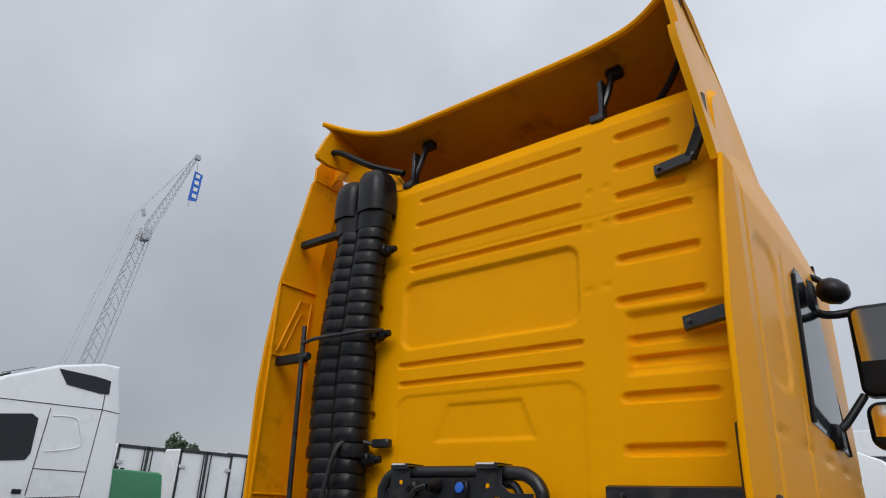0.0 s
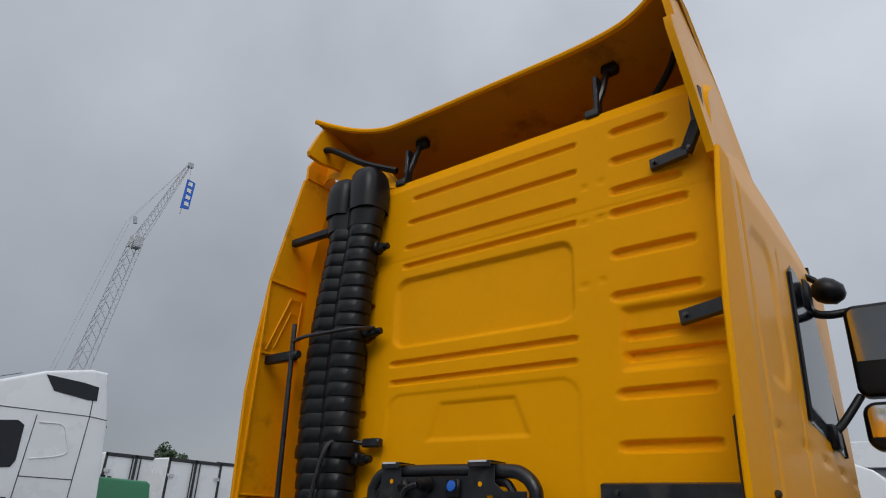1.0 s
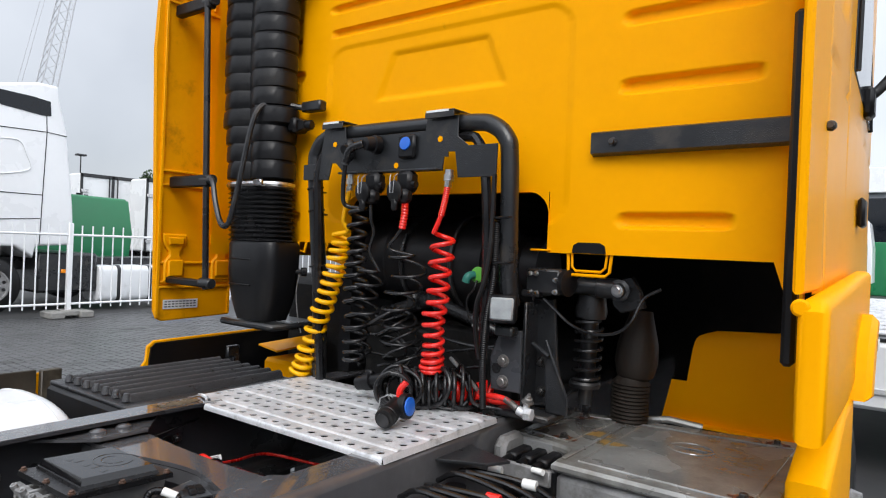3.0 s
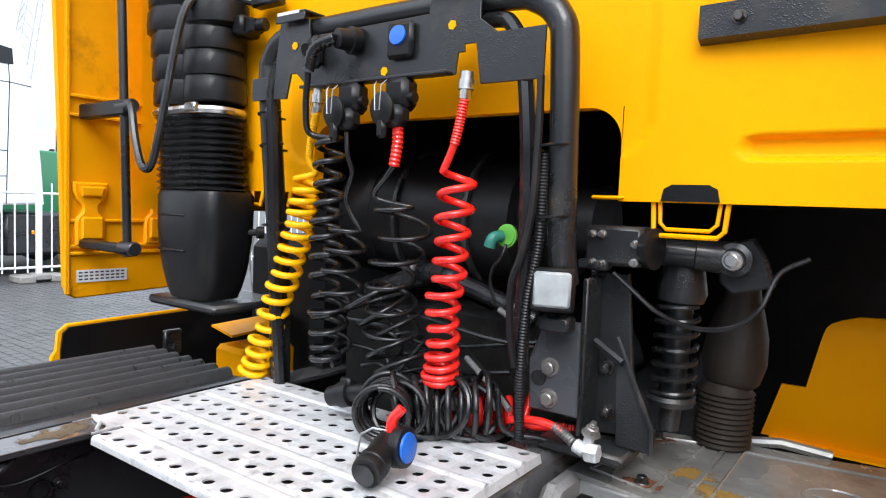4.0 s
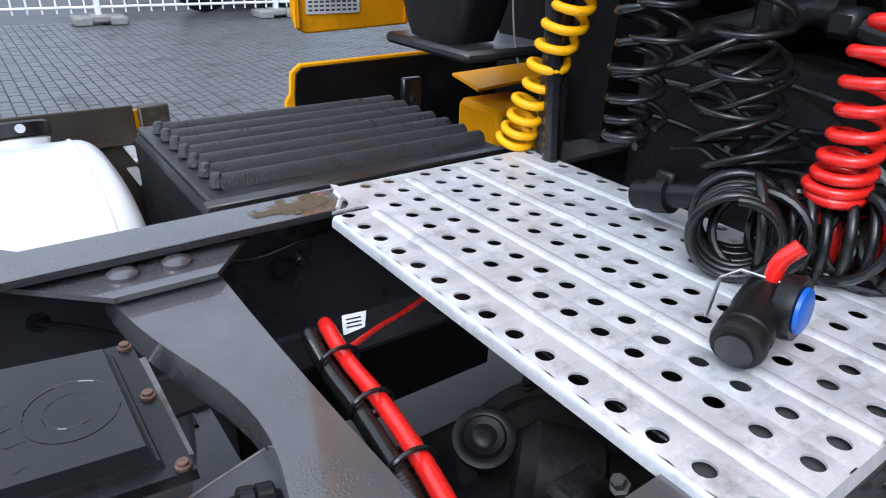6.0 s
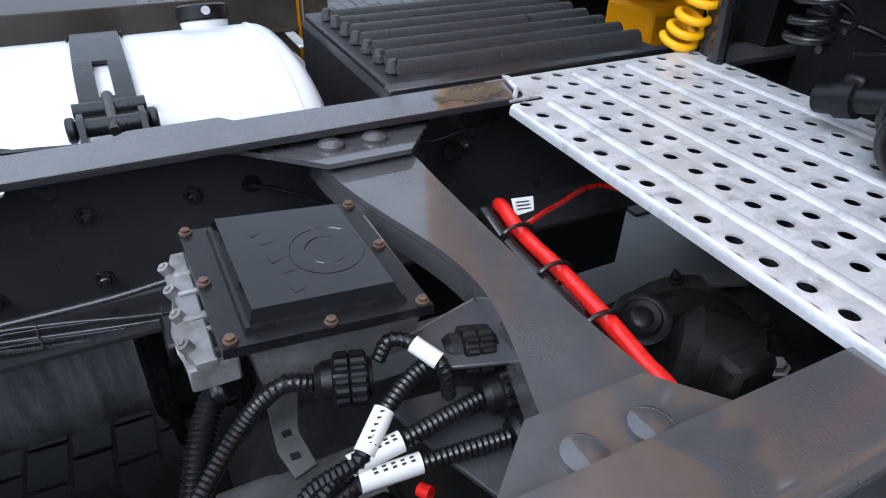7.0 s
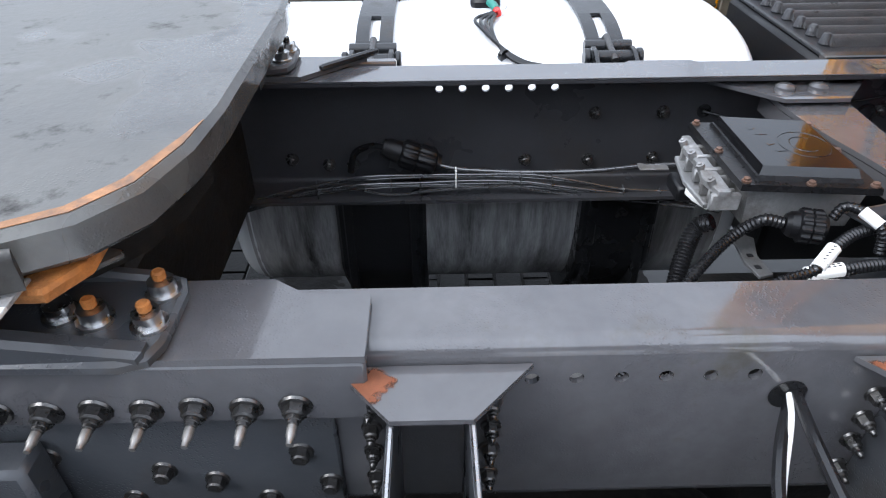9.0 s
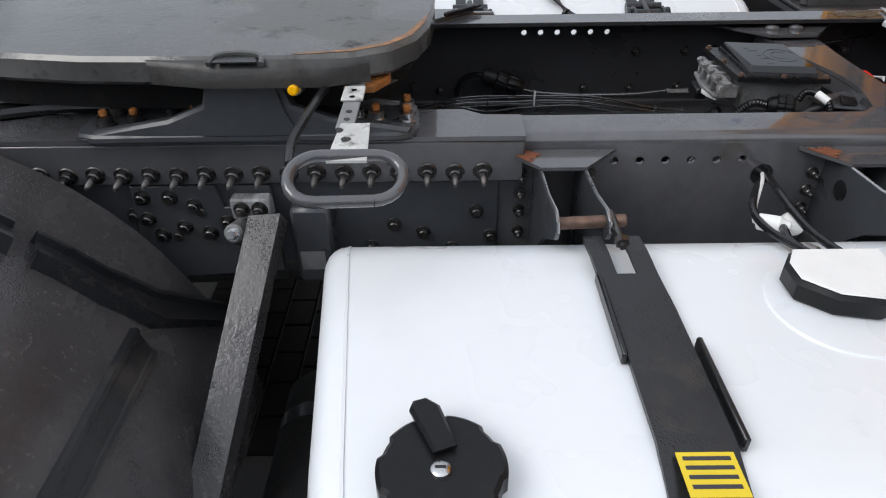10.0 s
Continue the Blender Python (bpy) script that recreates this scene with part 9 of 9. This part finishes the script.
part("wheel", Geo()._lathe([(0, 0.3), (0.05, 0.5), (0.28, 0.5), (0.33, 0.3)], Vector((-14.4, 5.0, 0.5)), Vector((1, 0, 0)), 28), BLACK_PLASTIC, gt)


def box_trailer(x0, x1, y0, y1, z0, z1, lab):
    t_ = thing("box_trailer", ((x0 + x1) / 2, (y0 + y1) / 2, 0), lab, "box trailer", "box trailers")
    part("box", Geo().box(x0, x1, y0, y1, z0, z1, 0.04), WHITE_PAINT, t_)
    g = Geo()
    for y in (y0 + 0.03, (y0 + y1) / 2, y1 - 0.03):
        g.box(x1, x1 + 0.03, y - 0.04, y + 0.04, z0, z1, 0.008)
    g.box(x1, x1 + 0.03, y0, y1, z1 - 0.10, z1, 0.008)
    part("door_frame", g, BLACK_METAL, t_)
    for y in ((y0 + y1) / 2 - 0.12, (y0 + y1) / 2 + 0.12):
        part("lock_rod", Geo().cyl((x1 + 0.05, y, z0 + 0.05), (x1 + 0.05, y, z1 - 0.05), 0.02, n=8), BLACK_METAL, t_)
    for y in (y0 + 0.12, y1 - 0.12):
        for z in (z0 + 0.3, z1 - 0.5):
            part("hinge", Geo().box(x1 + 0.031, x1 + 0.05, y - 0.1, y + 0.1, z - 0.05, z + 0.05, 0.008), STEEL, t_)
    part("underframe", Geo().box(x0, x1 - 0.05, y0 + 0.2, y1 - 0.2, 0.5, z0, 0.03), BLACK_METAL, t_)
    for y in (y0 + 0.25, y1 - 0.25):
        part("wheel", Geo()._lathe([(0, 0.3), (0.05, 0.5), (0.25, 0.5), (0.3, 0.3)], Vector((x1 - 1.6, y, 0.5)), Vector((0, 1, 0)), 24), BLACK_PLASTIC, t_)
    return t_


box_trailer(-24.0, -17.9, 6.9, 8.75, 1.05, 3.18, "white box body with a dark steel door frame")
box_trailer(-23.5, -17.0, 8.35, 10.15, 1.0, 3.15, "white box trailer with closed rear doors and lock rods")
box_trailer(-24.0, -18.0, 10.6, 12.4, 1.0, 3.25, "white box trailer parked among the others")

crane = thing("lattice_crane", (-60, 20.4, 0), "tall slender lattice boom crane far beyond the yard", "crane")
base, mid_, tip = Vector((-60, 20.4, 0.1)), Vector((-60, 24.7, 26.2)), Vector((-60, 28.4, 37.0))
def lattice(a, b, w0, w1, n, r):
    g = Geo()
    d = (b - a).normalized()
    u = Vector((1, 0, 0))
    v = d.cross(u).normalized()
    q = []
    for i in range(n + 1):
        t = i / n
        c, w = a.lerp(b, t), w0 + (w1 - w0) * t
        q.append([c + u * w * s + v * w * s2 for s, s2 in ((-1, -1), (1, -1), (1, 1), (-1, 1))])
    for k in range(4):
        g.tube([q[i][k] for i in range(n + 1)], r, 5)
        for i in range(n):
            g.tube([q[i][k], q[i + 1][(k + 1) % 4]], r * 0.5, 4, False)
    return g
part("lower_boom", lattice(base, mid_, 0.75, 0.5, 26, 0.06), CRANE, crane)
part("upper_boom", lattice(mid_, tip, 0.42, 0.16, 18, 0.045), CRANE, crane)
part("boom_joint", Geo().box(-60.5, -59.5, 24.2, 25.2, 25.6, 26.9, 0.1), CRANE, crane)
part("boom_head", Geo().box(-60.2, -59.8, 28.2, 28.8, 36.6, 37.2, 0.05), CRANE, crane)
part("joint_pulley", Geo().cyl((-60, 24.2, 28.1), (-60, 24.0, 28.8), 0.2, n=8), CRANE, crane)
for s in (-0.5, 0.5):
    part("stay_rope", Geo().tube([(-60 + s, 19.0, 6.0), (-60 + s, 23.5, 28.2), (-60, 28.3, 37.0)], 0.025, 4), CRANE, crane)
part("hoist_rope", Geo().cyl((-60, 28.6, 36.8), (-60, 28.75, 35.2), 0.03, n=5).cyl((-60, 28.55, 31.6), (-60, 28.5, 31.0), 0.06, n=6), CRANE, crane)
part("banner", Geo().prism([(28.35, 31.6), (29.35, 31.8), (29.5, 35.1), (28.5, 35.2)], -60.02, -59.98, "x"), BLUE, crane, "blue hanging banner with white blocks")
for z in (32.1, 32.9, 33.7, 34.5):
    part("banner_bar", Geo().box(-59.97, -59.95, 28.7, 29.2, z, z + 0.45), LABEL, crane)
mast = thing("light_mast", (-70, 31.5, 0), "thin lighting mast far away", "mast")
part("pole", Geo().cyl((-70, 30.2, 0), (-70, 30.2, 9.6), 0.10, 0.06, 8), BLACK_METAL, mast)
part("lamp_head", Geo().box(-70.3, -69.7, 29.7, 30.7, 9.4, 9.6, 0.05), BLACK_METAL, mast)


def tree(x, y, h, spread, seed):
    rnd = random.Random(seed)
    t_ = thing("tree", (x, y, 0), "leafy green tree far behind the yard", "tree", "far trees")
    part("trunk", Geo().tube([(x, y, 0), (x + 0.1, y, h * 0.4), (x, y + 0.1, h * 0.8)], 0.3, 8, True, [0.30, 0.2, 0.08]), BARK, t_)
    g = Geo()
    lobes = [(rnd.uniform(-1, 1) * spread, rnd.uniform(-1, 1) * spread, rnd.uniform(0.45, 0.95) * h, rnd.uniform(0.35, 0.75)) for _ in range(11)]
    for _ in range(1500):
        lx, ly, lz, lr = rnd.choice(lobes)
        v = Vector((rnd.gauss(0, 1), rnd.gauss(0, 1), rnd.gauss(0, 1))).normalized() * lr * rnd.random() ** 0.4
        c = Vector((x + lx, y + ly, lz)) + v * Vector((1, 1, 1.5)).length / 1.7
        a = Vector((rnd.uniform(-1, 1), rnd.uniform(-1, 1), rnd.uniform(-1, 1))).normalized() * 0.13
        b = a.orthogonal().normalized() * 0.09
        g.add([c - a, c + b, c + a, c - b], [(0, 1, 2, 3)])
    part("crown", g, LEAF, t_)


tree(-60, 33.0, 7.6, 1.0, 3)
tree(-61, 34.4, 7.2, 0.9, 8)
hall = thing("yard_building", (3.0, 48, 0), "low grey industrial hall far behind the trucks", "building")
part("wall", Geo().box(-12, 22, 44, 52, 0, 5.7, 0.05), BUILDING, hall)
part("roof", Geo().box(-12.3, 22.3, 43.7, 52.3, 5.7, 7.2, 0.05), WHITE_PAINT, hall, "white roof band")
for k in range(8):
    part("window", Geo().box(-11 + 4.2 * k, -8.2 + 4.2 * k, 43.93, 43.99, 2.8, 5.4, 0.01), GLASS_DARK, hall)
cont = thing("green_container", (1.5, 37, 0), "dark green container behind the white trucks", "container")
g = Geo().box(-1.5, 4.5, 36.0, 38.4, 0.0, 2.6, 0.03)
for k in range(20):
    g.box(-1.45 + 0.3 * k, -1.30 + 0.3 * k, 35.96, 35.999, 0.1, 2.5)
part("box", g, TRUCK_GREEN, cont)
flat = thing("white_trailer", (1.7, 6.6, 0), "white low trailer with a cluttered deck in the yard", "trailer")
part("side_board", Geo().box(0.5, 2.9, 3.7, 9.6, 0.50, 0.98, 0.03), WHITE_PAINT, flat)
part("deck", Geo().box(0.52, 2.88, 3.72, 9.58, 0.985, 1.01, 0.005), BLACK_METAL, flat)
part("kick_rail", Geo().box(0.5, 2.9, 3.68, 3.699, 0.62, 0.66, 0.004), GALV, flat)
for y in (4.9, 8.3):
    part("wheel", Geo()._lathe([(0, 0.3), (0.05, 0.45), (0.25, 0.45), (0.3, 0.3)], Vector((0.52, y, 0.45)), Vector((1, 0, 0)), 24), BLACK_PLASTIC, flat)
for k in range(14):
    part("slat", Geo().box(0.56, 2.84, 3.9 + 0.40 * k, 4.10 + 0.40 * k, 1.0101, 1.04, 0.01), GALV, flat)

# ---- clinker paving ----
BY, BX, GAP = 0.104, 0.140, 0.006
brick_geo = Geo().box(-BX / 2 + GAP / 2, BX / 2 - GAP / 2, -BY / 2 + GAP / 2, BY / 2 - GAP / 2, -0.035, 0.0, 0.005)
brick_me = bpy.data.meshes.new("brick")
brick_me.from_pydata(brick_geo.v, [], brick_geo.f)
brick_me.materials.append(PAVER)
rnd = random.Random(12)
rest, yard_geo = Geo(), Geo()
count = 0
for j in range(-27, 53):
    y = BY * j
    for i in range(-78, 5):
        x = BX * i + (BX / 2 if j % 2 else 0) - 0.05
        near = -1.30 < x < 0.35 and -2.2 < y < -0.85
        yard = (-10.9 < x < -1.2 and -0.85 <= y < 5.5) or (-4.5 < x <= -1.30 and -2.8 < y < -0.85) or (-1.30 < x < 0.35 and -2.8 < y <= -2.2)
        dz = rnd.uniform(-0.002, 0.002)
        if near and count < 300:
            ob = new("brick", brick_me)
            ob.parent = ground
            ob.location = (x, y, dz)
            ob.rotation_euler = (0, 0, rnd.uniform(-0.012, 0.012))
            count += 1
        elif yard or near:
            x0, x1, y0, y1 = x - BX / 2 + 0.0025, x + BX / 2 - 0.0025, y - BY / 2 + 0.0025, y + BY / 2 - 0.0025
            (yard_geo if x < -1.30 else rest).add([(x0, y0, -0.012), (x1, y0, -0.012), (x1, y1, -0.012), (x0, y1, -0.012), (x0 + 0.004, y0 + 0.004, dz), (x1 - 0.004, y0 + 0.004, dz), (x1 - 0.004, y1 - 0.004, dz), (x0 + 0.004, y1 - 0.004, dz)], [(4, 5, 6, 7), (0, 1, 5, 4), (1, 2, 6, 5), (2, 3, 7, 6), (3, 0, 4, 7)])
# near bricks use the copy whose colour holds the truck's shade
part("paving", rest, PAVER, ground, "clinker paving under the truck, shade put into its colour", smooth=0, kind="stuff")
part("paving", yard_geo, PAVER_YARD, ground, "wet grey clinker paving of the yard", smooth=0, kind="stuff")

# silt in joints and over bricks between the rails, darkened as painted shade
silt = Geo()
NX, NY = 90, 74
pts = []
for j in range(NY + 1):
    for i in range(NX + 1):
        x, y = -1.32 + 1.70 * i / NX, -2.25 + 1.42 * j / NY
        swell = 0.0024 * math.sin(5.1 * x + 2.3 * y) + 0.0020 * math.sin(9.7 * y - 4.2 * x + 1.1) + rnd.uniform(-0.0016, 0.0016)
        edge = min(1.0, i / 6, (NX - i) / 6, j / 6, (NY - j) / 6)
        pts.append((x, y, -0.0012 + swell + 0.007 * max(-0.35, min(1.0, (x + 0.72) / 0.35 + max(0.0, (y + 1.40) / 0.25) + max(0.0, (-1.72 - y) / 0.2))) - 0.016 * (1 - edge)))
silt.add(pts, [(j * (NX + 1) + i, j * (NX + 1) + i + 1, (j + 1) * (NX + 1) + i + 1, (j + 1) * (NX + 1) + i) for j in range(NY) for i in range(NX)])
part("silt", silt, SHADE_SILT, ground, "damp brown sheet over the bricks, darkened to paint in shade", kind="stuff")
